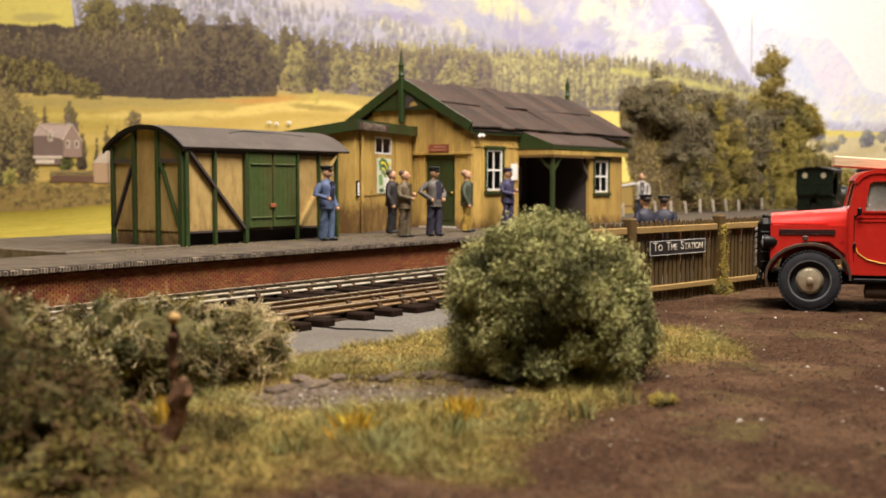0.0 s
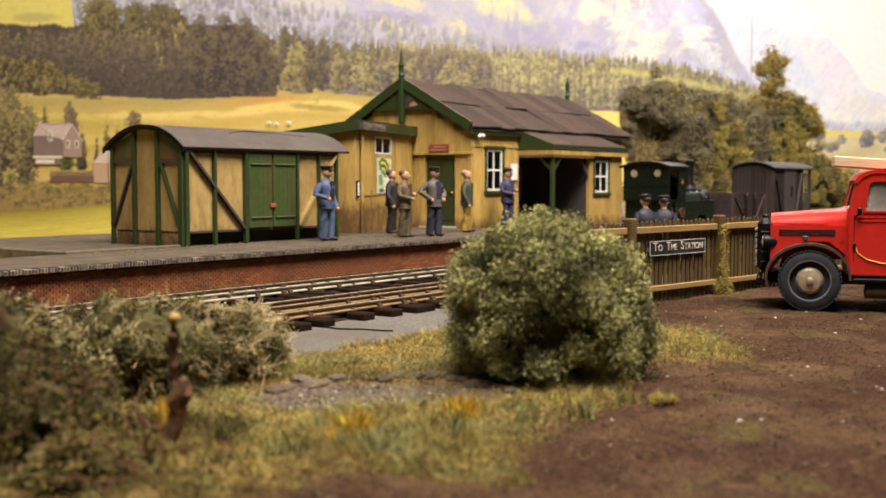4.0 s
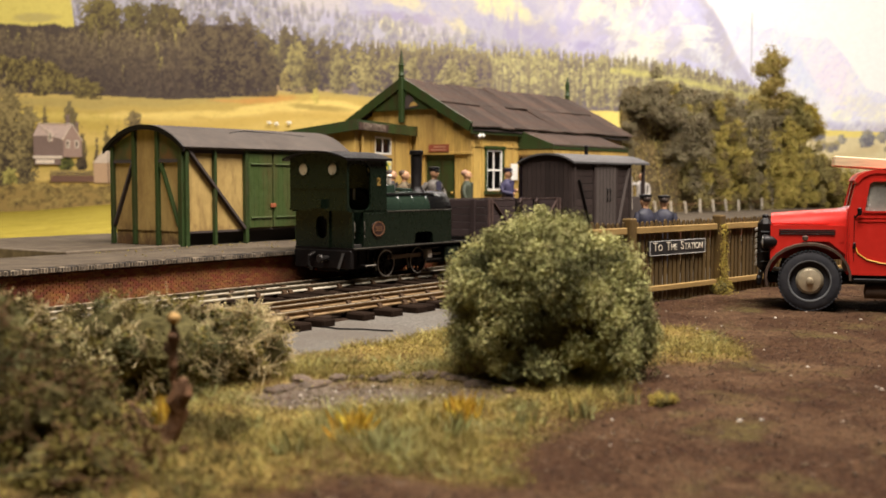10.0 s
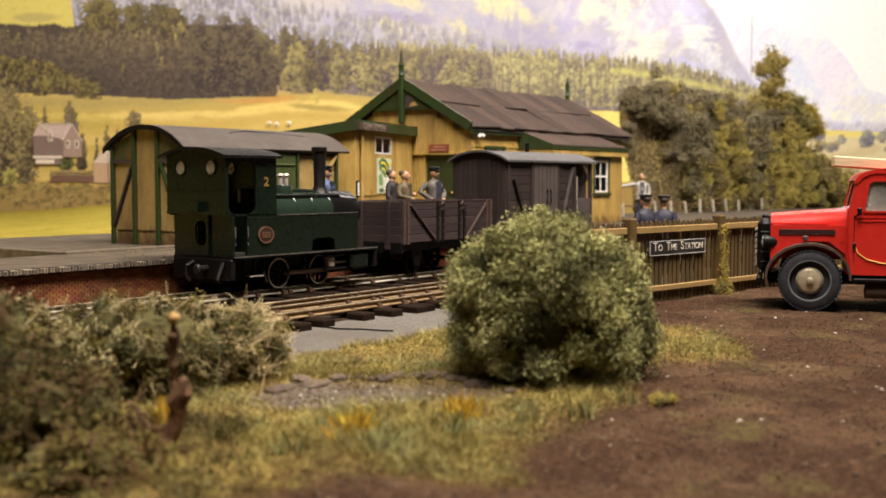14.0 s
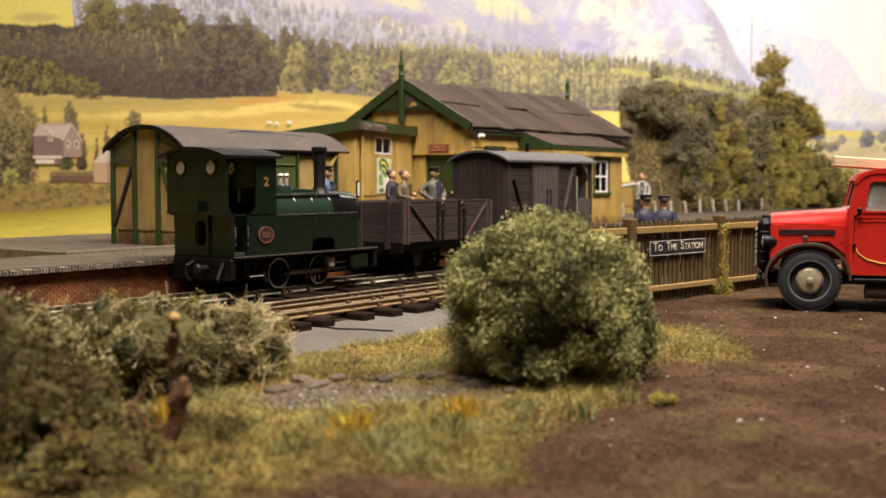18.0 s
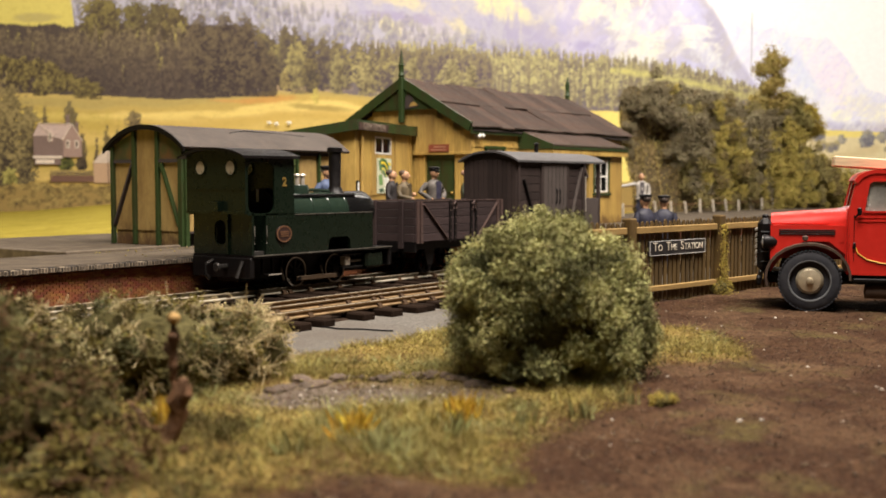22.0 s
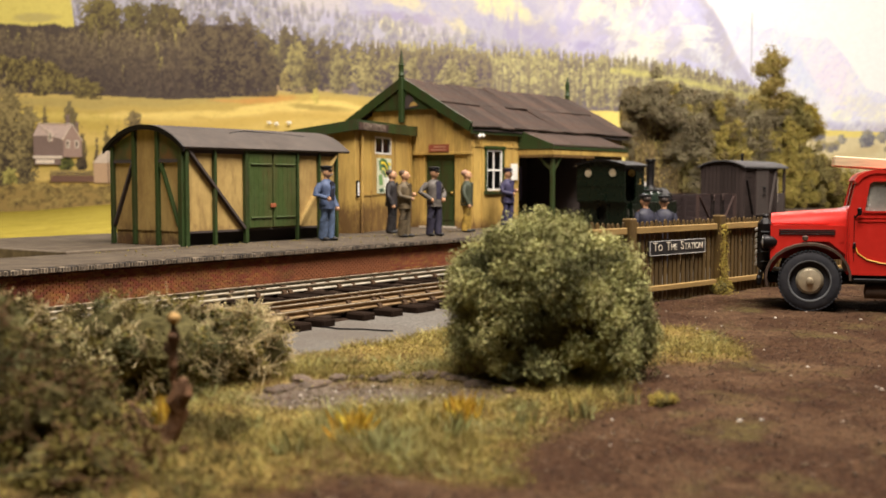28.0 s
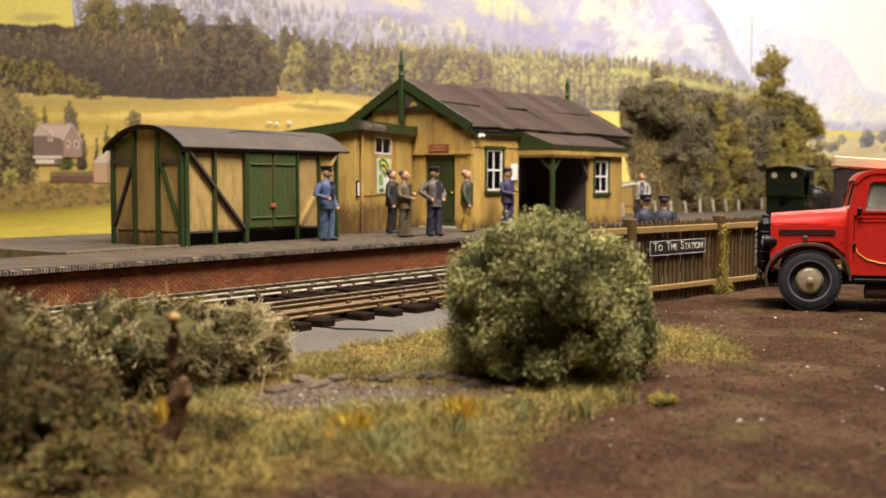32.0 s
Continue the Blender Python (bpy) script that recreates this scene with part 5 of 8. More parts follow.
def build_gents():
    g = thing("lavatory_block", (25.3, 21.5, PZ), 17.0, "cream lean-to lavatory block with green fascia against the station", "outbuilding")
    W, L, D, H = M["cream"], 4.85, 2.6, 3.05
    wx0, wx1, wz0, wz1 = 1.62, 2.95, 2.36, 2.9
    b = plate(B(), [(0, 0), (L, 0), (L, H), (0, H)], [[(wx0, wz0), (wx1, wz0), (wx1, wz1), (wx0, wz1)]], "y", 0, 0.14)
    part("wall", b, W, g, smooth=0)
    b = prism(B(), [(0.14, 0), (D, 0), (D, 2.75), (0.14, H)], "x", 0, 0.14)
    part("wall", b, W, g, smooth=0)
    part("wall", box(B(), 0.14, L, D - 0.14, D, 0, 2.75), W, g, smooth=0)
    b = B()
    for x in (0.0, 0.5, 1.25, 3.25, 4.6):
        box(b, x, x + 0.06, -0.03, 0, 0, H)
    box(b, 0.5, 1.9, -0.03, 0, 1.1, 1.15)
    part("cover_strip", b, W, g, smooth=0)
    w = sash_window(g, wx1 - wx0, wz1 - wz0, (2, 1), "white", False)
    w.matrix_basis = pose(wx0 * S, 0.01 * S, wz0 * S)
    part("fascia", box(B(), -0.22, L - 0.02, -0.2, -0.13, H - 0.03, H + 0.27), M["green"], g, smooth=0)
    b = prism(B(), [(-0.2, H + 0.27), (D + 0.3, 2.9), (D + 0.3, 2.62), (-0.2, H - 0.03)], "x", -0.24, -0.17)
    part("fascia", b, M["green"], g, smooth=0)
    b = prism(B(), [(-0.12, H + 0.24), (D + 0.3, 2.86), (D + 0.3, 2.8), (-0.12, H + 0.18)], "x", -0.16, L)
    part("roof", b, M["iron_roof"], g)
    s = part("sign_board", box(B(), -0.12, 2.1, -0.25, -0.2, H - 0.02, H + 0.2), mat("brown_sign_board", (0.045, 0.026, 0.02), 0.7, dirt=(0.14, 0.08, 0.05), dirt_scale=3), g, "brown board with pale letters", smooth=0)
    lettering("GENTLEMEN", 0.3, mat("pale_letters", (0.2, 0.155, 0.115), 0.7, var=0.05), s, (0.99, -0.255, H + 0.085), 0)
    post = part("poster", box(B(), 1.72, 2.85, -0.05, -0.01, 1.16, 2.24), mat("poster_paper", (0.6, 0.62, 0.45), 0.6), g, "green and yellow travel poster", smooth=0)
    rng = random.Random(2)
    for i, (r, c) in enumerate(((0.62, (0.1, 0.2, 0.07)), (0.52, (0.75, 0.58, 0.05)), (0.43, (0.06, 0.13, 0.06)), (0.34, (0.7, 0.62, 0.15)), (0.24, (0.2, 0.3, 0.16)))):
        arc = [(2.08 + r * 0.95 * math.cos(radians(a)), 1.62 + r * math.sin(radians(a))) for a in range(8, 118, 10)]
        arc += [(2.08 + (r - 0.07) * 0.95 * math.cos(radians(a)), 1.62 + (r - 0.07) * math.sin(radians(a))) for a in range(108, 0, -10)]
        part("print_patch", prism(B(), arc, "y", -0.075 - i * 0.002, -0.05), mat("poster_ink", c, 0.6), post, smooth=0)
    shapes = ((1.78, 2.5, 1.86, 2.2, (0.1, 0.22, 0.08)), (2.1, 2.8, 2.0, 2.12, (0.75, 0.6, 0.05)), (1.95, 2.5, 1.76, 1.88, (0.7, 0.62, 0.2)),
              (1.76, 2.1, 1.4, 1.74, (0.16, 0.3, 0.1)), (2.2, 2.75, 1.24, 1.7, (0.75, 0.76, 0.68)), (1.8, 2.2, 1.2, 1.32, (0.06, 0.12, 0.07)))
    for i, (x0, x1, z0, z1, c) in enumerate(shapes):
        b = prism(B(), [(x0 + 0.1, z0), (x1, z0 + 0.03), (x1 - 0.08, z1), (x0, z1 - 0.04)], "y", -0.058 - i * 0.002, -0.05)
        part("print_patch", b, mat("poster_ink", c, 0.6), post, smooth=0)
    b = box(B(), 0.06, 0.26, -0.07, -0.03, 1.05, 1.55, 0.01)
    o = part("notice_frame", b, M["black"], g, "small black notice frame", smooth=0)
    part("notice_paper", box(B(), 0.1, 0.22, -0.075, -0.069, 1.1, 1.5), M["white"], o, smooth=0)
    b = tube(B(), (0.42, -0.08, 0), (0.42, -0.08, H), 0.05, n=8)
    part("downpipe", b, W, g)
    return g


build_gents()


# ---- grounded van body on the platform ----
M["rusty_green"] = mat("rust_patched_green", (0.05, 0.065, 0.018), 0.65, dirt=(0.16, 0.06, 0.02), dirt_amount=0.95, dirt_scale=1.9, streak=(0.03, 0.022, 0.012))


def arch(y0, y1, z, rise, n=14, flatness=2.2):
    ym, r = (y0 + y1) / 2, (y1 - y0) / 2
    return [(ym + r * t, z + rise * (1 - abs(t) ** flatness)) for t in (2 * i / n - 1 for i in range(n + 1))]


def build_store():
    X0, X1, Y0, Y1, E, rise = 17.85, 23.25, 20.36, 22.98, 2.98, 0.45
    v = thing("grounded_van_body", label="old cream and green goods van body with curved grey felt roof", category="goods van")
    C, G = M["van_cream"], M["green"]
    body_z = 0.98
    b = box(B(), X0 + 0.02, X1 - 0.02, Y0 + 0.04, Y1 - 0.04, body_z, E)
    part("body", b, C, v, smooth=0)
    b = prism(B(), [(Y0 + 0.04, E)] + [(y, z) for y, z in arch(Y0 + 0.04, Y1 - 0.04, E, rise)][1:-1] + [(Y1 - 0.04, E)], "x", X0 + 0.02, X1 - 0.02)
    part("end_panel", b, C, v, smooth=0)
    b = box(B(), X0 + 0.05, X0 + 0.1, Y0 + 0.1, Y1 - 0.1, PZ, body_z)
    part("lower_boarding", b, C, v, smooth=0)
    # added dark block in place of the shade beneath the van
    part("underside", box(B(), X0 + 0.12, X1 - 0.1, Y0 + 0.25, Y1 - 0.1, PZ, body_z), M["dark"], v, "solid dark block that stands in for shade under the floor", smooth=0)
    # roof
    outer = arch(Y0 - 0.16, Y1 + 0.16, E - 0.02, rise + 0.1)
    inner = arch(Y0 - 0.12, Y1 + 0.12, E - 0.07, rise + 0.08)
    b = prism(B(), outer + inner[::-1], "x", X0 - 0.12, X1 + 0.35)
    part("roof", b, M["felt"], v, smooth=50)
    seam = path_tube(B(), [(X0 + 1.9, *outer[3]), (X0 + 2.6, outer[4][0], outer[4][1] + 0.012), (X0 + 3.6, outer[4][0] - 0.05, outer[4][1] - 0.02), (X0 + 4.6, *outer[3])], 0.014, 5)
    part("felt_seam", seam, M["black"], v, "lifted dark seam in the felt")
    hoop = prism(B(), outer + [(y, z - 0.12) for y, z in outer[::-1]], "x", X0 - 0.15, X0 - 0.1)
    part("roof_edge", hoop, M["black"], v, "dark roof edge", smooth=0)
    # end framing
    for y in (20.36, 21.2, 22.05, 22.86):
        t = E + 0.02 if y in (20.36, 22.86) else E + rise * 0.85
        w = 0.15 if y == 20.36 else 0.11
        part("end_post", box(B(), X0 - 0.07, X0 + 0.03, y, y + w, PZ, t, 0.01), G, v, smooth=0)
    for y0, y1 in ((20.5, 21.2), (22.2, 22.9)):
        part("end_rail", box(B(), X0 - 0.04, X0 + 0.03, y0, y1, 2.6, 2.68), M["inside"], v, smooth=0)
        b = prism(B(), [(y0, 2.68), (y1, 2.68), (y1, 3.3 if y0 < 21 else 3.05), (y0, 3.05 if y0 < 21 else 3.3)], "x", X0 - 0.012, X0 + 0.025)
        part("upper_panel", b, M["rusty_green"], v, "green panel with rust showing through", smooth=0)
    b = B()
    beam(b, (X0 - 0.02, 21.12, 2.58), (X0 - 0.02, 20.5, 1.1), 0.05, 0.12, up=(1, 0, 0))
    part("end_brace", b, G, v, smooth=0)
    b = B()
    beam(b, (X0 - 0.02, 22.15, 2.58), (X0 - 0.02, 22.85, 1.1), 0.05, 0.12, up=(1, 0, 0))
    part("end_brace", b, M["inside"], v, smooth=0)
    # side framing
    for x, w in ((17.85, 0.11), (18.75, 0.08), (19.76, 0.11), (21.62, 0.07), (22.47, 0.06), (23.16, 0.07)):
        part("side_post", box(B(), x, x + w, Y0 - 0.07, Y0 + 0.04, PZ, E - 0.02, 0.01), G, v, smooth=0)
    for p0, p1 in (((17.95, 2.9), (19.75, 1.0)), ((23.15, 2.85), (21.7, 1.0))):
        b = B()
        beam(b, (p0[0], Y0 - 0.02, p0[1]), (p1[0], Y0 - 0.02, p1[1]), 0.06, 0.12, up=(0, 1, 0))
        part("side_brace", b, M["inside"] if p0[0] < 20 else C, v, smooth=0)
    part("eave_rail", box(B(), X0, X1, Y0 - 0.02, Y0 + 0.04, E - 0.16, E - 0.04), M["inside"], v, smooth=0)
    part("sill", box(B(), X0 + 0.1, X1 - 0.05, Y0 + 0.02, Y0 + 0.1, body_z - 0.05, body_z), M["inside"], v, smooth=0)
    # double doors
    for k, (x0, x1) in enumerate(((19.9, 20.72), (20.76, 21.58))):
        d = part("door", box(B(), x0, x1, Y0 - 0.05, Y0 + 0.03, body_z + 0.02, 2.88, 0.015), M["door_green"], v, "worn green boarded door", smooth=0)
        b = B()
        for z in (1.25, 2.58):
            tube(b, (x0 + 0.05, Y0 - 0.06, z), (x1 - 0.05, Y0 - 0.06, z), 0.03, n=6)
        part("strap_hinge", b, M["door_green"], d)
        b = B()
        for i in range(1, 5):
            xx = x0 + (x1 - x0) * i / 5
            box(b, xx - 0.003, xx + 0.003, Y0 - 0.0525, Y0 - 0.049, body_z + 0.05, 2.86)
        part("board_joint", b, M["green"], d, smooth=0)
        if k == 0:
            part("latch", box(B(), x1 - 0.1, x1 + 0.08, Y0 - 0.1, Y0 - 0.05, 1.5, 1.6, 0.01), mat("red_rust_latch", (0.28, 0.08, 0.03), 0.7), d, "rust-red door latch", smooth=0)
    part("door_rail", box(B(), 19.8, 21.7, Y0 - 0.09, Y0 - 0.02, 2.88, 2.95), M["green"], v, smooth=0)
    return v


build_store()


def circle(cx, cz, r, n=18):
    return [(cx + r * math.cos(i * math.tau / n), cz + r * math.sin(i * math.tau / n)) for i in range(n)]


def rounded(x0, x1, z0, z1, r, n=5):
    out = []
    for cx, cz, a0 in ((x1 - r, z1 - r, 0), (x0 + r, z1 - r, 90), (x0 + r, z0 + r, 180), (x1 - r, z0 + r, 270)):
        out += [(cx + r * math.cos(radians(a0 + 90 * i / n)), cz + r * math.sin(radians(a0 + 90 * i / n))) for i in range(n + 1)]
    return out


TURNING = []          # wheelsets: object, its thing's local place, radius
SLIDING = []          # rods: object, local place, crank radius, wheel radius


def wheelset(parent, x, r, half, rim_mat, spokes=8, crank=False):
    ax = part("wheelset", tube(B(), (0, -half, 0), (0, half, 0), 0.05, n=8), M["black"], parent)
    ax.matrix_basis = pose(x * S, 0, r * S)
    for s in (-1, 1):
        b = B()
        lathe(b, [(r * 0.8, -0.04), (r, -0.04), (r, 0.03), (r + 0.03, 0.035), (r + 0.03, 0.06), (r * 0.8, 0.06), (r * 0.8, -0.04)], (0, s * half, 0), (0, -s, 0), 24)
        w = part("wheel", b, M["black"], ax)
        part("wheel_rim", lathe(B(), [(r * 0.9, -0.005), (r * 0.985, -0.005), (r * 0.985, 0.005), (r * 0.9, 0.005), (r * 0.9, -0.005)], (0, s * (half + 0.045), 0), (0, s, 0), 24), rim_mat, w)
        b = tube(B(), (0, s * (half - 0.03), 0), (0, s * (half + 0.06), 0), 0.08, n=10)
        for i in range(spokes):
            a = i * math.tau / spokes
            beam(b, (0, s * half, 0), (r * 0.82 * math.cos(a), s * half, r * 0.82 * math.sin(a)), 0.05, 0.05)
        if crank:
            tube(b, (0.14, s * half, 0), (0.14, s * (half + 0.16), 0), 0.05, n=8)
        part("spokes", b, M["black"], w)
    TURNING.append((ax, (x, 0, r), r))
    return ax


def build_loco():
    lo = thing("steam_locomotive", (14.72, TY, 0), 0, "dark green narrow gauge tank locomotive with tall chimney", "locomotive")
    G, K = M["loco_green"], M["black"]
    V = 0.82
    # underframe
    part("running_plate", box(B(), 0.17, 4.42, -V - 0.03, V + 0.03, 0.67, 0.73, 0.01), K, lo)
    part("plate_edge", box(B(), 0.17, 4.42, -V - 0.045, -V - 0.028, 0.708, 0.732), M["edge_steel"], lo, "worn plate edge", smooth=0)
    part("frame", box(B(), 0.3, 4.3, -0.3, 0.3, 0.2, 0.66), K, lo, smooth=0)
    part("firebox", box(B(), 1.36, 3.7, -0.4, 0.4, 0.735, 1.2), K, lo, smooth=0)
    b = box(B(), 0.12, 0.24, -V, V, 0.28, 0.68, 0.02)
    part("buffer_beam", b, K, lo)
    part("buffer_beam", box(B(), 4.34, 4.46, -V, V, 0.3, 0.68, 0.02), K, lo)
    b = B()
    tube(b, (0.12, -0.15, 0.5), (-0.1, -0.15, 0.5), 0.06)
    lathe(b, [(0.09, 0), (0.1, 0.03), (0.07, 0.06)], (-0.1, -0.15, 0.5), (-1, 0, 0), 12)
    tube(b, (0.1, -0.62, 0.62), (-0.06, -0.62, 0.3), 0.035, n=6)
    path_tube(b, [(0.1, 0.2, 0.62), (-0.08, 0.2, 0.55), (-0.1, 0.2, 0.35), (0.0, 0.2, 0.25)], 0.035, 6)
    part("coupling", b, M["dull_steel"], lo, "worn dark steel coupling gear")
    part("coupling", lathe(B(), [(0.07, 0), (0.07, 0.2), (0.15, 0.22), (0.13, 0.26)], (4.46, 0, 0.5), (1, 0, 0), 12), K, lo)
    for x in (1.75, 2.95):
        wheelset(lo, x, 0.31, 0.42, M["steel"], 8, True)
    rod = part("coupling_rod", box(B(), -0.06, 1.26, -0.57, -0.52, -0.05, 0.05, 0.015), M["rod_steel"], lo, "oily brown steel rod")
    SLIDING.append((rod, (1.75, 0, 0.31), 0.14, 0.31))
    cyl = part("cylinder", box(B(), 3.62, 4.2, -0.8, -0.42, 0.28, 0.64, 0.05), G, lo)
    part("piston_rod", tube(B(), (3.0, -0.62, 0.45), (3.62, -0.62, 0.45), 0.03, n=8), M["steel"], cyl)
    part("crosshead", box(B(), 3.02, 3.2, -0.7, -0.54, 0.36, 0.56, 0.02), M["steel"], cyl)
    b = box(B(), 2.95, 3.62, -0.68, -0.56, 0.57, 0.6)
    box(b, 2.95, 3.62, -0.68, -0.56, 0.31, 0.34)
    part("slide_bar", b, M["dull_steel"], cyl)
    b = box(B(), 0.62, 0.98, -0.8, -0.55, 0.3, 0.34, 0.01)
    box(b, 0.64, 0.68, -0.62, -0.56, 0.34, 0.68)
    box(b, 0.92, 0.96, -0.62, -0.56, 0.34, 0.68)
    ft = part("footstep", b, K, lo)
    part("step_edge", box(B(), 0.62, 0.98, -0.812, -0.798, 0.322, 0.342), M["steel"], ft, "bright worn step edge", smooth=0)
    for x in (1.32, 2.5):
        part("brake_gear", path_tube(B(), [(x, -0.5, 0.6), (x - 0.04, -0.5, 0.4), (x + 0.04, -0.5, 0.16)], 0.03, 6), M["edge_steel"], lo)
    # tanks
    for s in (-1, 1):
        y0, y1 = sorted((s * V, s * 0.45))
        b = B()
        outer = [(0.54, 0.735), (2.35, 0.735), (2.38, 0.95), (2.46, 1.0), (2.95, 1.0), (3.05, 0.94), (3.07, 0.735), (3.8, 0.735), (3.8, 1.48), (0.54, 1.53)]
        prism(b, outer, "y", y0, y1)
        part("side_tank", b, G, lo, smooth=0)
        rv = mesh_of("rivet", ball(B(), (0, 0, 0), 0.018, n=6, m=4), G)
        if s < 0:
            for i in range(7):
                piece("rivet", rv, lo, 0.62 + i * 0.12, -V, 1.45)
    part("tank_top_edge", box(B(), 1.36, 3.8, -V - 0.012, -V + 0.02, 1.488, 1.505), M["edge_steel"], lo, "worn tank edge", smooth=0)
    pl = part("maker_plate", lathe(B(), [(0.17, 0), (0.17, 0.025), (0.14, 0.03)], (1.02, -V, 1.12), (0, -1, 0), 20), mat("copper_brown_plate", (0.03, 0.014, 0.011), 0.4), lo, "round red-brown maker's plate")
    pl.matrix_basis = Matrix.Translation(Vector((1.02, 0, 1.12)) * S) @ Matrix.Diagonal((1.28, 1, 1, 1)) @ Matrix.Translation(Vector((-1.02, 0, -1.12)) * S)
    part("plate_ring", lathe(B(), [(0.14, 0.02), (0.165, 0.02), (0.165, 0.036), (0.14, 0.036), (0.14, 0.02)], (1.02, -V, 1.12), (0, -1, 0), 20), M["dull_copper"], pl)
    b = B()
    for z in (1.08, 1.12, 1.16):
        box(b, 0.93, 1.11, -V - 0.04, -V - 0.028, z - 0.01, z + 0.01)
    part("lettering_bar", b, M["dull_copper"], pl, smooth=0)
    # boiler
    part("boiler", lathe(B(), [(0.43, 1.3), (0.43, 3.45)], (0, 0, 1.5), (1, 0, 0), 28), M["boiler"], lo, "glossy green boiler barrel")
    for x in (1.42, 2.35, 2.88, 3.42):
        part("boiler_band", lathe(B(), [(0.437, x), (0.445, x + 0.01), (0.445, x + 0.04), (0.437, x + 0.05)], (0, 0, 1.5), (1, 0, 0), 28), M["boiler"], lo)
    part("smokebox", lathe(B(), [(0.44, 3.46), (0.45, 4.3), (0.42, 4.36), (0.3, 4.4), (0.0, 4.43)], (0, 0, 1.5), (1, 0, 0), 28), mat("smokebox_black", (0.006, 0.006, 0.006), 0.2, bump=0.03, spec=0.4), lo)
    part("chimney", lathe(B(), [(0.25, 1.86), (0.18, 1.94), (0.125, 2.05), (0.14, 2.78), (0.17, 2.8), (0.17, 2.88), (0.13, 2.9)], (3.5, 0, 0), n=20), K, lo)
    b = lathe(B(), [(0.2, 1.88), (0.2, 2.02), (0.17, 2.08), (0.05, 2.1)], (2.38, 0, 0), n=16)
    d = part("dome", b, M["boiler"], lo)
    b = B()
    for dx in (-0.08, 0.08):
        lathe(b, [(0.05, 2.08), (0.05, 2.26), (0.08, 2.28), (0.06, 2.32)], (2.38 + dx, 0, 0), n=10)
    part("safety_valve", b, M["steel"], d, "bright safety valves")
    b = path_tube(B(), [(1.36, -0.3, 1.86), (3.75, -0.3, 1.86), (3.82, -0.3, 1.8)], 0.03, 8)
    part("handrail", b, K, lo)
    b = path_tube(B(), [(1.5, 0.1, 1.98), (2.1, 0.05, 1.98), (2.9, 0.02, 1.97), (3.3, 0, 1.95)], 0.035, 8)
    part("steam_pipe", b, M["boiler"], lo)
    # cab
    z0, z1 = 1.56, 2.66
    crown = arch(-V, V, z1, 0.12)
    outer = [(-V, z0), (V, z0)] + crown[::-1]
    part("cab_back", plate(B(), outer, [circle(-0.42, 2.42, 0.14), circle(0.42, 2.42, 0.14)], "x", 0.0, 0.05), G, lo, smooth=0)
    part("cab_front", plate(B(), [(-V, 1.5), (V, 1.5)] + crown[::-1], [circle(-0.42, 2.42, 0.13), circle(0.42, 2.42, 0.13)], "x", 1.3, 1.34), G, lo, smooth=0)
    for y in (-0.42, 0.42):
        for x in (-0.02, 1.28):
            w = part("window_ring", lathe(B(), [(0.13, 0), (0.165, 0), (0.165, 0.05), (0.13, 0.05), (0.13, 0)], (x, y, 2.42), (1, 0, 0), 20), G, lo)
            part("pane", lathe(B(), [(0.14, 0.02), (0.14, 0.03)], (x, y, 2.42), (1, 0, 0), 18), M["pane"], w, smooth=0)
    for s in (-1, 1):
        y0, y1 = sorted((s * V, s * (V - 0.04)))
        hole = rounded(0.07, 0.78, 1.54, 2.52, 0.16)
        part("cab_side", plate(B(), [(0.05, 1.5), (1.3, 1.5), (1.3, z1), (0.05, z1)], [hole], "y", y0, y1), G, lo, smooth=0)
    part("bunker", plate(B(), [(-V, 0.735), (V, 0.735), (V, z0), (-V, z0)], [rounded(-0.1, 0.22, 0.92, 1.4, 0.14)], "x", 0.17, 0.22), G, lo, smooth=0)
    part("bunker_back", box(B(), 0.4, 0.44, -0.4, 0.4, 0.735, 1.5), M["dark"], lo, smooth=0)
    part("bunker_strip", box(B(), 0.12, 0.17, -0.2, -0.14, 0.735, z0), G, lo, smooth=0)
    b = box(B(), -0.02, 0.05, -V, V, z0 - 0.03, z0 + 0.02)
    box(b, -0.02, 0.0, -V + 0.05, V - 0.05, 2.0, 2.03)
    box(b, -0.14, 0.0, -0.2, 0.12, 1.58, 1.76)
    part("back_trim", b, G, lo, smooth=0)
    roof_o = arch(-V - 0.1, V + 0.1, z1 - 0.01, 0.16)
    b = prism(B(), roof_o + [(y, z - 0.05) for y, z in roof_o[::-1]], "x", -0.14, 1.42)
    part("cab_roof", b, K, lo, smooth=50)
    for x in (0.19, 0.52):
        part("grab_rail", path_tube(B(), [(x, -V - 0.04, 0.95), (x, -V - 0.05, 1.1), (x, -V - 0.04, 1.3)], 0.014, 6), M["edge_steel"], lo)
    part("cab_floor", box(B(), 0.22, 1.3, -V + 0.05, V - 0.05, 0.735, 0.8), M["dark"], lo, smooth=0)
    part("boiler_backhead", lathe(B(), [(0.46, 1.18), (0.46, 1.3)], (0, 0, 1.55), (1, 0, 0), 20), M["dark"], lo)
    part("regulator", box(B(), 0.8, 0.83, -0.35, -0.3, 1.75, 2.0), M["steel"], lo, smooth=0)
    lettering("2", 0.24, M["brass"], lo, (1.06, -V - 0.008, 2.14), 0, label="gold number on the cab side", bold=0.008)
    return lo


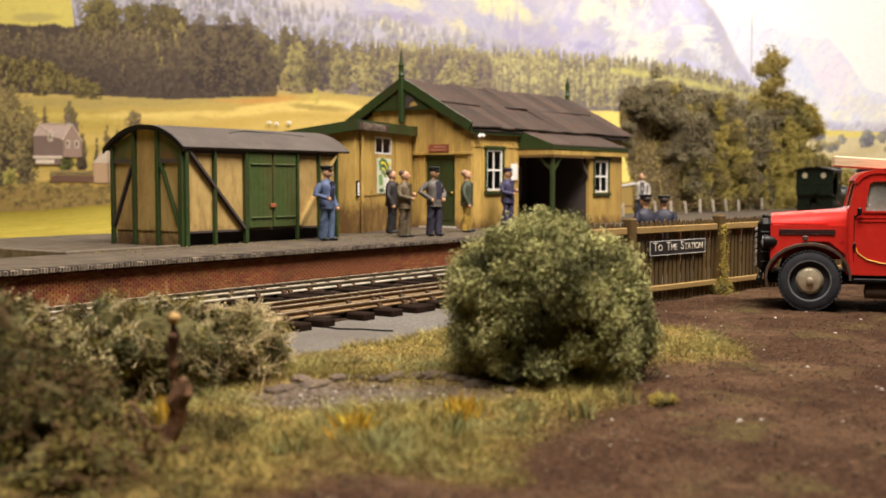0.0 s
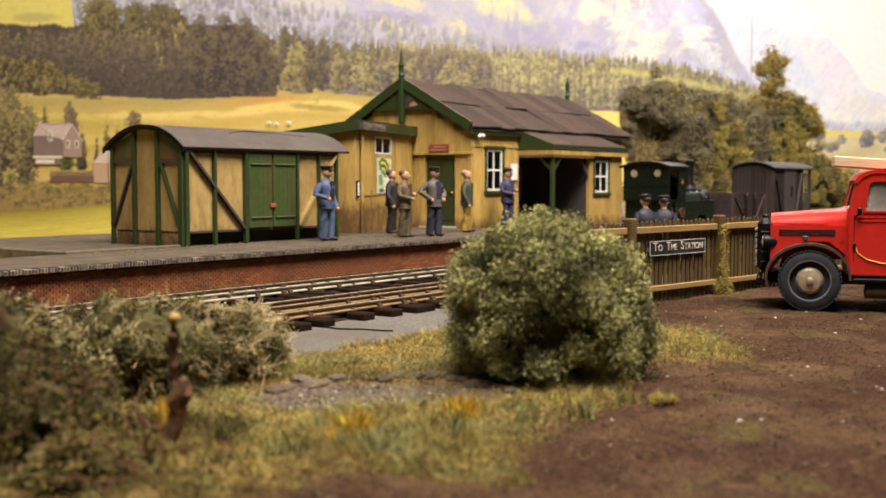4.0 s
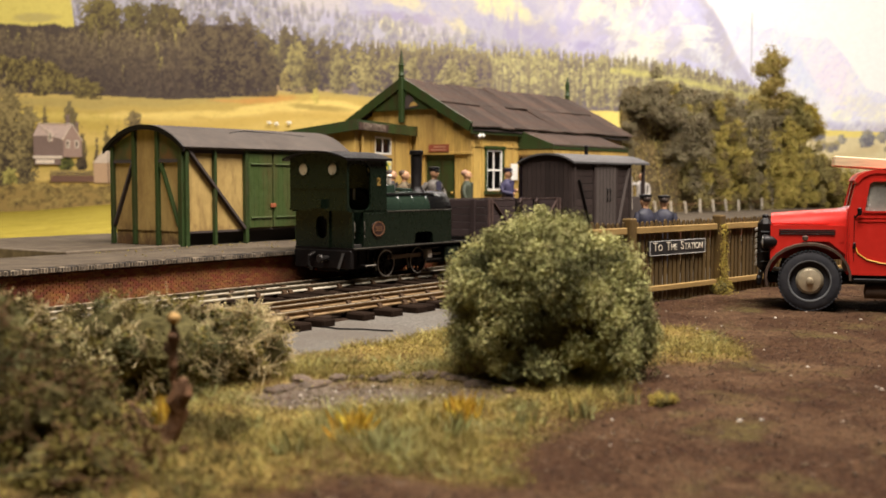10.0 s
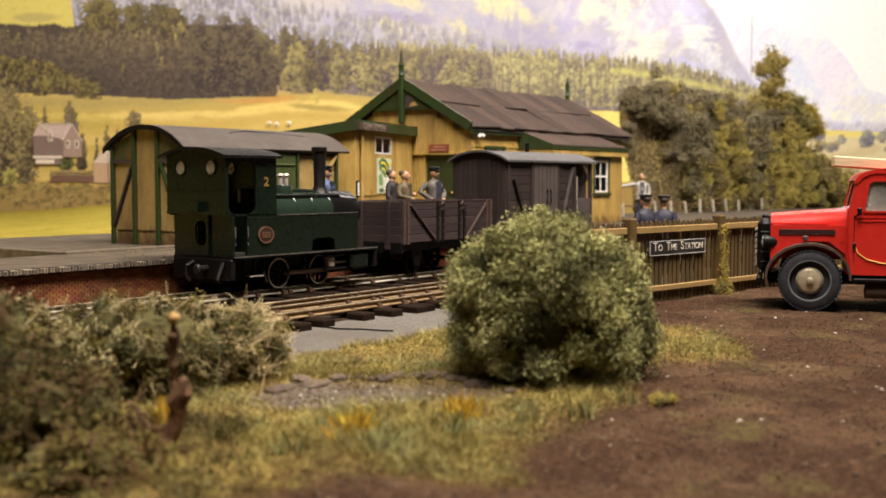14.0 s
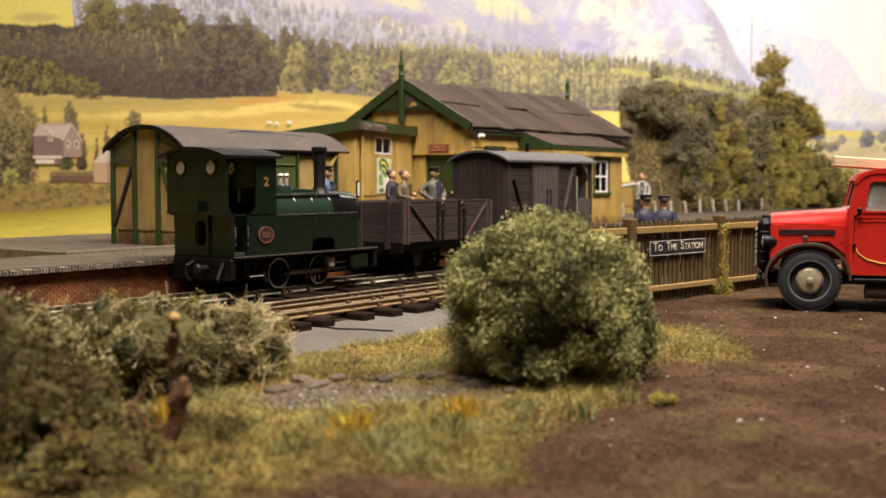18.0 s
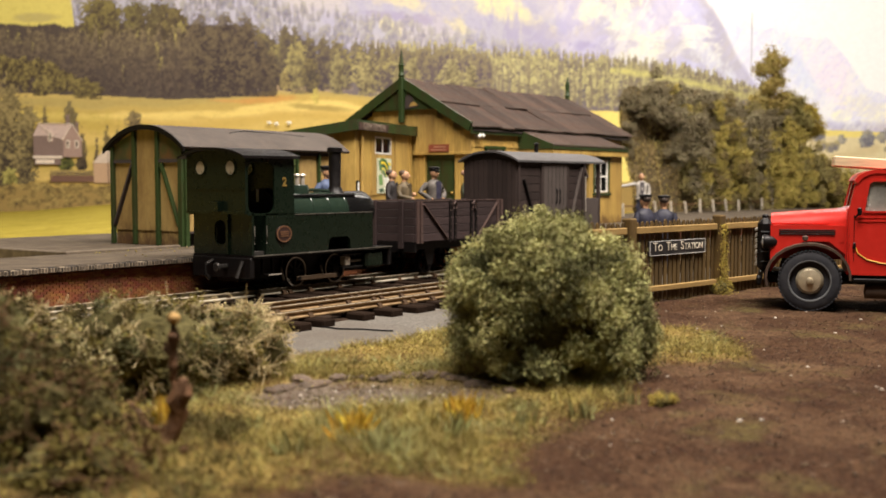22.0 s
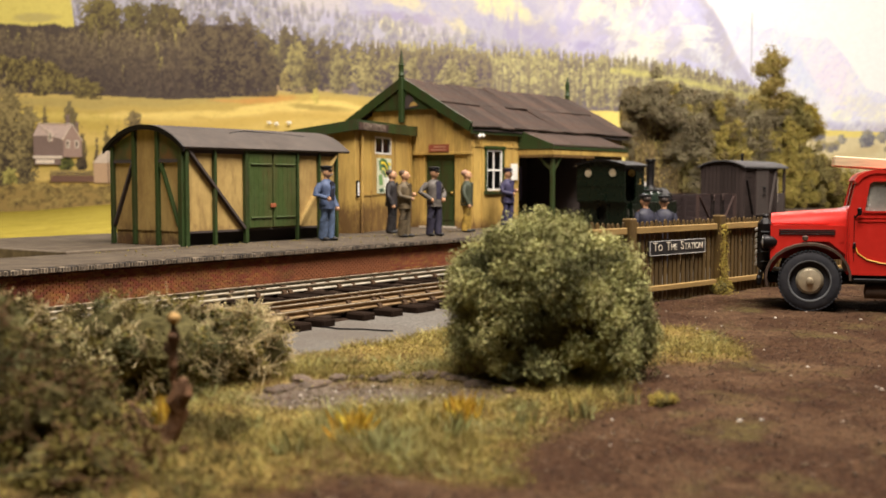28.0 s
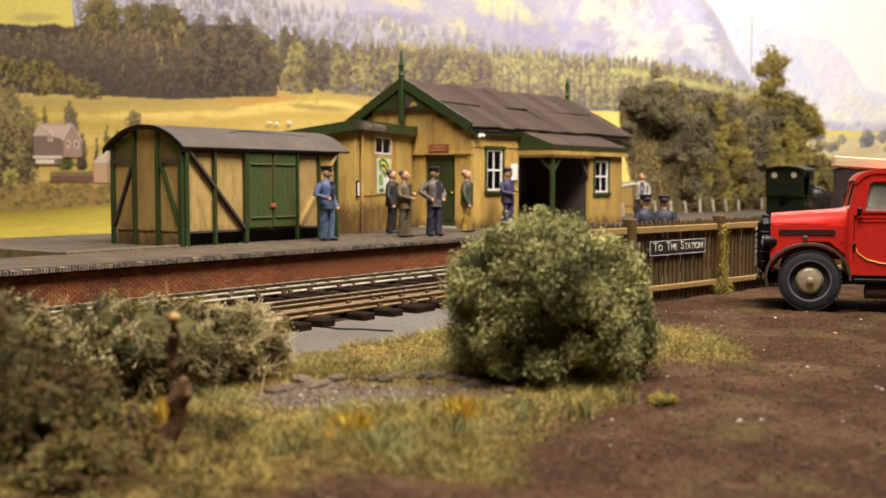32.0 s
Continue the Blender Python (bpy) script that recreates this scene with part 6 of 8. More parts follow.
M["dull_copper"] = mat("dull_copper", (0.17, 0.085, 0.045), 0.45, metal=0.4)
M["dull_steel"] = mat("dull_dark_steel", (0.055, 0.05, 0.046), 0.4, metal=0.7, bump=0.1)
M["rod_steel"] = mat("oily_brown_steel", (0.2, 0.14, 0.09), 0.4, metal=0.5, bump=0.1)
# tan glass that lets only part of the view through
M["pane"] = mat("tan_cab_glass", (0.5, 0.42, 0.28), 0.3, var=0.25, grain=6, bump=0.0)
M["pane"].node_tree.nodes["Principled BSDF"].inputs["Transmission Weight"].default_value = 0.35
M["pane"].node_tree.nodes["Principled BSDF"].inputs["IOR"].default_value = 1.03


def underframe(w, length):
    b = box(B(), 0.05, length - 0.05, -0.7, -0.6, 0.58, 0.76)
    box(b, 0.05, length - 0.05, 0.6, 0.7, 0.58, 0.76)
    part("sole_bar", b, M["black"], w, smooth=0)
    for x in (0.0, length - 0.08):
        part("headstock", box(B(), x, x + 0.08, -0.8, 0.8, 0.52, 0.76, 0.01), M["black"], w, smooth=0)
    for x in (0.85, length - 0.85):
        wheelset(w, x, 0.27, 0.42, M["black"], 6)
        for s in (-1, 1):
            b = prism(B(), [(x - 0.22, 0.6), (x + 0.22, 0.6), (x + 0.1, 0.2), (x - 0.1, 0.2)], "y", s * 0.56 - 0.03, s * 0.56 + 0.03)
            part("axle_guard", b, M["black"], w, smooth=0)
    for x, d in ((0.0, -1), (length, 1)):
        part("coupling", lathe(B(), [(0.06, 0), (0.06, 0.14), (0.14, 0.16), (0.12, 0.19)], (x, 0, 0.52), (d, 0, 0), 12), M["black"], w)


def build_wagon():
    w = thing("open_wagon", (20.07, TY, 0), 0, "grey-brown five-plank open goods wagon", "wagon", group="goods wagons")
    L, V, z0, z1 = 3.64, 0.82, 0.76, 1.69
    underframe(w, L)
    part("floor_board", box(B(), 0.04, L - 0.04, -V + 0.05, V - 0.05, 0.76, 0.84), M["wagon"], w, smooth=0)
    n = 5
    h = (z1 - z0) / n
    side = mesh_of("plank", box(B(), 0.0, L, -0.03, 0.03, 0.004, h - 0.004, 0.008), M["wagon"])
    end = mesh_of("plank", box(B(), -0.03, 0.03, -V + 0.06, V - 0.06, 0.004, h - 0.004, 0.008), M["wagon"])
    for i in range(n):
        for s in (-1, 1):
            piece("plank", side, w, 0, s * (V - 0.03), z0 + i * h)
        for x in (0.03, L - 0.03):
            piece("plank", end, w, x, 0, z0 + i * h)
    for s in (-1, 1):
        part("backing", box(B(), 0.05, L - 0.05, s * (V - 0.07) - 0.01, s * (V - 0.07) + 0.01, z0, z1 - 0.01), M["dark"], w, smooth=0)
        y = s * (V + 0.012)
        for x in (0.02, 0.16, 1.3, 1.5, 2.18, 2.38, 3.36, 3.54):
            part("side_iron", box(B(), x, x + 0.09, y - 0.015, y + 0.015, z0 - 0.03, z1 + 0.01), M["black"] if 0.5 < x < 3 else M["wagon_iron"], w, smooth=0)
            if s < 0:
                rv = mesh_of("rivet", ball(B(), (0, 0, 0), 0.016, n=6, m=4), M["wagon_iron"])
                for k in range(6):
                    piece("rivet", rv, w, x + 0.045, y - 0.018, z0 + 0.06 + k * 0.16)
        for p0, p1 in (((0.28, 1.62), (1.22, 0.8)), ((3.36, 1.62), (2.5, 0.8))):
            b = B()
            beam(b, (p0[0], y, p0[1]), (p1[0], y, p1[1]), 0.03, 0.08, up=(0, 1, 0))
            part("side_brace", b, M["wagon_iron"], w, smooth=0)
        for x in (1.5, 2.3):
            b = path_tube(B(), [(x - 0.05, y - 0.03, 1.5), (x - 0.06, y - 0.04, 1.62), (x, y - 0.04, 1.68), (x + 0.06, y - 0.04, 1.62), (x + 0.05, y - 0.03, 1.5)], 0.025, 6)
            part("door_catch", b, M["wagon_iron"], w)
    for x in (-0.01, L + 0.01):
        for y in (-0.4, 0.4):
            part("end_post", box(B(), x - 0.04, x + 0.04, y - 0.07, y + 0.07, 0.6, z1 + 0.02, 0.01), M["wagon"], w, smooth=0)
    part("top_rail", box(B(), 0.0, L, -V - 0.012, -V + 0.06, z1, z1 + 0.02), M["wagon_iron"], w, smooth=0)
    part("top_rail", box(B(), 0.0, L, V - 0.06, V + 0.012, z1, z1 + 0.02), M["wagon_iron"], w, smooth=0)
    return w


M["wagon_iron"] = mat("rusty_wagon_iron", (0.055, 0.03, 0.024), 0.7, dirt=(0.07, 0.05, 0.045))


def build_van():
    w = thing("brake_van", (24.39, TY, 0), 0, "dark umber boarded goods van with grey curved roof and end platform", "wagon", group="goods wagons")
    L, V, z0, E = 4.5, 0.82, 0.76, 2.72
    body = 3.55
    K = M["van_grey"]
    underframe(w, L)
    part("floor_board", box(B(), 0.02, L - 0.02, -V + 0.02, V - 0.02, 0.76, 0.82), K, w, smooth=0)
    part("body", box(B(), 0.05, body - 0.03, -V + 0.04, V - 0.04, 0.82, E), M["dark"], w, smooth=0)
    end = [(-V + 0.03, E)] + arch(-V + 0.03, V - 0.03, E, 0.2)[1:-1] + [(V - 0.03, E)]
    part("end_panel", prism(B(), end, "x", 0.0, body), K, w, smooth=0)
    n = 11
    ew = (2 * V) / n
    bd = mesh_of("plank", box(B(), -0.03, 0.03, 0.006, ew - 0.006, 0, E - 0.8, 0.008), K)
    for i in range(n):
        for x in (0.02, body - 0.02):
            piece("plank", bd, w, x, -V + i * ew, 0.8)
    sw = 0.3
    m = int(body / sw)
    hz = (E - 0.8) / 9
    sb = mesh_of("plank", box(B(), 0.006, body - 0.006, -0.03, 0.03, 0.006, hz - 0.006, 0.008), K)
    for i in range(9):
        for s in (-1, 1):
            piece("plank", sb, w, 0, s * (V - 0.03), 0.8 + i * hz)
    for s in (-1, 1):
        y = s * (V + 0.02)
        for x in (0.02, 1.18, 2.55, 3.45):
            part("side_post", box(B(), x, x + 0.1, y - 0.03, y + 0.03, 0.76, E, 0.008), K, w, smooth=0)
        b = B()
        beam(b, (0.3, y, 2.2), (0.95, y, 0.9), 0.05, 0.1, up=(0, 1, 0))
        part("side_brace", b, M["black"], w, smooth=0)
        b = B()
        beam(b, (3.4, y, 2.55), (2.75, y, 0.9), 0.05, 0.1, up=(0, 1, 0))
        part("side_brace", b, M["van_light"], w, smooth=0)
        d = part("door", box(B(), 1.3, 2.54, y - 0.03, y + 0.02, 0.85, E - 0.08, 0.01), M["van_light"], w, "greyer sliding door", smooth=0)
        b = B()
        for x in (1.95, 2.12):
            path_tube(b, [(x, y - s * -0.03, 1.55), (x, y + s * 0.06, 1.6), (x, y + s * 0.06, 1.9), (x, y - s * -0.03, 1.95)], 0.02, 6)
        part("door_handle", b, M["black"], d)
        b = B()
        for i in range(1, 6):
            box(b, 1.3 + i * 0.205, 1.312 + i * 0.205, y - 0.034, y + 0.024, 0.88, E - 0.1)
        part("board_joint", b, M["dark"], d, smooth=0)
        # end platform
        part("side_panel", box(B(), body + 0.05, L, s * V - 0.03, s * V + 0.03, 0.76, 1.68, 0.01), M["van_light"], w, smooth=0)
        part("corner_post", box(B(), L - 0.1, L, s * V - 0.05, s * V + 0.05, 0.76, E, 0.01), K, w, smooth=0)
        part("hand_rail", tube(B(), (body + 0.1, y, 1.3), (body + 0.1, y, 2.3), 0.02, n=6), M["steel"], w)
    part("end_board", box(B(), L - 0.06, L, -V, V, 0.76, 1.6, 0.01), K, w, smooth=0)
    part("eave_rail", box(B(), 0, L, -V - 0.03, -V + 0.03, E - 0.06, E), K, w, smooth=0)
    part("eave_rail", box(B(), 0, L, V - 0.03, V + 0.03, E - 0.06, E), K, w, smooth=0)
    ro = arch(-V - 0.12, V + 0.12, E - 0.01, 0.25)
    part("roof", prism(B(), ro + [(y, z - 0.05) for y, z in ro[::-1]], "x", -0.14, L + 0.16), M["van_roof"], w, smooth=50)
    part("stove_pipe", lathe(B(), [(0.06, 2.9), (0.06, 3.2), (0.09, 3.22), (0.05, 3.26)], (2.9, 0.35, 0), n=10), M["black"], w)
    return w


M["van_light"] = mat("grey_brown_door_boards", (0.062, 0.048, 0.042), 0.75, stretch=(1, 1, 0.4))
M["van_roof"] = mat("lead_grey_roof", (0.085, 0.08, 0.08), 0.6, dirt=(0.05, 0.045, 0.045), stretch=(0.5, 1, 1))

loco = build_loco()
wagon = build_wagon()
van = build_van()


# ---- lorry ----
def build_lorry():
    t = thing("lorry", (18.74, 6.03, 0.0), -71.0, "red bonneted lorry with brown front wings, carrying pale timber", "lorry")
    R = M["red"]
    near, wide = 0.0, 2.0
    rng = random.Random(4)

    def wheel(x, y, s):
        b = B()
        lathe(b, [(0.33, -0.12), (0.44, -0.13), (0.49, -0.1), (0.505, -0.04), (0.505, 0.04), (0.49, 0.1), (0.44, 0.13), (0.33, 0.12), (0.33, -0.12)], (0, 0, 0), (0, 1, 0), 40)
        tyre = mesh_of("tyre", b, M["tyre"], 40)
        w = new("wheel", mesh_of("wheel", lathe(B(), [(0.34, -0.05), (0.32, 0.0), (0.24, 0.02), (0.2, -0.03), (0.0, -0.03)], (0, 0, 0), (0, 1, 0), 28), M["tyre"], 40))
        w.parent = t
        w.matrix_basis = pose(x * S, y * S, 0.505 * S, 0, 0, 0 if s > 0 else 180)
        piece("tyre", tyre, w)
        lug = mesh_of("tread_block", box(B(), -0.022, 0.022, -0.125, 0.125, 0.485, 0.511, 0.006), M["tyre"])
        for i in range(48):
            piece("tread_block", lug, w, ry=i * 7.5)
        hub = part("hub_cap", lathe(B(), [(0.225, -0.03), (0.225, -0.06), (0.18, -0.11), (0.08, -0.13), (0.06, -0.13), (0.05, -0.17), (0.02, -0.18)], (0, 0, 0), (0, 1, 0), 24), M["hub"], w, "domed tarnished hub cap")
        part("rim_ring", lathe(B(), [(0.34, -0.12), (0.35, -0.13), (0.33, -0.13), (0.32, -0.1), (0.34, -0.12)], (0, 0, 0), (0, 1, 0), 32), M["tyre_edge"], w)
        nut = mesh_of("wheel_nut", tube(B(), (0.26, 0.0, 0), (0.26, -0.04, 0), 0.02, n=6), M["tyre"])
        for i in range(8):
            piece("wheel_nut", nut, w, ry=i * 45)

    for x in (0, 4.3):
        wheel(x, near + 0.12, 1)
        wheel(x, wide - 0.12, -1)
    part("chassis", box(B(), -0.75, 5.6, 0.5, 1.5, 0.42, 0.62, 0.02), M["black"], t, smooth=0)
    part("axle", tube(B(), (0, 0.2, 0.5), (0, wide - 0.2, 0.5), 0.06, n=8), M["black"], t)
    b = B()
    for y in (0.35, 1.65):
        path_tube(b, [(-0.7, y, 0.62), (-0.3, y, 0.44), (0.1, y, 0.4), (0.5, y, 0.46), (0.8, y, 0.6)], 0.05, 6)
    part("leaf_spring", b, M["black"], t)
    part("bumper", box(B(), -0.86, -0.78, 0.12, wide - 0.12, 0.4, 0.56, 0.03), M["black"], t)
    # radiator
    rad = box(B(), -0.86, -0.6, 0.46, 1.54, 0.6, 1.52, 0.09)
    rg = part("radiator", rad, M["black"], t, "black radiator shell")
    part("radiator_cap", lathe(B(), [(0.06, 1.51), (0.06, 1.56), (0.04, 1.58), (0.0, 1.58)], (-0.74, 1.0, 0), n=12), M["black"], rg)
    b = B()
    for i in range(4):
        box(b, -0.8, -0.66, 0.432, 0.45, 0.78 + i * 0.17, 0.795 + i * 0.17)
    part("shell_bead", b, M["tyre_edge"], rg, "worn beads on the shell's side", smooth=0)
    b = B()
    for i in range(7):
        box(b, -0.9, -0.87, 0.62, 1.38, 0.7 + i * 0.1, 0.74 + i * 0.1)
    part("grille_bar", b, M["steel"], rg, smooth=0)
    for y in (0.32, 1.68):
        h = part("headlamp", lathe(B(), [(0.05, -0.15), (0.1, -0.08), (0.125, 0.02), (0.13, 0.06), (0.12, 0.08)], (-0.68, y, 1.13), (-1, 0, 0), 18), M["black"], t, "black headlamp")
        part("lens", lathe(B(), [(0.12, 0.06), (0.1, 0.09), (0.0, 0.11)], (-0.68, y, 1.13), (-1, 0, 0), 18), M["lamp_glass"], h)
        part("lamp_bracket", tube(B(), (-0.66, y, 1.04), (-0.62, y, 0.8), 0.03, n=6), M["black"], h)
    # bonnet: rings along its length, rounded on top
    rings = []
    for x, zt, hw in ((-0.64, 1.57, 0.46), (-0.3, 1.6, 0.52), (0.1, 1.63, 0.58), (0.5, 1.67, 0.66), (0.64, 1.72, 0.7)):
        zb = 0.85
        prof = [(-hw, zb), (-hw, zt - 0.2), (-hw + 0.03, zt - 0.1), (-hw + 0.12, zt - 0.02), (-hw * 0.4, zt + 0.02), (0, zt + 0.035), (hw * 0.4, zt + 0.02), (hw - 0.12, zt - 0.02), (hw - 0.03, zt - 0.1), (hw, zt - 0.2), (hw, zb)]
        rings.append([(x, 1.0 + y, z) for y, z in prof])
    part("bonnet", ring_tube(B(), rings), R, t, smooth=40)
    part("bonnet_bead", box(B(), -0.63, 0.6, 1.0 - 0.62, 1.0 - 0.5, 1.43, 1.455), R, t, smooth=0)
    side = part("bonnet_side", prism(B(), [(-0.64, 0.62), (-0.64, 1.42), (0.62, 1.42), (0.62, 0.62), (0.55, 0.95), (0.3, 1.15), (-0.1, 1.15), (-0.4, 0.95)], "y", 0.28, 0.42), R, t, smooth=0)
    b = B()
    for z in (1.27, 1.305, 1.34):
        box(b, -0.5, 0.4, 0.262, 0.3, z - 0.008, z + 0.008, 0.003)
    part("louvre", b, M["black"], side, smooth=0)
    part("badge", box(B(), 0.47, 0.54, 0.27, 0.29, 1.14, 1.34), R, side, smooth=0)
    part("side_lamp", lathe(B(), [(0.02, 0), (0.05, 0.02), (0.05, 0.07), (0.02, 0.09)], (-0.08, 0.2, 1.16), (0, 0, 1), 10), M["brown_wing"], t, "small lamp on the wing")
    # front wings
    for y0, y1 in ((-0.02, 0.42), (1.58, 2.02)):
        pts = []
        for i in range(15):
            a = radians(196 - 200 * i / 14)
            pts.append((0.0 + 0.66 * math.cos(a) * (1.1 if math.cos(a) < 0 else 1.0), 0.56 + 0.575 * math.sin(a)))
        inner = [(x * 0.94, 0.56 + (z - 0.56) * 0.93) for x, z in pts]
        part("front_wing", prism(B(), pts + inner[::-1], "y", y0, y1), M["brown_wing"], t, "dusty brown front wing", smooth=50)
    # cab shell: sides with window openings, roof, back, scuttle
    fx = 0.62
    for y0, y1 in ((0.0, 0.06), (wide - 0.06, wide)):
        outer = [(fx, 0.62), (2.1, 0.62), (2.1, 2.2), (1.95, 2.3), (0.92, 2.31), (0.79, 2.27), (0.72, 2.16), (0.6, 1.7)]
        hole = [(0.82, 1.66), (1.75, 1.66), (1.75, 2.12), (1.7, 2.17), (0.96, 2.17), (0.89, 2.12)]
        sd = part("cab_side", plate(B(), outer, [hole], "y", y0, y1), R, t, smooth=0)
        o = y0 - 0.012 if y0 < 1 else y1
        part("pane", box(B(), 0.84, 1.76, (y0 + y1) / 2 - 0.006, (y0 + y1) / 2 + 0.006, 1.65, 2.17), M["dusty_sheen"], sd, smooth=0).visible_shadow = False
        if y0 < 1:
            b = B()
            for i in range(len(hole)):
                p, q = hole[i], hole[(i + 1) % len(hole)]
                beam(b, (p[0], -0.005, p[1]), (q[0], -0.005, q[1]), 0.03, 0.035, up=(0, 1, 0))
            part("window_surround", b, R, sd, smooth=0)
            b = B()
            box(b, 0.74, 2.1, -0.014, 0.0, 1.5, 1.53)
            box(b, 0.74, 2.1, -0.014, 0.0, 1.56, 1.58)
            part("waist_bead", b, R, sd, smooth=0)
            b = box(B(), 0.675, 0.685, -0.004, 0.002, 0.85, 1.6)
            box(b, 1.9, 1.91, -0.004, 0.002, 0.7, 1.6)
            part("door_gap", b, M["black"], sd, smooth=0)
            pts = [(0.69, -0.006, 1.1), (0.74, -0.006, 0.98), (0.88, -0.006, 0.88), (1.1, -0.006, 0.82), (1.4, -0.006, 0.8), (2.08, -0.006, 0.8)]
            part("gold_line", path_tube(B(), pts, 0.014, 6), M["gold"], sd)
            part("hinge", box(B(), 0.66, 0.71, -0.03, 0.0, 1.05, 1.15, 0.01), M["black"], sd, smooth=0)
            m = part("mirror", box(B(), 0.72, 0.79, -0.1, -0.05, 1.6, 1.73, 0.02), M["black"], sd, "black door mirror")
            part("mirror_arm", tube(B(), (0.68, 0, 1.56), (0.76, -0.07, 1.64), 0.018, n=6), M["black"], m)
    roof = [(2.1, 2.16), (2.1, 2.24), (1.95, 2.33), (1.5, 2.355), (0.98, 2.345), (0.84, 2.315), (0.74, 2.26), (0.67, 2.17), (0.72, 2.12), (0.8, 2.22), (0.95, 2.285), (1.9, 2.28)]
    part("cab_roof", prism(B(), roof, "y", -0.02, wide + 0.02), R, t, smooth=45)
    part("scuttle", prism(B(), [(fx - 0.04, 0.62), (fx + 0.05, 0.62), (fx + 0.05, 1.74), (fx - 0.04, 1.7)], "y", 0.06, wide - 0.06), R, t, smooth=0)
    b = B()
    for y in (0.06, 0.98, wide - 0.06):
        beam(b, (0.62, y, 1.7), (0.73, y, 2.2), 0.07, 0.05)
    part("screen_pillar", b, R, t, smooth=0)
    part("windscreen", prism(B(), [(0.63, 1.72), (0.635, 1.72), (0.735, 2.2), (0.73, 2.2)], "y", 0.1, wide - 0.1), M["dusty_sheen"], t, smooth=0).visible_shadow = False
    part("cab_back", box(B(), 2.04, 2.1, 0.06, wide - 0.06, 0.62, 2.2), M["lining"], t, "pale grey cab lining", smooth=0)
    part("cab_floor", box(B(), fx, 2.1, 0.06, wide - 0.06, 0.6, 0.66), M["black"], t, smooth=0)
    part("seat", box(B(), 1.4, 2.02, 0.2, 1.8, 0.9, 1.25, 0.05), M["lining"], t)
    part("seat_back", prism(B(), [(1.75, 1.2), (2.02, 1.2), (2.02, 2.0), (1.9, 2.0)], "y", 0.2, 1.8), M["lining"], t)
    part("steering_wheel", lathe(B(), [(0.2, 0), (0.22, 0.02), (0.2, 0.04), (0.18, 0.02), (0.2, 0)], (1.1, 0.6, 1.5), (-0.5, 0, 1), 20), M["black"], t)
    part("running_board", box(B(), 0.68, 2.1, 0.0, 0.3, 0.5, 0.56, 0.01), M["black"], t, smooth=0)
    part("fuel_tank", lathe(B(), [(0.05, 0.86), (0.12, 0.88), (0.13, 1.9), (0.05, 1.93)], (0, 0.2, 0.34), (1, 0, 0), 16), M["brown_wing"], t, "rusty brown tank")
    part("tank_strap", box(B(), 0.9, 1.8, 0.16, 0.24, 0.44, 0.5), M["black"], t, smooth=0)
    # flat bed behind the cab
    part("bed", box(B(), 2.2, 5.7, -0.05, wide + 0.05, 0.9, 1.0, 0.01), M["fence"], t, smooth=0)
    part("bed_bearer", box(B(), 2.25, 5.6, 0.4, 1.6, 0.62, 0.9), M["black"], t, smooth=0)
    part("headboard", box(B(), 2.16, 2.24, 0.0, wide, 0.9, 2.0, 0.01), R, t, smooth=0)
    return t


# dust, and a painted pale sheen in place of reflected light
M["dusty_sheen"] = mat("dusty_sheen_glass", (0.45, 0.44, 0.4), 0.25, var=0.5, grain=1.6, bump=0.0)
M["dusty_sheen"].node_tree.nodes["Principled BSDF"].inputs["Transmission Weight"].default_value = 0.55
M["tyre_edge"] = mat("worn_rim_paint", (0.12, 0.125, 0.13), 0.5)
M["lamp_glass"] = mat("lamp_glass", (0.5, 0.5, 0.48), 0.15, bump=0.0)
lorry = build_lorry()


def timber(k):
    ob = solo("timber_baulk", box(B(), 0, 4.6, -0.1, 0.1, -0.085, 0.085, 0.015), M["timber"], "long pale sawn timber resting on the lorry", "timber", group="timber load", smooth=0)
    ob.matrix_world = pose(*(U(18.74, 6.03, 0)), 0, 0, -71.0) @ pose(0.36 * S, (0.5 + k * 0.26) * S, 2.5 * S, 0, 4.2 + 0.3 * k, 0)


for k in range(4):
    timber(k)


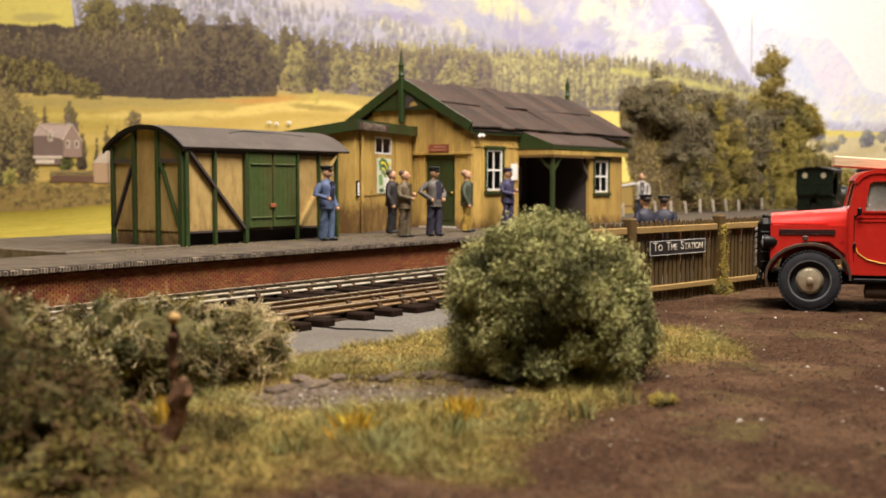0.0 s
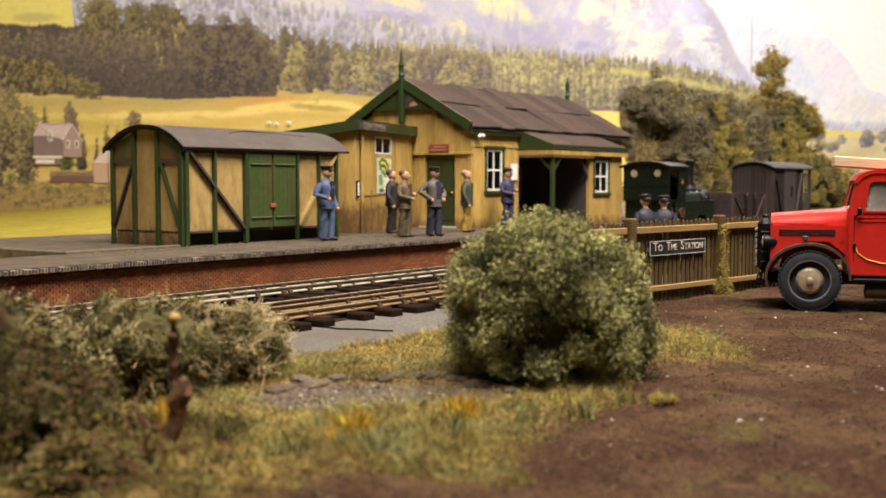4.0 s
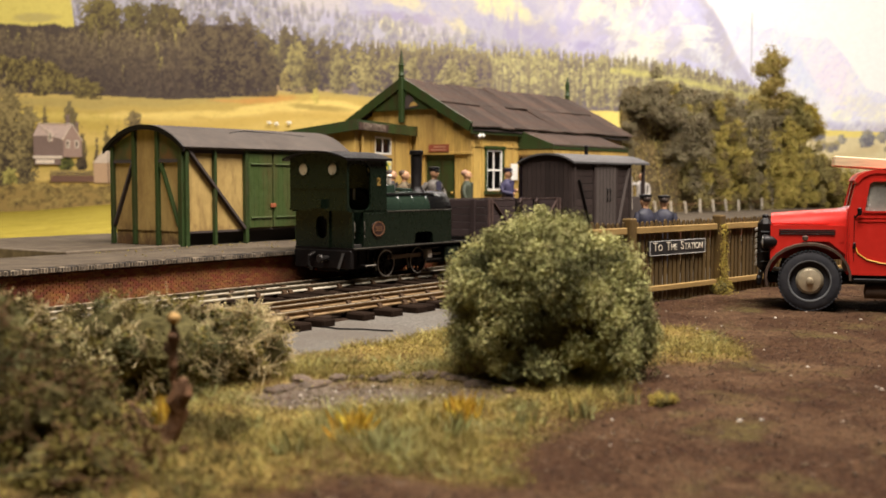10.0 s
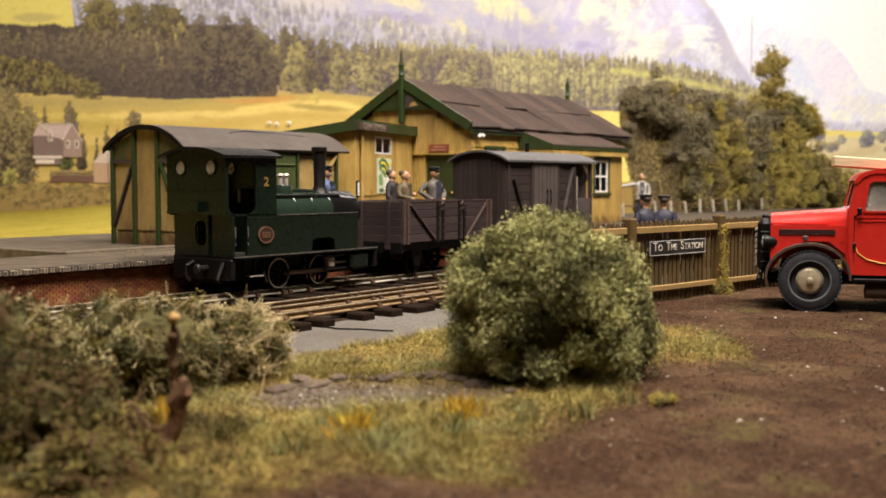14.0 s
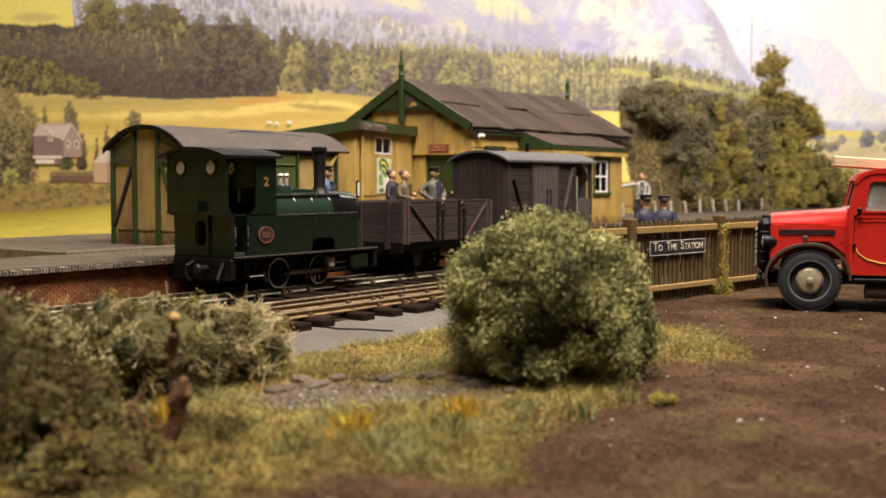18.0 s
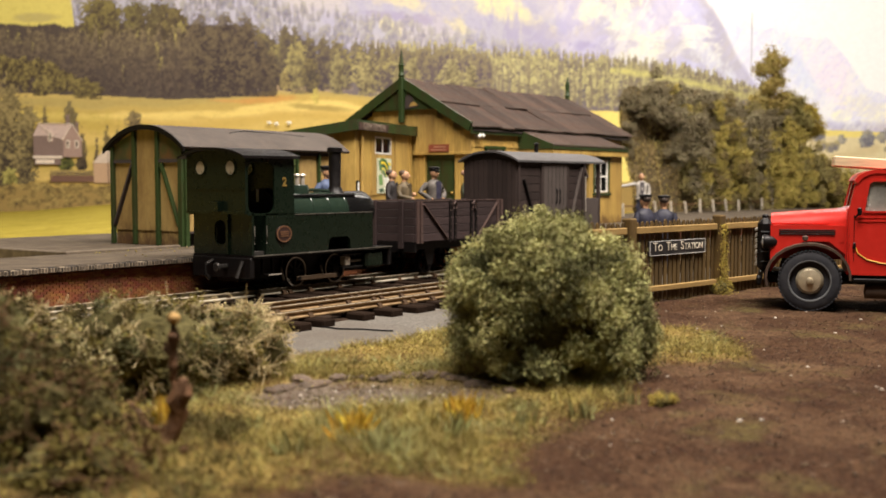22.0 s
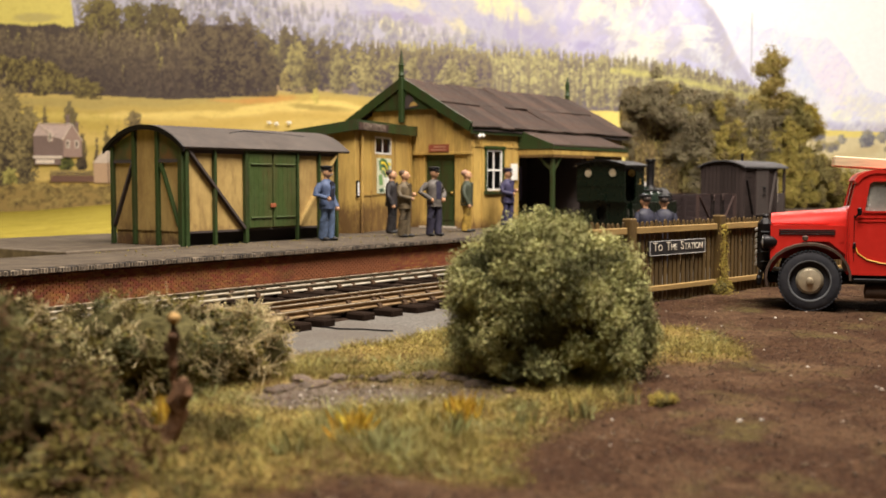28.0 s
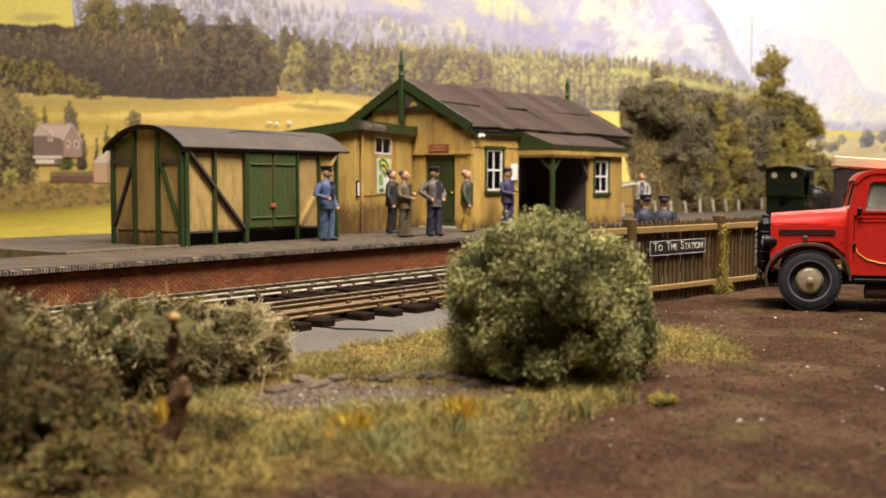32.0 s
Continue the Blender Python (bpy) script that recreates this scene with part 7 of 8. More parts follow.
# ---- fence with the name board ----
def build_fence():
    f = thing("picket_fence", (16.3, 9.07, 0), -9.3, "weathered brown wooden picket fence beside the road", "fence")
    rng = random.Random(8)
    pick = mesh_of("picket", prism(B(), [(-0.046, 0.02), (0.046, 0.02), (0.046, 1.38), (0.03, 1.44), (0.0, 1.46), (-0.03, 1.44), (-0.046, 1.38)], "y", 0.0, 0.03), M["fence"])
    x = 0.0
    while x < 9.5:
        piece("picket", pick, f, x, 0, rng.uniform(-0.02, 0.02), ry=rng.uniform(-0.8, 0.8))
        x += 0.142
    for z, h in ((1.24, 0.12), (0.2, 0.1)):
        for x0, x1 in ((0, 1.3), (1.53, 4.18), (4.42, 9.5)):
            part("fence_rail", box(B(), x0, x1, -0.07, -0.004, z, z + h, 0.012), M["fence_light"], f, smooth=0)
    for x in (1.42, 4.3, 7.6):
        part("fence_post", box(B(), x - 0.1, x + 0.1, -0.12, 0.08, -0.05, 1.52, 0.025), M["fence"], f, smooth=0)
    s = part("name_board", box(B(), 1.98, 3.8, -0.045, -0.008, 0.83, 1.1, 0.01), M["sign_black"], f, "black station direction board with white letters", smooth=0)
    b = B()
    for z in (0.838, 1.086):
        box(b, 2.0, 3.78, -0.049, -0.043, z, z + 0.007)
    for xx in (2.0, 3.773):
        box(b, xx, xx + 0.007, -0.049, -0.043, 0.845, 1.086)
    part("board_edge", b, M["white"], s, smooth=0)
    x = 2.1
    for text, size, gap in (("T", 0.225, 0.025), ("O", 0.165, 0.13), ("T", 0.225, 0.025), ("HE", 0.165, 0.13), ("S", 0.225, 0.025), ("TATION", 0.165, 0)):
        o = lettering(text, size, M["old_white"], s, (0, -0.049, 0.985 if size > 0.2 else 0.965), 0)
        xs = [v.co.x for v in o.data.vertices]
        w = (max(xs) - min(xs)) / S
        o.location.x = (x - min(xs) / S) * S
        x += w + gap
    return f


M["old_white"] = mat("weathered_white_paint", (0.6, 0.54, 0.43), 0.7, dirt=(0.3, 0.24, 0.16), dirt_amount=0.7, dirt_scale=3)
M["fence_light"] = mat("bleached_fence_rail", (0.29, 0.185, 0.06), 0.75, dirt=(0.17, 0.1, 0.035), stretch=(0.5, 2, 2), bump=0.3)
M["sign_black"] = mat("black_enamel_sign", (0.02, 0.019, 0.02), 0.45, dirt=(0.07, 0.06, 0.055))
build_fence()




def build_paling():
    f = thing("low_white_fence", (44.5, 22.5, PZ - 0.02), -2.0, "low white post fence along the platform's back", "fence")
    for i in range(13):
        x = i * 1.55
        b = B()
        beam(b, (x, 0, 0), (x - 0.06 - 0.14 * ((i * 7) % 5) / 4, 0, 0.58 + 0.1 * ((i * 3) % 4) / 3), 0.09, 0.1)
        part("fence_post", b, M["old_white"], f, smooth=0)
    b = B()
    beam(b, (0, 0.06, 0.45), (18.6, 0.06, 0.45), 0.05, 0.06)
    part("fence_rail", b, M["wood_bark"], f, smooth=0)


build_paling()

# ---- planting ----


def shrub(name, label, at, radii, n, per, size, mats, seed, rough=0.2, category="bush", clump=0.1, group="", twigs=0, dome=0.5, core=0.78, inner=0.82, twig_mat="grey_twig", skirt=0.0, blade=0.0, lean=0.0):
    """A shrub of leafy clumps on stems; radii: half widths and the full height."""
    rng = np.random.default_rng(seed)
    t = thing(name, at, label=label, category=category, group=group)
    h = radii[2]
    c = (0, 0, h * (1 - dome) * 0.96)
    rad = (radii[0], radii[1], h * dome)
    b = B()
    for i in range(6):
        a = i * 1.05 + seed
        path_tube(b, [(0.06 * math.cos(a), 0.06 * math.sin(a), -0.05), (radii[0] * 0.3 * math.cos(a), radii[1] * 0.3 * math.sin(a), h * 0.35),
                      (radii[0] * 0.6 * math.cos(a), radii[1] * 0.6 * math.sin(a), h * 0.6)], [0.05, 0.035, 0.01], 6)
    part("stem", b, M["wood_bark"], t)
    # a solid core whose dark colour stands in for shade between the clumps
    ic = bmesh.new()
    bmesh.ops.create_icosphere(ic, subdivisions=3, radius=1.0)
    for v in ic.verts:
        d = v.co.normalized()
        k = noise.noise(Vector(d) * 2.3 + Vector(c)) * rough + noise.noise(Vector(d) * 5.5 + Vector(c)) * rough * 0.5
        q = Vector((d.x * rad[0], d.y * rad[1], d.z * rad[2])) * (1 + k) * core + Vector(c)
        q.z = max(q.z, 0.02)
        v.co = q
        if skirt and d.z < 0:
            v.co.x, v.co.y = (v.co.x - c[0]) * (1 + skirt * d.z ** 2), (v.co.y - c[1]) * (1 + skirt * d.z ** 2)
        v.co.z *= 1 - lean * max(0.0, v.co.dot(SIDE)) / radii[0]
    part("inner_growth", ic, M["inner"], t, "solid core, coloured dark in place of shade between the clumps")
    shell = shell_points(rng, n, c, rad, rough, floor=-0.9, inner=inner)
    if skirt:
        # the lower branches spread out to the ground
        for q in shell:
            e = min(0.0, (q[2] - c[2]) / rad[2])
            q[0], q[1] = q[0] * (1 + skirt * e * e), q[1] * (1 + skirt * e * e)
    for q in shell:
        q[2] *= 1 - lean * max(0.0, q[0] * SIDE.x + q[1] * SIDE.y) / radii[0]
    shell = [p for p in shell if p[2] > 0.03]
    # leafy foam gathered in clumps, its tint drifting over the bush
    pts = np.array(shell)
    every = np.repeat(pts, per, axis=0)
    off = rng.normal(0, 1, (len(every), 3))
    off /= np.linalg.norm(off, axis=1)[:, None]
    size_c = np.repeat(clump * rng.uniform(0.5, 1.45, (len(pts), 1)), per, axis=0)
    place = every + off * size_c * rng.uniform(0.25, 1.15, (len(every), 1))
    tint = np.array([noise.noise(Vector(q * 1.6) + Vector((seed, 0, 0))) for q in pts])
    rank = np.repeat(np.argsort(np.argsort(tint + rng.normal(0, 0.26, len(pts)))) * len(mats) // len(pts), per)
    for k, m in enumerate(mats):
        here = place[(rank == k) & (place[:, 2] > 0.0)]
        vs, fs = leaves(rng, here, blade, 1, 0.0) if blade else crumbs(rng, here, size)
        ob = new("foliage", tri_mesh("foliage", vs, fs, M[m]))
        ob.parent = t
        tagged(ob, kind="stuff")
    if twigs:
        b = B()
        for _ in range(twigs):
            p = shell[int(rng.integers(len(shell)))]
            o = np.array(c)
            d = (p - o) / np.linalg.norm(p - o)
            q = p + d * rng.uniform(0.05, 0.22) + rng.normal(0, 0.05, 3)
            path_tube(b, [o + (p - o) * 0.6, p, q], [0.009, 0.007, 0.003], 5)
            for _ in range(4):
                path_tube(b, [p, p + rng.normal(0, 0.06, 3), p + rng.normal(0, 0.1, 3)], [0.006, 0.005, 0.003], 4)
        tw = part("twig", b, M[twig_mat], t, "bare twigs")
        tagged(tw, kind="stuff")
    return t


# shade in the foliage's gaps, put into the core's colour
M["inner"] = mat("dark_gap_core", (0.07, 0.06, 0.024), 0.95, var=0.6, grain=14, spec=0.05)
M["grey_twig"] = mat("pale_dry_twig", (0.42, 0.33, 0.17), 0.9, random_amount=0.2)
shrub("roadside_bush", "large rounded sage green bush beside the road", (10.7, 6.27, 0.0), (1.06, 1.06, 1.8), 440, 470, 0.0145, ["bush_dark", "bush_mid", "bush", "bush_mid", "bush"], 21, 0.19, clump=0.145, core=0.78, inner=0.84, skirt=0.4, blade=0.0155, lean=0.17)
shrub("hedge_bush", "grey green straggling bush in dry grass", (7.5, 9.25, 0.0), (1.2, 0.95, 0.97), 300, 90, 0.013, ["olive_dark", "olive_dark", "bush_dark", "olive", "grey_moss"], 22, 0.34, group="foreground bushes", twigs=100, clump=0.1, blade=0.017)
shrub("hedge_bush", "pale grey seafoam bush in dry grass", (8.6, 8.88, 0.0), (0.58, 0.48, 0.8), 90, 70, 0.012, ["olive", "grey_moss", "grey_moss"], 23, 0.35, group="foreground bushes", twigs=170, clump=0.085)
shrub("hedge_bush", "grey green straggling bush in dry grass", (6.2, 9.95, 0.0), (0.95, 0.85, 1.1), 200, 90, 0.014, ["olive_dark", "olive_dark", "olive", "grey_moss"], 24, 0.34, group="foreground bushes", twigs=90, clump=0.1, blade=0.017)
shrub("hedge_bush", "dark green bush close to the front edge", (4.7, 7.95, 0.0), (0.62, 0.6, 1.36), 200, 80, 0.012, ["olive_dark", "olive_dark", "bush_dark", "olive"], 25, 0.5, group="foreground bushes", twigs=70, clump=0.13, twig_mat="wood_bark", blade=0.017)
shrub("hedge_bush", "olive bush close to the front edge", (5.2, 7.35, 0.0), (0.58, 0.5, 0.72), 150, 70, 0.012, ["olive_dark", "olive_dark", "olive"], 26, 0.55, group="foreground bushes", twigs=60, clump=0.13, twig_mat="wood_bark", blade=0.017)
shrub("hedge_bush", "low olive bush close to the front edge", (5.0, 6.75, 0.0), (0.5, 0.42, 0.36), 80, 60, 0.011, ["olive_dark", "olive", "olive"], 27, 0.6, group="foreground bushes", twigs=50, clump=0.12, twig_mat="wood_bark", blade=0.017)
shrub("weed_clump", "low yellow moss growing at the fence post's foot", (20.5, 8.28, 0.0), (0.22, 0.15, 0.3), 40, 50, 0.009, ["moss", "olive"], 28, 0.5, "weeds", clump=0.06)
shrub("weed_clump", "flat green weed growing in the road", (10.15, 4.66, -0.02), (0.17, 0.12, 0.09), 30, 40, 0.01, ["moss", "olive"], 29, 0.5, "weeds", clump=0.04)


M["stem_bark"] = mat("red_brown_bark", (0.13, 0.06, 0.022), 0.85, dirt=(0.035, 0.018, 0.009), dirt_amount=0.9, dirt_scale=4.0, bump=0.8)


def old_stem():
    def at(s, z, f=0.0):
        q = SIDE * s + FWD * f
        return (q.x, q.y, z)
    b = B()
    path_tube(b, [at(-0.24, -0.06), at(-0.17, 0.05), at(-0.09, 0.17, 0.02), at(-0.03, 0.27), at(0.0, 0.38, 0.03), at(-0.02, 0.46), at(0.03, 0.56, 0.02), at(0.05, 0.64)],
              [0.1, 0.075, 0.085, 0.06, 0.085, 0.06, 0.08, 0.03], 9)
    path_tube(b, [at(0.02, 0.5), at(-0.05, 0.62, 0.03), at(-0.03, 0.74), at(-0.05, 0.86, 0.02), at(-0.02, 0.98), at(-0.02, 1.1)], [0.05, 0.04, 0.045, 0.055, 0.045, 0.05], 8)
    path_tube(b, [at(-0.05, 0.24), at(-0.2, 0.22, 0.1), at(-0.36, 0.24, 0.2), at(-0.58, 0.19, 0.3)], [0.055, 0.035, 0.03, 0.012], 7)
    path_tube(b, [at(-0.3, 0.23, 0.15), at(-0.36, 0.34, 0.2), at(-0.46, 0.42, 0.25)], [0.028, 0.022, 0.01], 6)
    path_tube(b, [at(0.02, 0.1), at(0.06, 0.0), at(0.1, -0.05)], [0.05, 0.045, 0.02], 7)
    path_tube(b, [at(0.0, 0.42), at(0.09, 0.52, -0.03), at(0.08, 0.6)], [0.04, 0.03, 0.012], 6)
    for v in b.verts:
        v.co += Vector((noise.noise(v.co * 14), noise.noise(v.co * 14 + Vector((5, 0, 0))), 0)) * 0.035
    t = solo("broken_stem", b, M["stem_bark"], "broken brown woody stem with crooked side branches", "dead stem", (5.8, 6.72, 0.0))
    part("cut_end", ball(B(), at(-0.02, 1.11), 0.05, 0.05, 0.045), M["cut_wood"], t, "pale orange cut end")


M["cut_wood"] = mat("fresh_orange_wood", (0.42, 0.26, 0.09), 0.8)
old_stem()


def tuft(name, label, at, n, h, m, seed, spread, width=0.022):
    rng = np.random.default_rng(seed)
    vs, fs = [], []
    for _ in range(n):
        x, y = rng.normal(0, spread, 2)
        lx, ly = rng.normal(0, h * 0.24, 2)
        w = width * rng.uniform(0.75, 1.25)
        a = rng.uniform(0, math.tau)
        k = len(vs)
        hh = h * rng.uniform(0.5, 1.2)
        vs += [(x - w * math.cos(a), y - w * math.sin(a), -0.03), (x + w * math.cos(a), y + w * math.sin(a), -0.03), (x + lx * 0.4, y + ly * 0.4, hh * 0.6), (x + lx, y + ly, hh)]
        fs += [(k, k + 1, k + 2), (k + 1, k + 3, k + 2)]
    ob = new(name, tri_mesh(name, vs, fs, m))
    ob.matrix_world = pose(*(U(*at)))
    return tagged(ob, label, "weed", kind="stuff")


M["yellow_leaf"] = leaf("orange_yellow_leaf", (0.6, 0.4, 0.05), 0.2)
for i, (x, y, n, h, w) in enumerate(((7.1, 6.05, 110, 0.24, 0.07), (8.15, 5.7, 90, 0.26, 0.06), (8.3, 5.8, 60, 0.15, 0.09), (6.35, 7.5, 70, 0.3, 0.05))):
    tuft("yellow_plant", "small orange-yellow leafy plant in the grass", (x, y, 0.03), n, h, M["yellow_leaf"], 40 + i, w)
for i, (x, y, h) in enumerate(((9.1, 5.0, 0.16), (8.35, 5.15, 0.2), (7.6, 5.35, 0.26), (6.9, 5.55, 0.2), (9.9, 4.95, 0.12), (8.9, 5.5, 0.16), (6.3, 6.0, 0.24), (7.9, 5.9, 0.14))):
    tuft("green_weed", "small dark green weed in the dry grass", (x, y, 0.0), 30, h, M["bush_mid"], 60 + i, 0.07)


def post_moss():
    """Stringy yellow moss up the front of the fence post, spreading at its foot."""
    rng = np.random.default_rng(73)
    z = rng.uniform(0, 1, 1500) ** 1.6 * 1.35
    wide = 0.045 + 0.11 * np.exp(-z * 5) + 0.03 * np.sin(z * 9) ** 2
    s = rng.normal(0, 1, 1500) * wide
    out = -0.13 - np.abs(rng.normal(0, 1, 1500)) * (0.015 + 0.07 * np.exp(-z * 5))
    vs, fs = crumbs(rng, np.stack([s, out, z], axis=1), 0.011)
    vs = np.asarray(vs)
    ob = new("post_moss", tri_mesh("post_moss", vs, fs, M["moss"]))
    ob.matrix_world = pose(16.3 * S, 9.07 * S, 0, 0, 0, -9.3) @ Matrix.Translation((4.3 * S, 0, 0))
    tagged(ob, "yellow moss creeping up the fence post", "moss", kind="stuff")


post_moss()


def build_grass():
    rng = np.random.default_rng(7)
    sets = {"straw": ([], []), "grass_green": ([], []), "bush_mid": ([], []), "olive_dark": ([], [])}
    count = 0
    while count < 84000:
        d, s = rng.uniform(7.2, 17.5), rng.uniform(-0.5, 0.5)
        p = FWD * d + SIDE * (s * d * 0.95)
        x, y = p.x, p.y
        yard, road, gravel = masks(x, y)
        if rng.random() < max(yard * 1.6, road * 1.1, gravel * 1.1):
            continue
        count += 1
        tall = rng.uniform(0.025, 0.115) * (1.3 if wob(x, y, 0.8, 4.0) > 0.1 else 0.75)
        key = "straw" if rng.random() < 0.62 + wob(x, y, 0.5, 8.0) else "grass_green"
        if wob(x, y, 1.7, 12.0) > 0.25 and rng.random() < 0.6:
            key, tall = "bush_mid", tall * 1.4
        if d < 10.0 and s < -0.18 and rng.random() < 0.5 + wob(x, y, 0.9, 21.0):
            key, tall = "olive_dark", tall * 1.2
        vs, fs = sets[key]
        a = rng.uniform(0, math.tau)
        w = 0.004 + 0.005 * rng.random()
        lx, ly = rng.normal(0, tall * 0.85, 2)
        z = ground_z(x, y) - 0.02
        k = len(vs)
        vs += [(x - w * math.cos(a), y - w * math.sin(a), z), (x + w * math.cos(a), y + w * math.sin(a), z), (x + lx, y + ly, z + tall)]
        fs.append((k, k + 1, k + 2))
    for key, (vs, fs) in sets.items():
        tagged(new("static_grass", tri_mesh("static_grass", vs, fs, M[key])), "short dry yellow and olive grass fibres", "grass", kind="stuff")
    # crumbs of scatter among the fibres, thick along the edge of the road
    heaps = {"olive_dark": [], "olive": [], "earth_crumb": [], "straw": []}
    n = 0
    while n < 900:
        d, s = rng.uniform(7.5, 16.5), rng.uniform(-0.45, 0.3)
        p = FWD * d + SIDE * (s * d)
        yard, road, gravel = masks(p.x, p.y)
        edge = 4 * road * (1 - road)
        if yard > 0.3 or rng.random() > 0.25 * (1 - road) + edge * 0.9:
            continue
        n += 1
        k = ("olive_dark", "olive", "earth_crumb", "straw", "earth_crumb", "olive_dark")[int(rng.integers(6))]
        r = rng.uniform(0.03, 0.11)
        m = int(14 + 260 * r)
        q = rng.normal(0, 1, (m, 3)) * (r, r, r * 0.45)
        q[:, 2] = np.abs(q[:, 2])
        heaps[k].append(q + np.array((p.x, p.y, ground_z(p.x, p.y))))
    for k, sets in heaps.items():
        vs, fs = crumbs(rng, np.concatenate(sets), 0.008)
        tagged(new("ground_scatter", tri_mesh("ground_scatter", vs, fs, M[k])), "crumbs of olive and brown scatter in the grass", "scatter", kind="stuff")


M["earth_crumb"] = leaf("red_brown_crumbs", (0.12, 0.06, 0.026))


build_grass()


def build_stones():
    rng = random.Random(17)
    ic = bmesh.new()
    bmesh.ops.create_icosphere(ic, subdivisions=1, radius=1.0)
    for v in ic.verts:
        v.co *= rng.uniform(0.7, 1.2)
        v.co.z *= 0.6
    me = mesh_of("stone", ic, M["stone"])
    for i in range(100):
        if i < 52:
            d, s = rng.uniform(8.6, 19), rng.uniform(0.12, 0.42)
        else:
            d, s = rng.uniform(10.6, 11.9), rng.uniform(-0.14, 0.02)
        p = FWD * d + SIDE * (s * d)
        k = rng.choice((0.01, 0.014, 0.018, 0.026))
        ob = new("stone", me)
        ob.matrix_world = pose(p.x * S, p.y * S, (ground_z(p.x, p.y) + k * 0.3) * S, 0, 0, rng.uniform(0, 360)) @ Matrix.Diagonal((k, k * rng.uniform(0.7, 1.3), k, 1))
        tagged(ob, "small pale stone lying on the ground", "stone", "loose stones")


build_stones()


def build_grit():
    """Loose grit on the road: countless small angular crumbs in one mesh."""
    rng = np.random.default_rng(61)
    vs, fs = [], []
    n = 0
    while n < 15000:
        d, s = rng.uniform(7.5, 24), rng.uniform(-0.42, 0.44)
        p = FWD * d + SIDE * (s * d)
        yard, road, gravel = masks(p.x, p.y)
        if rng.random() > max(road, gravel) - 0.1:
            continue
        n += 1
        k = rng.uniform(0.005, 0.012) * (1.8 if rng.random() < 0.06 else 1.0)
        c = np.array((p.x, p.y, ground_z(p.x, p.y)))
        o = rng.normal(0, k, (4, 3))
        o[:, 2] = np.abs(o[:, 2]) * 0.8 - k * 0.2
        i = len(vs)
        vs += list(c + o)
        fs += [(i, i + 1, i + 2), (i, i + 2, i + 3), (i, i + 3, i + 1), (i + 1, i + 3, i + 2)]
    ob = new("road_grit", tri_mesh("road_grit", vs, fs, mat("brown_road_grit", (0.1, 0.066, 0.044), 0.9, var=0.3, grain=6, bump=0, island=0.75, spec=0.2)))
    tagged(ob, "loose brown grit on the dirt road", "grit", kind="stuff")
    rng = random.Random(19)
    for i in range(28):
        ic = bmesh.new()
        bmesh.ops.create_icosphere(ic, subdivisions=2, radius=1.0)
        for v in ic.verts:
            v.co *= 1 + 0.35 * noise.noise(v.co * 1.7 + Vector((i * 3, 0, 0)))
            v.co = Vector((v.co.x * rng.uniform(0.95, 1.05), v.co.y, v.co.z * 0.5))
        k = rng.uniform(0.04, 0.13)
        for v in ic.verts:
            v.co *= k
        a = radians(15 + 160 * i / 27)
        d, s = 11.35 + 0.75 * math.sin(a) + rng.uniform(-0.1, 0.1), -0.55 - 1.25 * math.cos(a)
        p = FWD * d + SIDE * s
        solo("flat_rock", ic, M["rock"], "flat weathered brown rock at the gravel's edge", "rock", (p.x, p.y, ground_z(p.x, p.y)), rng.uniform(0, 360), "flat rocks", smooth=0)


M["rock"] = mat("weathered_rock", (0.09, 0.062, 0.042), 0.9, dirt=(0.2, 0.16, 0.115), dirt_scale=4, random_amount=0.3, bump=0.6)
build_grit()


def yard_wire():
    p = [FWD * d + SIDE * s for d, s in ((18.6, -2.0), (18.3, -1.7), (18.25, -1.3), (18.1, -1.0), (18.05, -0.8))]
    solo("wire", path_tube(B(), [(q.x, q.y, -0.24) for q in p], 0.014, 6), M["black"], "thin black wire lying on the grey yard", "wire")


yard_wire()

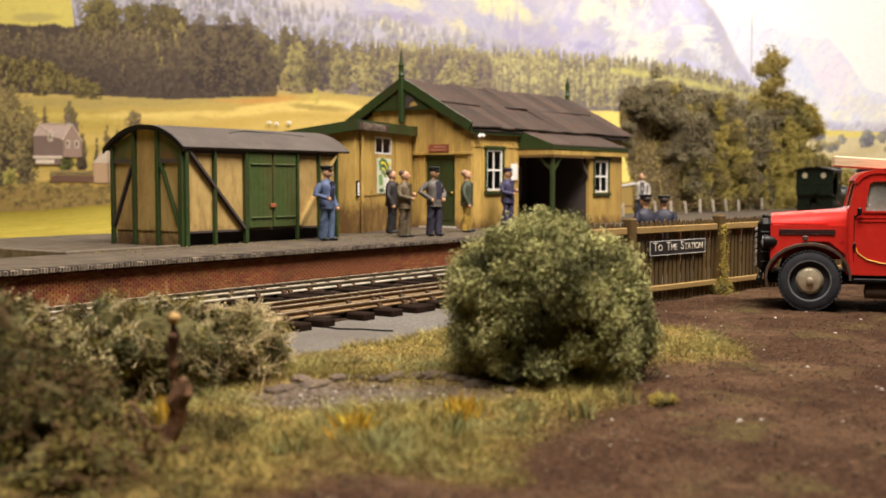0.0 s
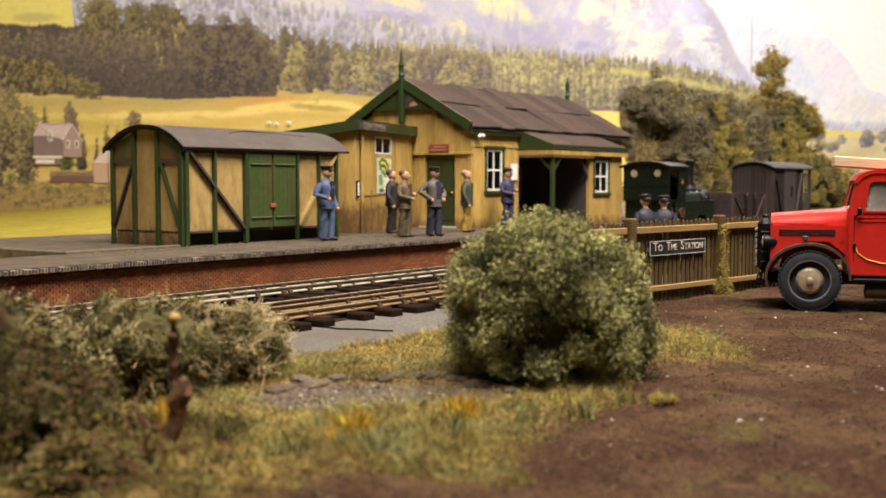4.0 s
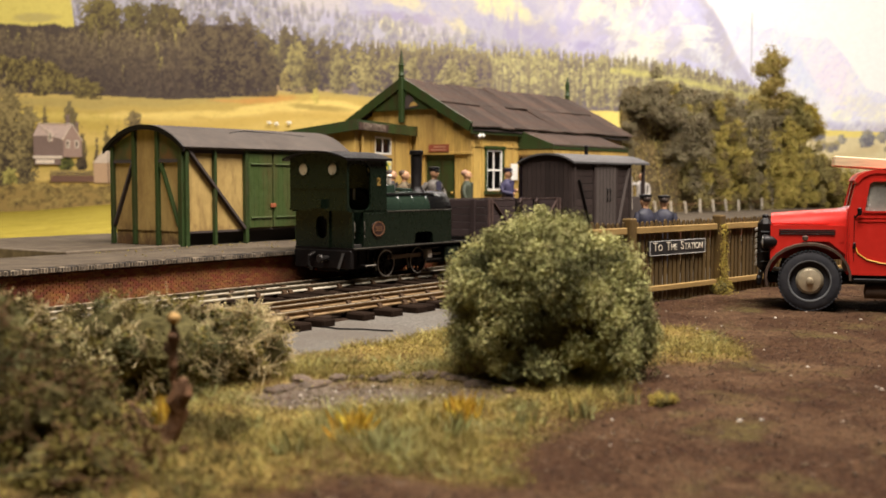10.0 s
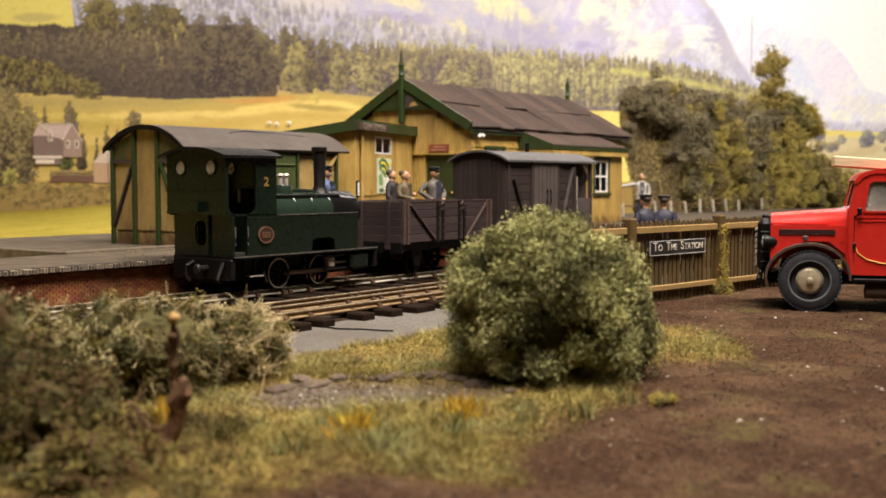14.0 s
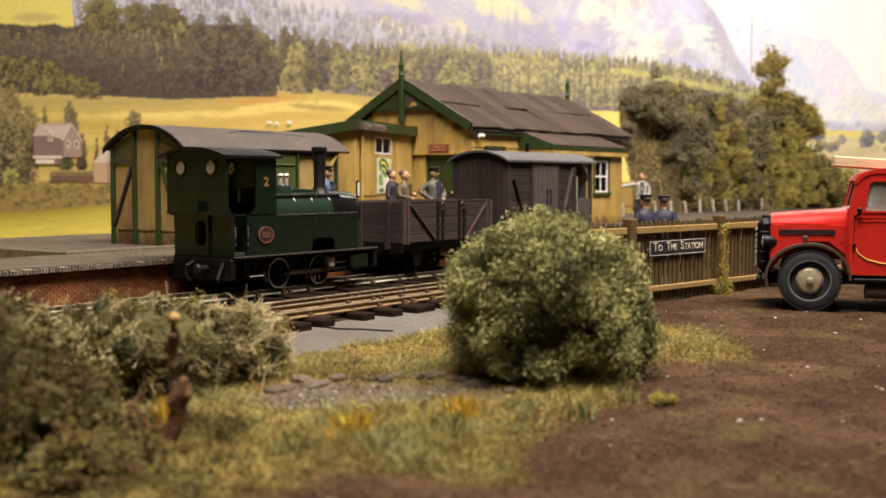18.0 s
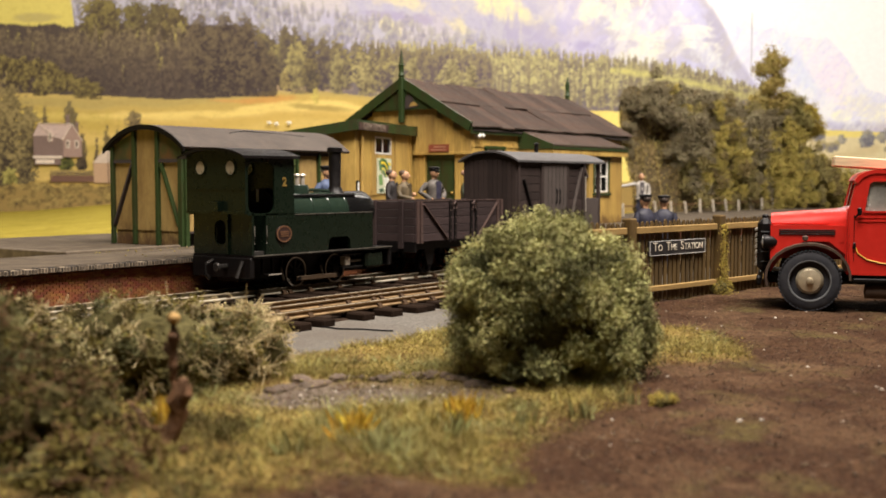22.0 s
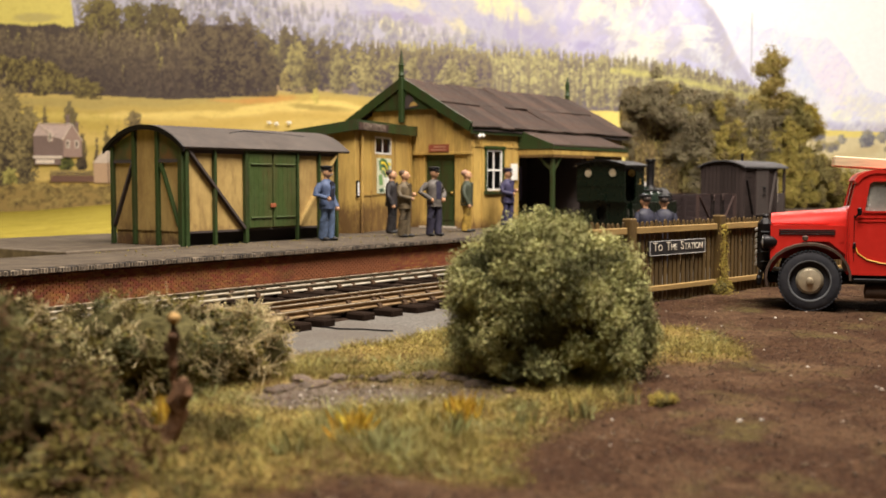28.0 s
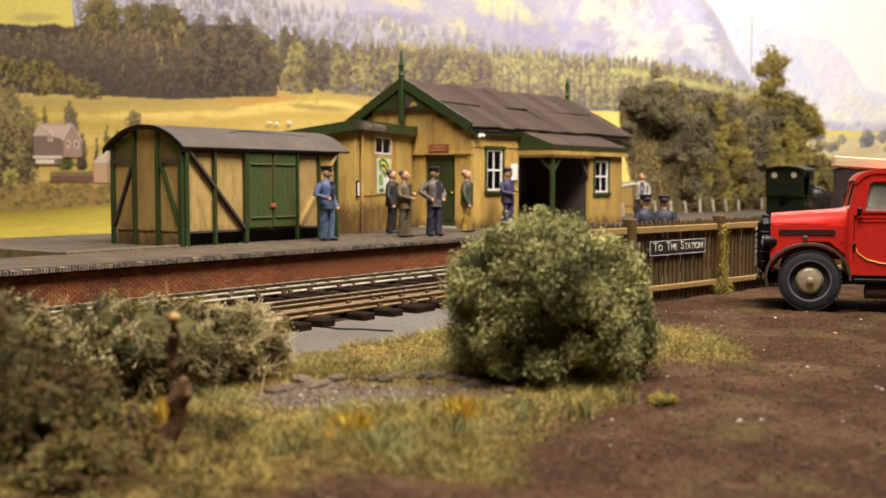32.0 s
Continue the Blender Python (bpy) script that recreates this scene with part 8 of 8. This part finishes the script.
# ---- wooded bank beyond the platform ----
def build_bank():
    rng = np.random.default_rng(31)
    t = thing("wooded_bank", label="steep bank overgrown with olive and grey foliage", category="bank", kind="structure")
    p0, p1 = np.array((49.6, 24.2)), np.array((70.0, 20.6))
    L = np.linalg.norm(p1 - p0)
    d = (p1 - p0) / L
    n = np.array((-d[1], d[0]))

    def top(q):
        return 5.6 + 1.3 * smooth(-0.5, 1.5, q) - 0.6 * smooth(6, 10, q) - 0.3 * smooth(12, 15, q) - 2.8 * smooth(15.5, 21, q) + 0.5 * noise.noise(Vector((q * 0.8, 0, 0)))

    def surf(q, f):
        h = top(q)
        lump = noise.noise(Vector((q * 0.95, f * 1.2, 1))) * 0.95 + noise.noise(Vector((q * 2.3, f * 3.5, 4))) * 0.4
        back = 0.2 + f * 1.2 - lump * 1.1
        p = p0 + d * q + n * back
        return (p[0], p[1], 0.4 + (h - 0.4) * f ** 0.85)
    nq, nf = 70, 22
    vs = [surf(L * i / nq, j / nf) for j in range(nf + 1) for i in range(nq + 1)]
    fs = [(j * (nq + 1) + i, j * (nq + 1) + i + 1, (j + 1) * (nq + 1) + i + 1, (j + 1) * (nq + 1) + i) for j in range(nf) for i in range(nq)]
    ob = new("bank_face", raw_mesh("bank_face", vs, fs, M["bank_earth"], True))
    ob.parent = t
    groups = {"ivy": [], "ivy_light": [], "bank_moss": [], "bank_leaf": [], "bank_olive": [], "bank_dust": []}
    away = np.array((n[0], n[1], 0))

    def mass(key, c, r, tall, k, dense=1550):
        """One leafy mass: a lumpy shell of small foliage."""
        m = int(dense * r * (r + 0.12) * (1 + tall))
        w = rng.normal(0, 1, (m, 3))
        w /= np.linalg.norm(w, axis=1)[:, None]
        bumpy = 0.78 + 0.3 * np.sin(w[:, :1] * 5 + k) * np.cos(w[:, 1:2] * 6 - k) + 0.22 * np.sin(w[:, 2:] * 8 + 2 * k)
        groups[key].append(c + w * np.array((r, r, r * tall)) * bumpy * rng.uniform(0.72, 1.06, (m, 1)))

    def hang(key, q, f0, f1, r, out, tall=1.1, dense=1550):
        """Growth that hangs down the face from f0 to f1 as a row of swelling masses."""
        f, k = f0, 0
        while f > f1:
            x, y, z = surf(q + rng.normal(0, 0.14), f)
            rr = r * rng.uniform(0.65, 1.2)
            o = out * (0.5 + 0.7 * math.sin(2.2 * k + q)) + 0.1
            mass(key, np.array((x, y, max(0.75, z))) - away * o, rr, tall * rng.uniform(0.8, 1.25), k + q * 3, dense)
            f -= rr * rng.uniform(0.9, 1.35) / 6.0
            k += 1
    # a heavy dark crown over the hollow at the near end
    for k, (q, f, r, out) in enumerate(((0.6, 0.9, 0.75, 0.5), (1.6, 0.93, 0.85, 0.7), (2.7, 0.92, 0.8, 0.7), (1.0, 0.78, 0.6, 0.8), (2.2, 0.77, 0.6, 0.9), (3.0, 0.72, 0.75, 1.0), (3.7, 0.62, 0.8, 1.0), (3.3, 0.5, 0.7, 0.9), (4.2, 0.45, 0.65, 0.9), (0.1, 0.72, 0.5, 0.3), (-0.2, 0.6, 0.42, 0.2))):
        x, y, z = surf(max(q, 0), min(f, 1.0))
        c = np.array((x, y, z + max(0, f - 1) * 6)) - away * out
        mass("ivy", c, r, 0.85, k)
        for _ in range(5):
            w = rng.normal(0, 1, 3) * r * 0.6
            mass("ivy_light" if rng.random() < 0.5 else "ivy", c + w - away * 0.25, r * 0.45, 0.8, k + w[0] * 5)
    # columns of grey and yellow growth along the face
    q = 3.6
    while q < L:
        right = smooth(13.5, 17.0, q)
        v = rng.random()
        key = ("bank_moss" if v < 0.45 else "bank_leaf" if v < 0.75 else "bank_olive") if rng.random() < 0.58 + 0.35 * right else ("ivy_light" if v < 0.4 else "ivy")
        f0 = rng.uniform(0.8, 1.02) if key.startswith("ivy") else rng.uniform(0.45, 0.98)
        f1 = f0 - rng.uniform(0.35, 0.75)
        hang(key, q, f0, max(0.03, f1), rng.uniform(0.32, 0.6), rng.uniform(0.0, 1.2))
        q += rng.uniform(0.2, 0.42)
    for _ in range(34):
        q = rng.uniform(4.0, L)
        hang("bank_moss" if rng.random() < 0.7 else "bank_leaf", q, rng.uniform(0.3, 0.9), rng.uniform(0.0, 0.25), rng.uniform(0.2, 0.36), rng.uniform(0.6, 1.15), 1.5)
    # rounded heads along the brow
    for k in range(46):
        q = rng.uniform(3.0, L)
        x, y, z = surf(q, 1.0)
        right = smooth(13.0, 16.0, q)
        mass("ivy" if rng.random() > right + 0.3 else ("bank_leaf" if rng.random() < 0.6 else "bank_moss"), np.array((x, y, z - 0.15)) - away * rng.uniform(-0.3, 0.4), rng.uniform(0.3, 0.6), rng.uniform(0.7, 1.0), k)
    # low growth along the foot
    for k in range(60):
        q = rng.uniform(4.0, L)
        x, y, z = surf(q, rng.uniform(0.02, 0.2))
        mass(("ivy", "bank_olive", "bank_moss")[int(rng.integers(3))], np.array((x, y, max(0.8, z))) - away * 0.3, rng.uniform(0.2, 0.4), rng.uniform(0.9, 1.5), k)
    # dusty moss on the bare earth slope at the near end, thinner along the rest
    for key, m, q1 in (("bank_dust", 14000, 4.6), ("bank_olive", 5000, 4.6), ("bank_moss", 3000, 4.6), ("ivy", 9000, L)):
        pts = []
        for _ in range(m):
            q, f = rng.uniform(-0.3, q1), rng.uniform(0.0, 0.95)
            v = noise.noise(Vector((q * 0.9, f * 3.5 + q * 0.8, {"bank_olive": 2, "ivy": 9, "bank_moss": 17, "bank_dust": 30}[key])))
            if v > rng.uniform(-0.5, 0.3):
                pts.append(np.array(surf(max(q, 0), f)) + rng.normal(0, 0.05, 3) - away * 0.06)
        groups[key].append(np.array(pts))
    for key, sets in groups.items():
        a, b = leaves(rng, np.concatenate(sets), 0.041, 1, 0.0)
        ob = new("foliage", tri_mesh("foliage", a, b, M[key]))
        ob.parent = t
        tagged(ob, kind="stuff")


M["bank_moss"] = leaf("yellow_olive_moss", (0.39, 0.315, 0.085), 0.08)
M["bank_leaf"] = leaf("dull_olive_leaf", (0.26, 0.215, 0.085), 0.08)
M["bank_olive"] = leaf("brown_olive_leaf", (0.21, 0.16, 0.066), 0.08)
M["bank_dust"] = leaf("dusty_tan_moss", (0.4, 0.3, 0.13), 0.1)
M["ivy_light"] = leaf("grey_green_ivy", (0.27, 0.232, 0.14), 0.12)
M["bank_earth"] = mat("mossy_bank_earth", (0.075, 0.054, 0.024), 0.9, dirt=(0.15, 0.108, 0.045), dirt_amount=0.7, bump=0.6, grain=5)
build_bank()


M["tree_olive"] = leaf("warm_olive_foliage", (0.36, 0.28, 0.09), 0.12)


def young_tree(at, h, seed, label, m, slim=0.75):
    rng = np.random.default_rng(seed)
    t = thing("tree", at, label=label, category="tree", group="trees on the bank")
    b = path_tube(B(), [(0, 0, -0.3), (0.05, 0, h * 0.4), (-0.05, 0, h * 0.95)], [0.14, 0.1, 0.03], 8)
    pts = []
    for i in range(9):
        z = h * (0.12 + 0.09 * i)
        a = i * 2.4
        r = slim * (1.15 - 0.35 * i / 9) * rng.uniform(0.6, 1.15)
        e = (r * math.cos(a), r * math.sin(a), z + 0.35)
        path_tube(b, [(0, 0, z - 0.2), (e[0] * 0.5, e[1] * 0.5, z + 0.1), e], [0.05, 0.035, 0.01], 6)
        for _ in range(3):
            o = rng.normal(0, 0.2, 3)
            pts += shell_points(rng, 60, (e[0] + o[0], e[1] + o[1], e[2] + o[2]), (0.42, 0.42, 0.4), 0.6, floor=-1.0, inner=0.2)
    pts += shell_points(rng, 120, (0.05, 0, h), (0.6, 0.6, 0.6), 0.6, floor=-1.0, inner=0.2)
    part("trunk", b, M["wood_bark"], t)
    pts = np.repeat(np.array(pts), 9, axis=0)
    vs, fs = leaves(rng, pts + rng.normal(0, 0.09, pts.shape), 0.055, 1, 0.0)
    ob = new("crown", tri_mesh("crown", vs, fs, M[m]))
    ob.parent = t


young_tree((63.5, 22.8, 5.4), 3.8, 51, "slender olive young tree on top of the bank", "tree_olive", 0.72)
young_tree((67.0, 22.0, 4.4), 1.9, 52, "low yellow-green tree on the bank", "moss")
young_tree((65.2, 22.4, 5.0), 1.8, 53, "low olive tree on the bank", "tree_green")


# ---- painted model figurines, each one plain mesh ----
def figurine(at, face, h, jacket, trousers, hat, label, arms="down", hair=(0.06, 0.04, 0.03), front=None, moustache=False):
    b = B()
    k = h / 1.8
    skin = (0.52, 0.29, 0.16)
    for s in (-1, 1):
        st = 0.03 * s
        path_tube(b, [(st, s * 0.1, 0.05), (st * 0.8, s * 0.1, 0.12), (0.02, s * 0.105, 0.48), (0.0, s * 0.085, 0.86)], [0.088, 0.09, 0.098, 0.125], 10, mi=1)
        ball(b, (0.06 + st, s * 0.11, 0.045), 0.13, 0.06, 0.05, mi=3)
        sh = (-0.01, s * 0.19, 1.39)
        if arms == "hips":
            pts = [sh, (-0.07, s * 0.36, 1.16), (0.1, s * 0.2, 0.98)]
        elif arms == "front":
            pts = [sh, (-0.01, s * 0.27, 1.12), (0.2, s * 0.08, 1.1 + 0.05 * s)]
        elif arms == "out" and s < 0:
            pts = [sh, (0.05, s * 0.46, 1.33), (0.1, s * 0.75, 1.28)]
        elif arms == "bent" and s < 0:
            pts = [sh, (-0.05, s * 0.31, 1.12), (0.2, s * 0.26, 1.04)]
        else:
            pts = [sh, (-0.04, s * 0.27, 1.1), (0.07, s * 0.25, 0.82)]
        mid = [tuple((p + q) / 2 for p, q in zip(pts[0], pts[1])), tuple((p + q) / 2 for p, q in zip(pts[1], pts[2]))]
        path_tube(b, [pts[0], mid[0], pts[1], mid[1], pts[2]], [0.062, 0.072, 0.064, 0.06, 0.055], 8, mi=0)
        hand = Vector(pts[2]) + (Vector(pts[2]) - Vector(pts[1])).normalized() * 0.05
        ball(b, hand, 0.05, 0.04, 0.06, n=8, m=5, mi=2)
    rings = []
    for z, a, c in ((0.78, 0.145, 0.19), (0.86, 0.145, 0.19), (1.04, 0.135, 0.172), (1.2, 0.14, 0.185), (1.32, 0.14, 0.205), (1.41, 0.11, 0.19), (1.47, 0.075, 0.11), (1.5, 0.06, 0.07)):
        rings.append([(a * math.cos(t) * (1.12 if math.cos(t) > 0 else 1), c * math.sin(t), z) for t in (i * math.tau / 16 for i in range(16))])
    ring_tube(b, rings, mi=0)
    # lapels and shirt or waistcoat front
    prism(b, [(-0.05, 0.98), (0.05, 0.98), (0.075, 1.42), (0.0, 1.46), (-0.075, 1.42)], "x", 0.12, 0.157, mi=6)
    tube(b, (0, 0, 1.46), (0.015, 0, 1.58), 0.06, 0.055, 8, mi=2)
    ball(b, (0.02, 0, 1.655), 0.1, 0.082, 0.125, 12, 8, mi=2)
    ball(b, (0.065, 0, 1.59), 0.05, 0.045, 0.045, 8, 5, mi=2)
    prism(b, [(0.09, 1.69), (0.112, 1.68), (0.15, 1.63), (0.1, 1.615)], "y", -0.02, 0.02, mi=2)
    for s in (-1, 1):
        ball(b, (0.0, s * 0.083, 1.65), 0.022, 0.014, 0.035, 6, 4, mi=2)
        ball(b, (0.1, s * 0.037, 1.674), 0.01, 0.011, 0.006, 6, 4, mi=3)
        ball(b, (0.1, s * 0.037, 1.694), 0.012, 0.02, 0.005, 6, 4, mi=4)
    if moustache:
        ball(b, (0.115, 0, 1.605), 0.02, 0.045, 0.015, 6, 4, mi=4)
    ball(b, (-0.03, 0, 1.712), 0.098, 0.09, 0.085, 12, 8, mi=4)
    if hat:
        lathe(b, [(0.098, 1.71), (0.102, 1.745), (0.128, 1.775), (0.125, 1.8), (0.03, 1.815)], (0.0, 0, 0), n=14, mi=5)
        ball(b, (0.09, 0, 1.712), 0.08, 0.075, 0.012, mi=5)
    for v in b.verts:
        w = (noise.noise(Vector((v.co.x * 11, v.co.y * 11, v.co.z * 6)) + Vector((at[0], at[1], 0))) * 0.026) if v.co.z < 1.44 else 0.0
        big = 1.07 if v.co.z > 1.52 else 1.0
        v.co = Vector((v.co.x * 1.2 * big + w, v.co.y * 1.16 * big + w, 1.52 + (v.co.z - 1.52) * big if big > 1 else v.co.z)) * k
    cols = (jacket, trousers, skin, (0.02, 0.018, 0.016), hair, hat or hair, front or jacket)
    mats = []
    for nm, c in zip(("cloth", "cloth", "flesh_paint", "boot_paint", "hair_paint", "cap_paint", "cloth"), cols):
        key = (nm, c)
        if key not in M:
            dark = tuple(x * 0.3 for x in c)
            M[key] = mat("figurine_" + nm, c, 0.6, var=0.3, grain=8, bump=0.4, dirt=dark, dirt_amount=0.8, dirt_scale=6)
        mats.append(M[key])
    solo("figurine", b, mats, label, "figurine", at, face, "platform figurines", smooth=60)


NAVY, BLUE = (0.03, 0.03, 0.06), (0.075, 0.105, 0.19)
figurine((21.87, 19.52, PZ), 275, 1.9, BLUE, (0.09, 0.13, 0.215), (0.015, 0.015, 0.017), "painted model figurine in a blue jacket and black cap", "bent", (0.4, 0.36, 0.3), (0.02, 0.02, 0.035), True)
figurine((24.44, 18.98, PZ), 282, 1.82, (0.13, 0.095, 0.05), (0.12, 0.09, 0.05), None, "painted model figurine in a brown suit", "front", (0.1, 0.06, 0.035), (0.09, 0.065, 0.035))
figurine((26.0, 20.67, PZ), 300, 1.85, (0.03, 0.025, 0.025), (0.025, 0.022, 0.022), None, "painted model figurine in a dark suit")
figurine((25.43, 18.7, PZ), 258, 1.9, (0.12, 0.105, 0.09), (0.035, 0.032, 0.055), (0.015, 0.015, 0.017), "painted model figurine in navy overalls and cap", "hips", front=(0.035, 0.032, 0.055))
figurine((27.99, 19.37, PZ), 300, 1.85, (0.055, 0.065, 0.04), (0.42, 0.27, 0.05), None, "painted model figurine in a green jersey and yellow trousers", hair=(0.42, 0.24, 0.16))
figurine((31.1, 19.9, PZ), 270, 1.92, (0.05, 0.045, 0.1), (0.05, 0.045, 0.1), (0.04, 0.035, 0.07), "painted model figurine in navy uniform and cap", "front", moustache=True)
figurine((41.65, 20.25, PZ), 215, 1.85, (0.45, 0.42, 0.38), (0.05, 0.05, 0.08), None, "painted model figurine in a pale shirt with one arm out", "out", front=(0.09, 0.08, 0.085))
figurine((27.3, 13.15, -0.22), 60, 2.0, (0.028, 0.028, 0.046), (0.026, 0.026, 0.042), (0.013, 0.012, 0.014), "painted model figurine in dark blue overalls behind the fence")
figurine((27.9, 12.9, -0.22), 30, 1.97, (0.028, 0.028, 0.046), (0.026, 0.026, 0.042), (0.013, 0.012, 0.014), "painted model figurine in dark blue overalls behind the fence")


# ---- bricks of the platform face and its edging ----
def build_bricks():
    rng = random.Random(9)
    brick = mesh_of("brick", box(B(), -0.06, 0.06, -0.02, 0.02, -0.021, 0.021, 0.004), M["brick"])
    edge = mesh_of("edging_brick", box(B(), -0.024, 0.024, -0.03, 0.2, -0.045, 0.042, 0.008), M["edging"])
    x = 9.2
    while x < 28:
        piece("edging_brick", edge, platform, x, PY + rng.uniform(-0.01, 0.01), PZ - 0.05 + rng.uniform(-0.012, 0.006), rz=rng.uniform(-4, 4), rx=rng.uniform(-3, 3))
        x += 0.066
    b = box(B(), 9.1, 28.1, PY - 0.018, PY + 0.2, PZ - 0.09, PZ - 0.016)
    part("edging_bed", b, M["pale_mortar"], platform, "pale mortar between the edging bricks", smooth=0)
    near, vs, fs = 0, [], []
    for r in range(14):
        z = -0.2 + 0.021 + r * 0.049
        x = 9.5 + (0.066 if r % 2 else 0)
        while x < 27:
            if 18.5 < x < 22 and r > 2 and near < 300:
                piece("brick", brick, platform, x, PY + 0.15 + rng.uniform(-0.006, 0.004), z)
                near += 1
            else:
                k = len(vs)
                o = 0.15 + rng.uniform(-0.006, 0.004)
                for dx in (-0.06, 0.06):
                    for dy in (-0.02, 0.02):
                        for dz in (-0.021, 0.021):
                            vs.append((x + dx, PY + dy + o, z + dz))
                fs += [tuple(k + i for i in f) for f in ((0, 1, 3, 2), (4, 6, 7, 5), (0, 4, 5, 1), (2, 3, 7, 6), (0, 2, 6, 4), (1, 5, 7, 3))]
            x += 0.132
    ob = new("brickwork", raw_mesh("brickwork", vs, fs, M["brick_rest"]))
    ob.parent = platform
    tagged(ob, kind="stuff")


M["pale_mortar"] = mat("pale_sandy_mortar", (0.24, 0.185, 0.125), 0.9, var=0.4, dirt=(0.06, 0.045, 0.03), dirt_amount=0.8, dirt_scale=3)
M["brick_rest"] = mat("red_brick_courses", (0.25, 0.084, 0.028), 0.85, dirt=(0.075, 0.026, 0.013), dirt_amount=0.85, dirt_scale=1.1, island=0.12, bump=0.5)
build_bricks()



def build_litter():
    """Pale chips and dead leaf scattered over the platform, thick along the foot of the buildings."""
    rng = np.random.default_rng(77)
    pale, brown = [], []
    for _ in range(900):
        x = rng.uniform(13, 40)
        y = 20.3 - abs(rng.normal(0, 0.35)) if rng.random() < 0.55 else rng.uniform(PY + 0.3, 20.4)
        if 14.9 < x < 40 and y < 20.35:
            (pale if rng.random() < 0.55 else brown).append((x, y, PZ + 0.006))
    for pts, m, size in ((pale, M["pale_mortar"], 0.016), (brown, M["olive"], 0.02)):
        vs, fs = crumbs(rng, pts, size)
        tagged(new("platform_litter", tri_mesh("platform_litter", vs, fs, m)), "pale chips and dead leaves scattered on the platform", "litter", kind="stuff")


build_litter()

# ---- the train runs in, stands and runs out again ----
RUN = ((0.0, 36.8), (1.0, 32.5), (2.0, 28.15), (3.0, 23.9), (3.5, 21.76), (4.5, 17.2), (5.5, 13.01), (6.0, 11.24), (6.5, 9.95), (7.0, 8.75), (7.5, 7.6), (8.0, 6.65),
       (8.5, 5.91), (9.0, 5.16), (9.5, 4.26), (10.0, 3.45), (10.5, 2.63), (11.0, 1.88), (11.5, 1.18), (12.0, 0.45), (12.4, 0.14), (13.0, 0.05), (14.0, 0.0), (21.0, 0.0),
       (21.5, 0.11), (22.0, 0.5), (22.5, 1.0), (23.0, 1.5), (23.5, 2.45), (24.0, 3.65), (24.5, 4.93), (25.0, 6.16), (25.5, 7.4), (26.5, 10.8), (27.5, 14.41), (28.0, 16.3),
       (29.0, 20.3), (30.0, 24.39), (31.0, 28.5), (32.0, 32.8))


def shift(t):
    """How far along the line the train stands at t, by a smooth curve through RUN."""
    i = max(0, min(len(RUN) - 2, next((k for k in range(len(RUN) - 1) if RUN[k + 1][0] >= t), len(RUN) - 2)))

    def slope(k):
        a, b = RUN[max(0, k - 1)], RUN[min(len(RUN) - 1, k + 1)]
        return (b[1] - a[1]) / (b[0] - a[0])
    (t0, s0), (t1, s1) = RUN[i], RUN[i + 1]
    h = t1 - t0
    u = (t - t0) / h
    m0, m1 = (0 if s0 == 0 else slope(i)) * h, (0 if s1 == 0 else slope(i + 1)) * h
    return (2 * u ** 3 - 3 * u ** 2 + 1) * s0 + (u ** 3 - 2 * u ** 2 + u) * m0 + (3 * u ** 2 - 2 * u ** 3) * s1 + (u ** 3 - u ** 2) * m1


def motions():
    coarse = [i / 5 for i in range(161)]
    fine = [i / 15 for i in range(481)]
    for ob, x in ((loco, 14.72), (wagon, 20.07), (van, 24.39)):
        walk(ob, [(t, pose((x + shift(t)) * S, TY * S, 0)) for t in coarse])
    for ob, (x, y, z), r in TURNING:
        walk(ob, [(t, pose(x * S, y * S, z * S, 0, math.degrees(shift(t) / r), 0)) for t in fine])
    for ob, (x, y, z), c, r in SLIDING:
        walk(ob, [(t, pose((x + c * math.cos(shift(t) / r)) * S, y * S, (z - c * math.sin(shift(t) / r)) * S)) for t in fine])


motions()
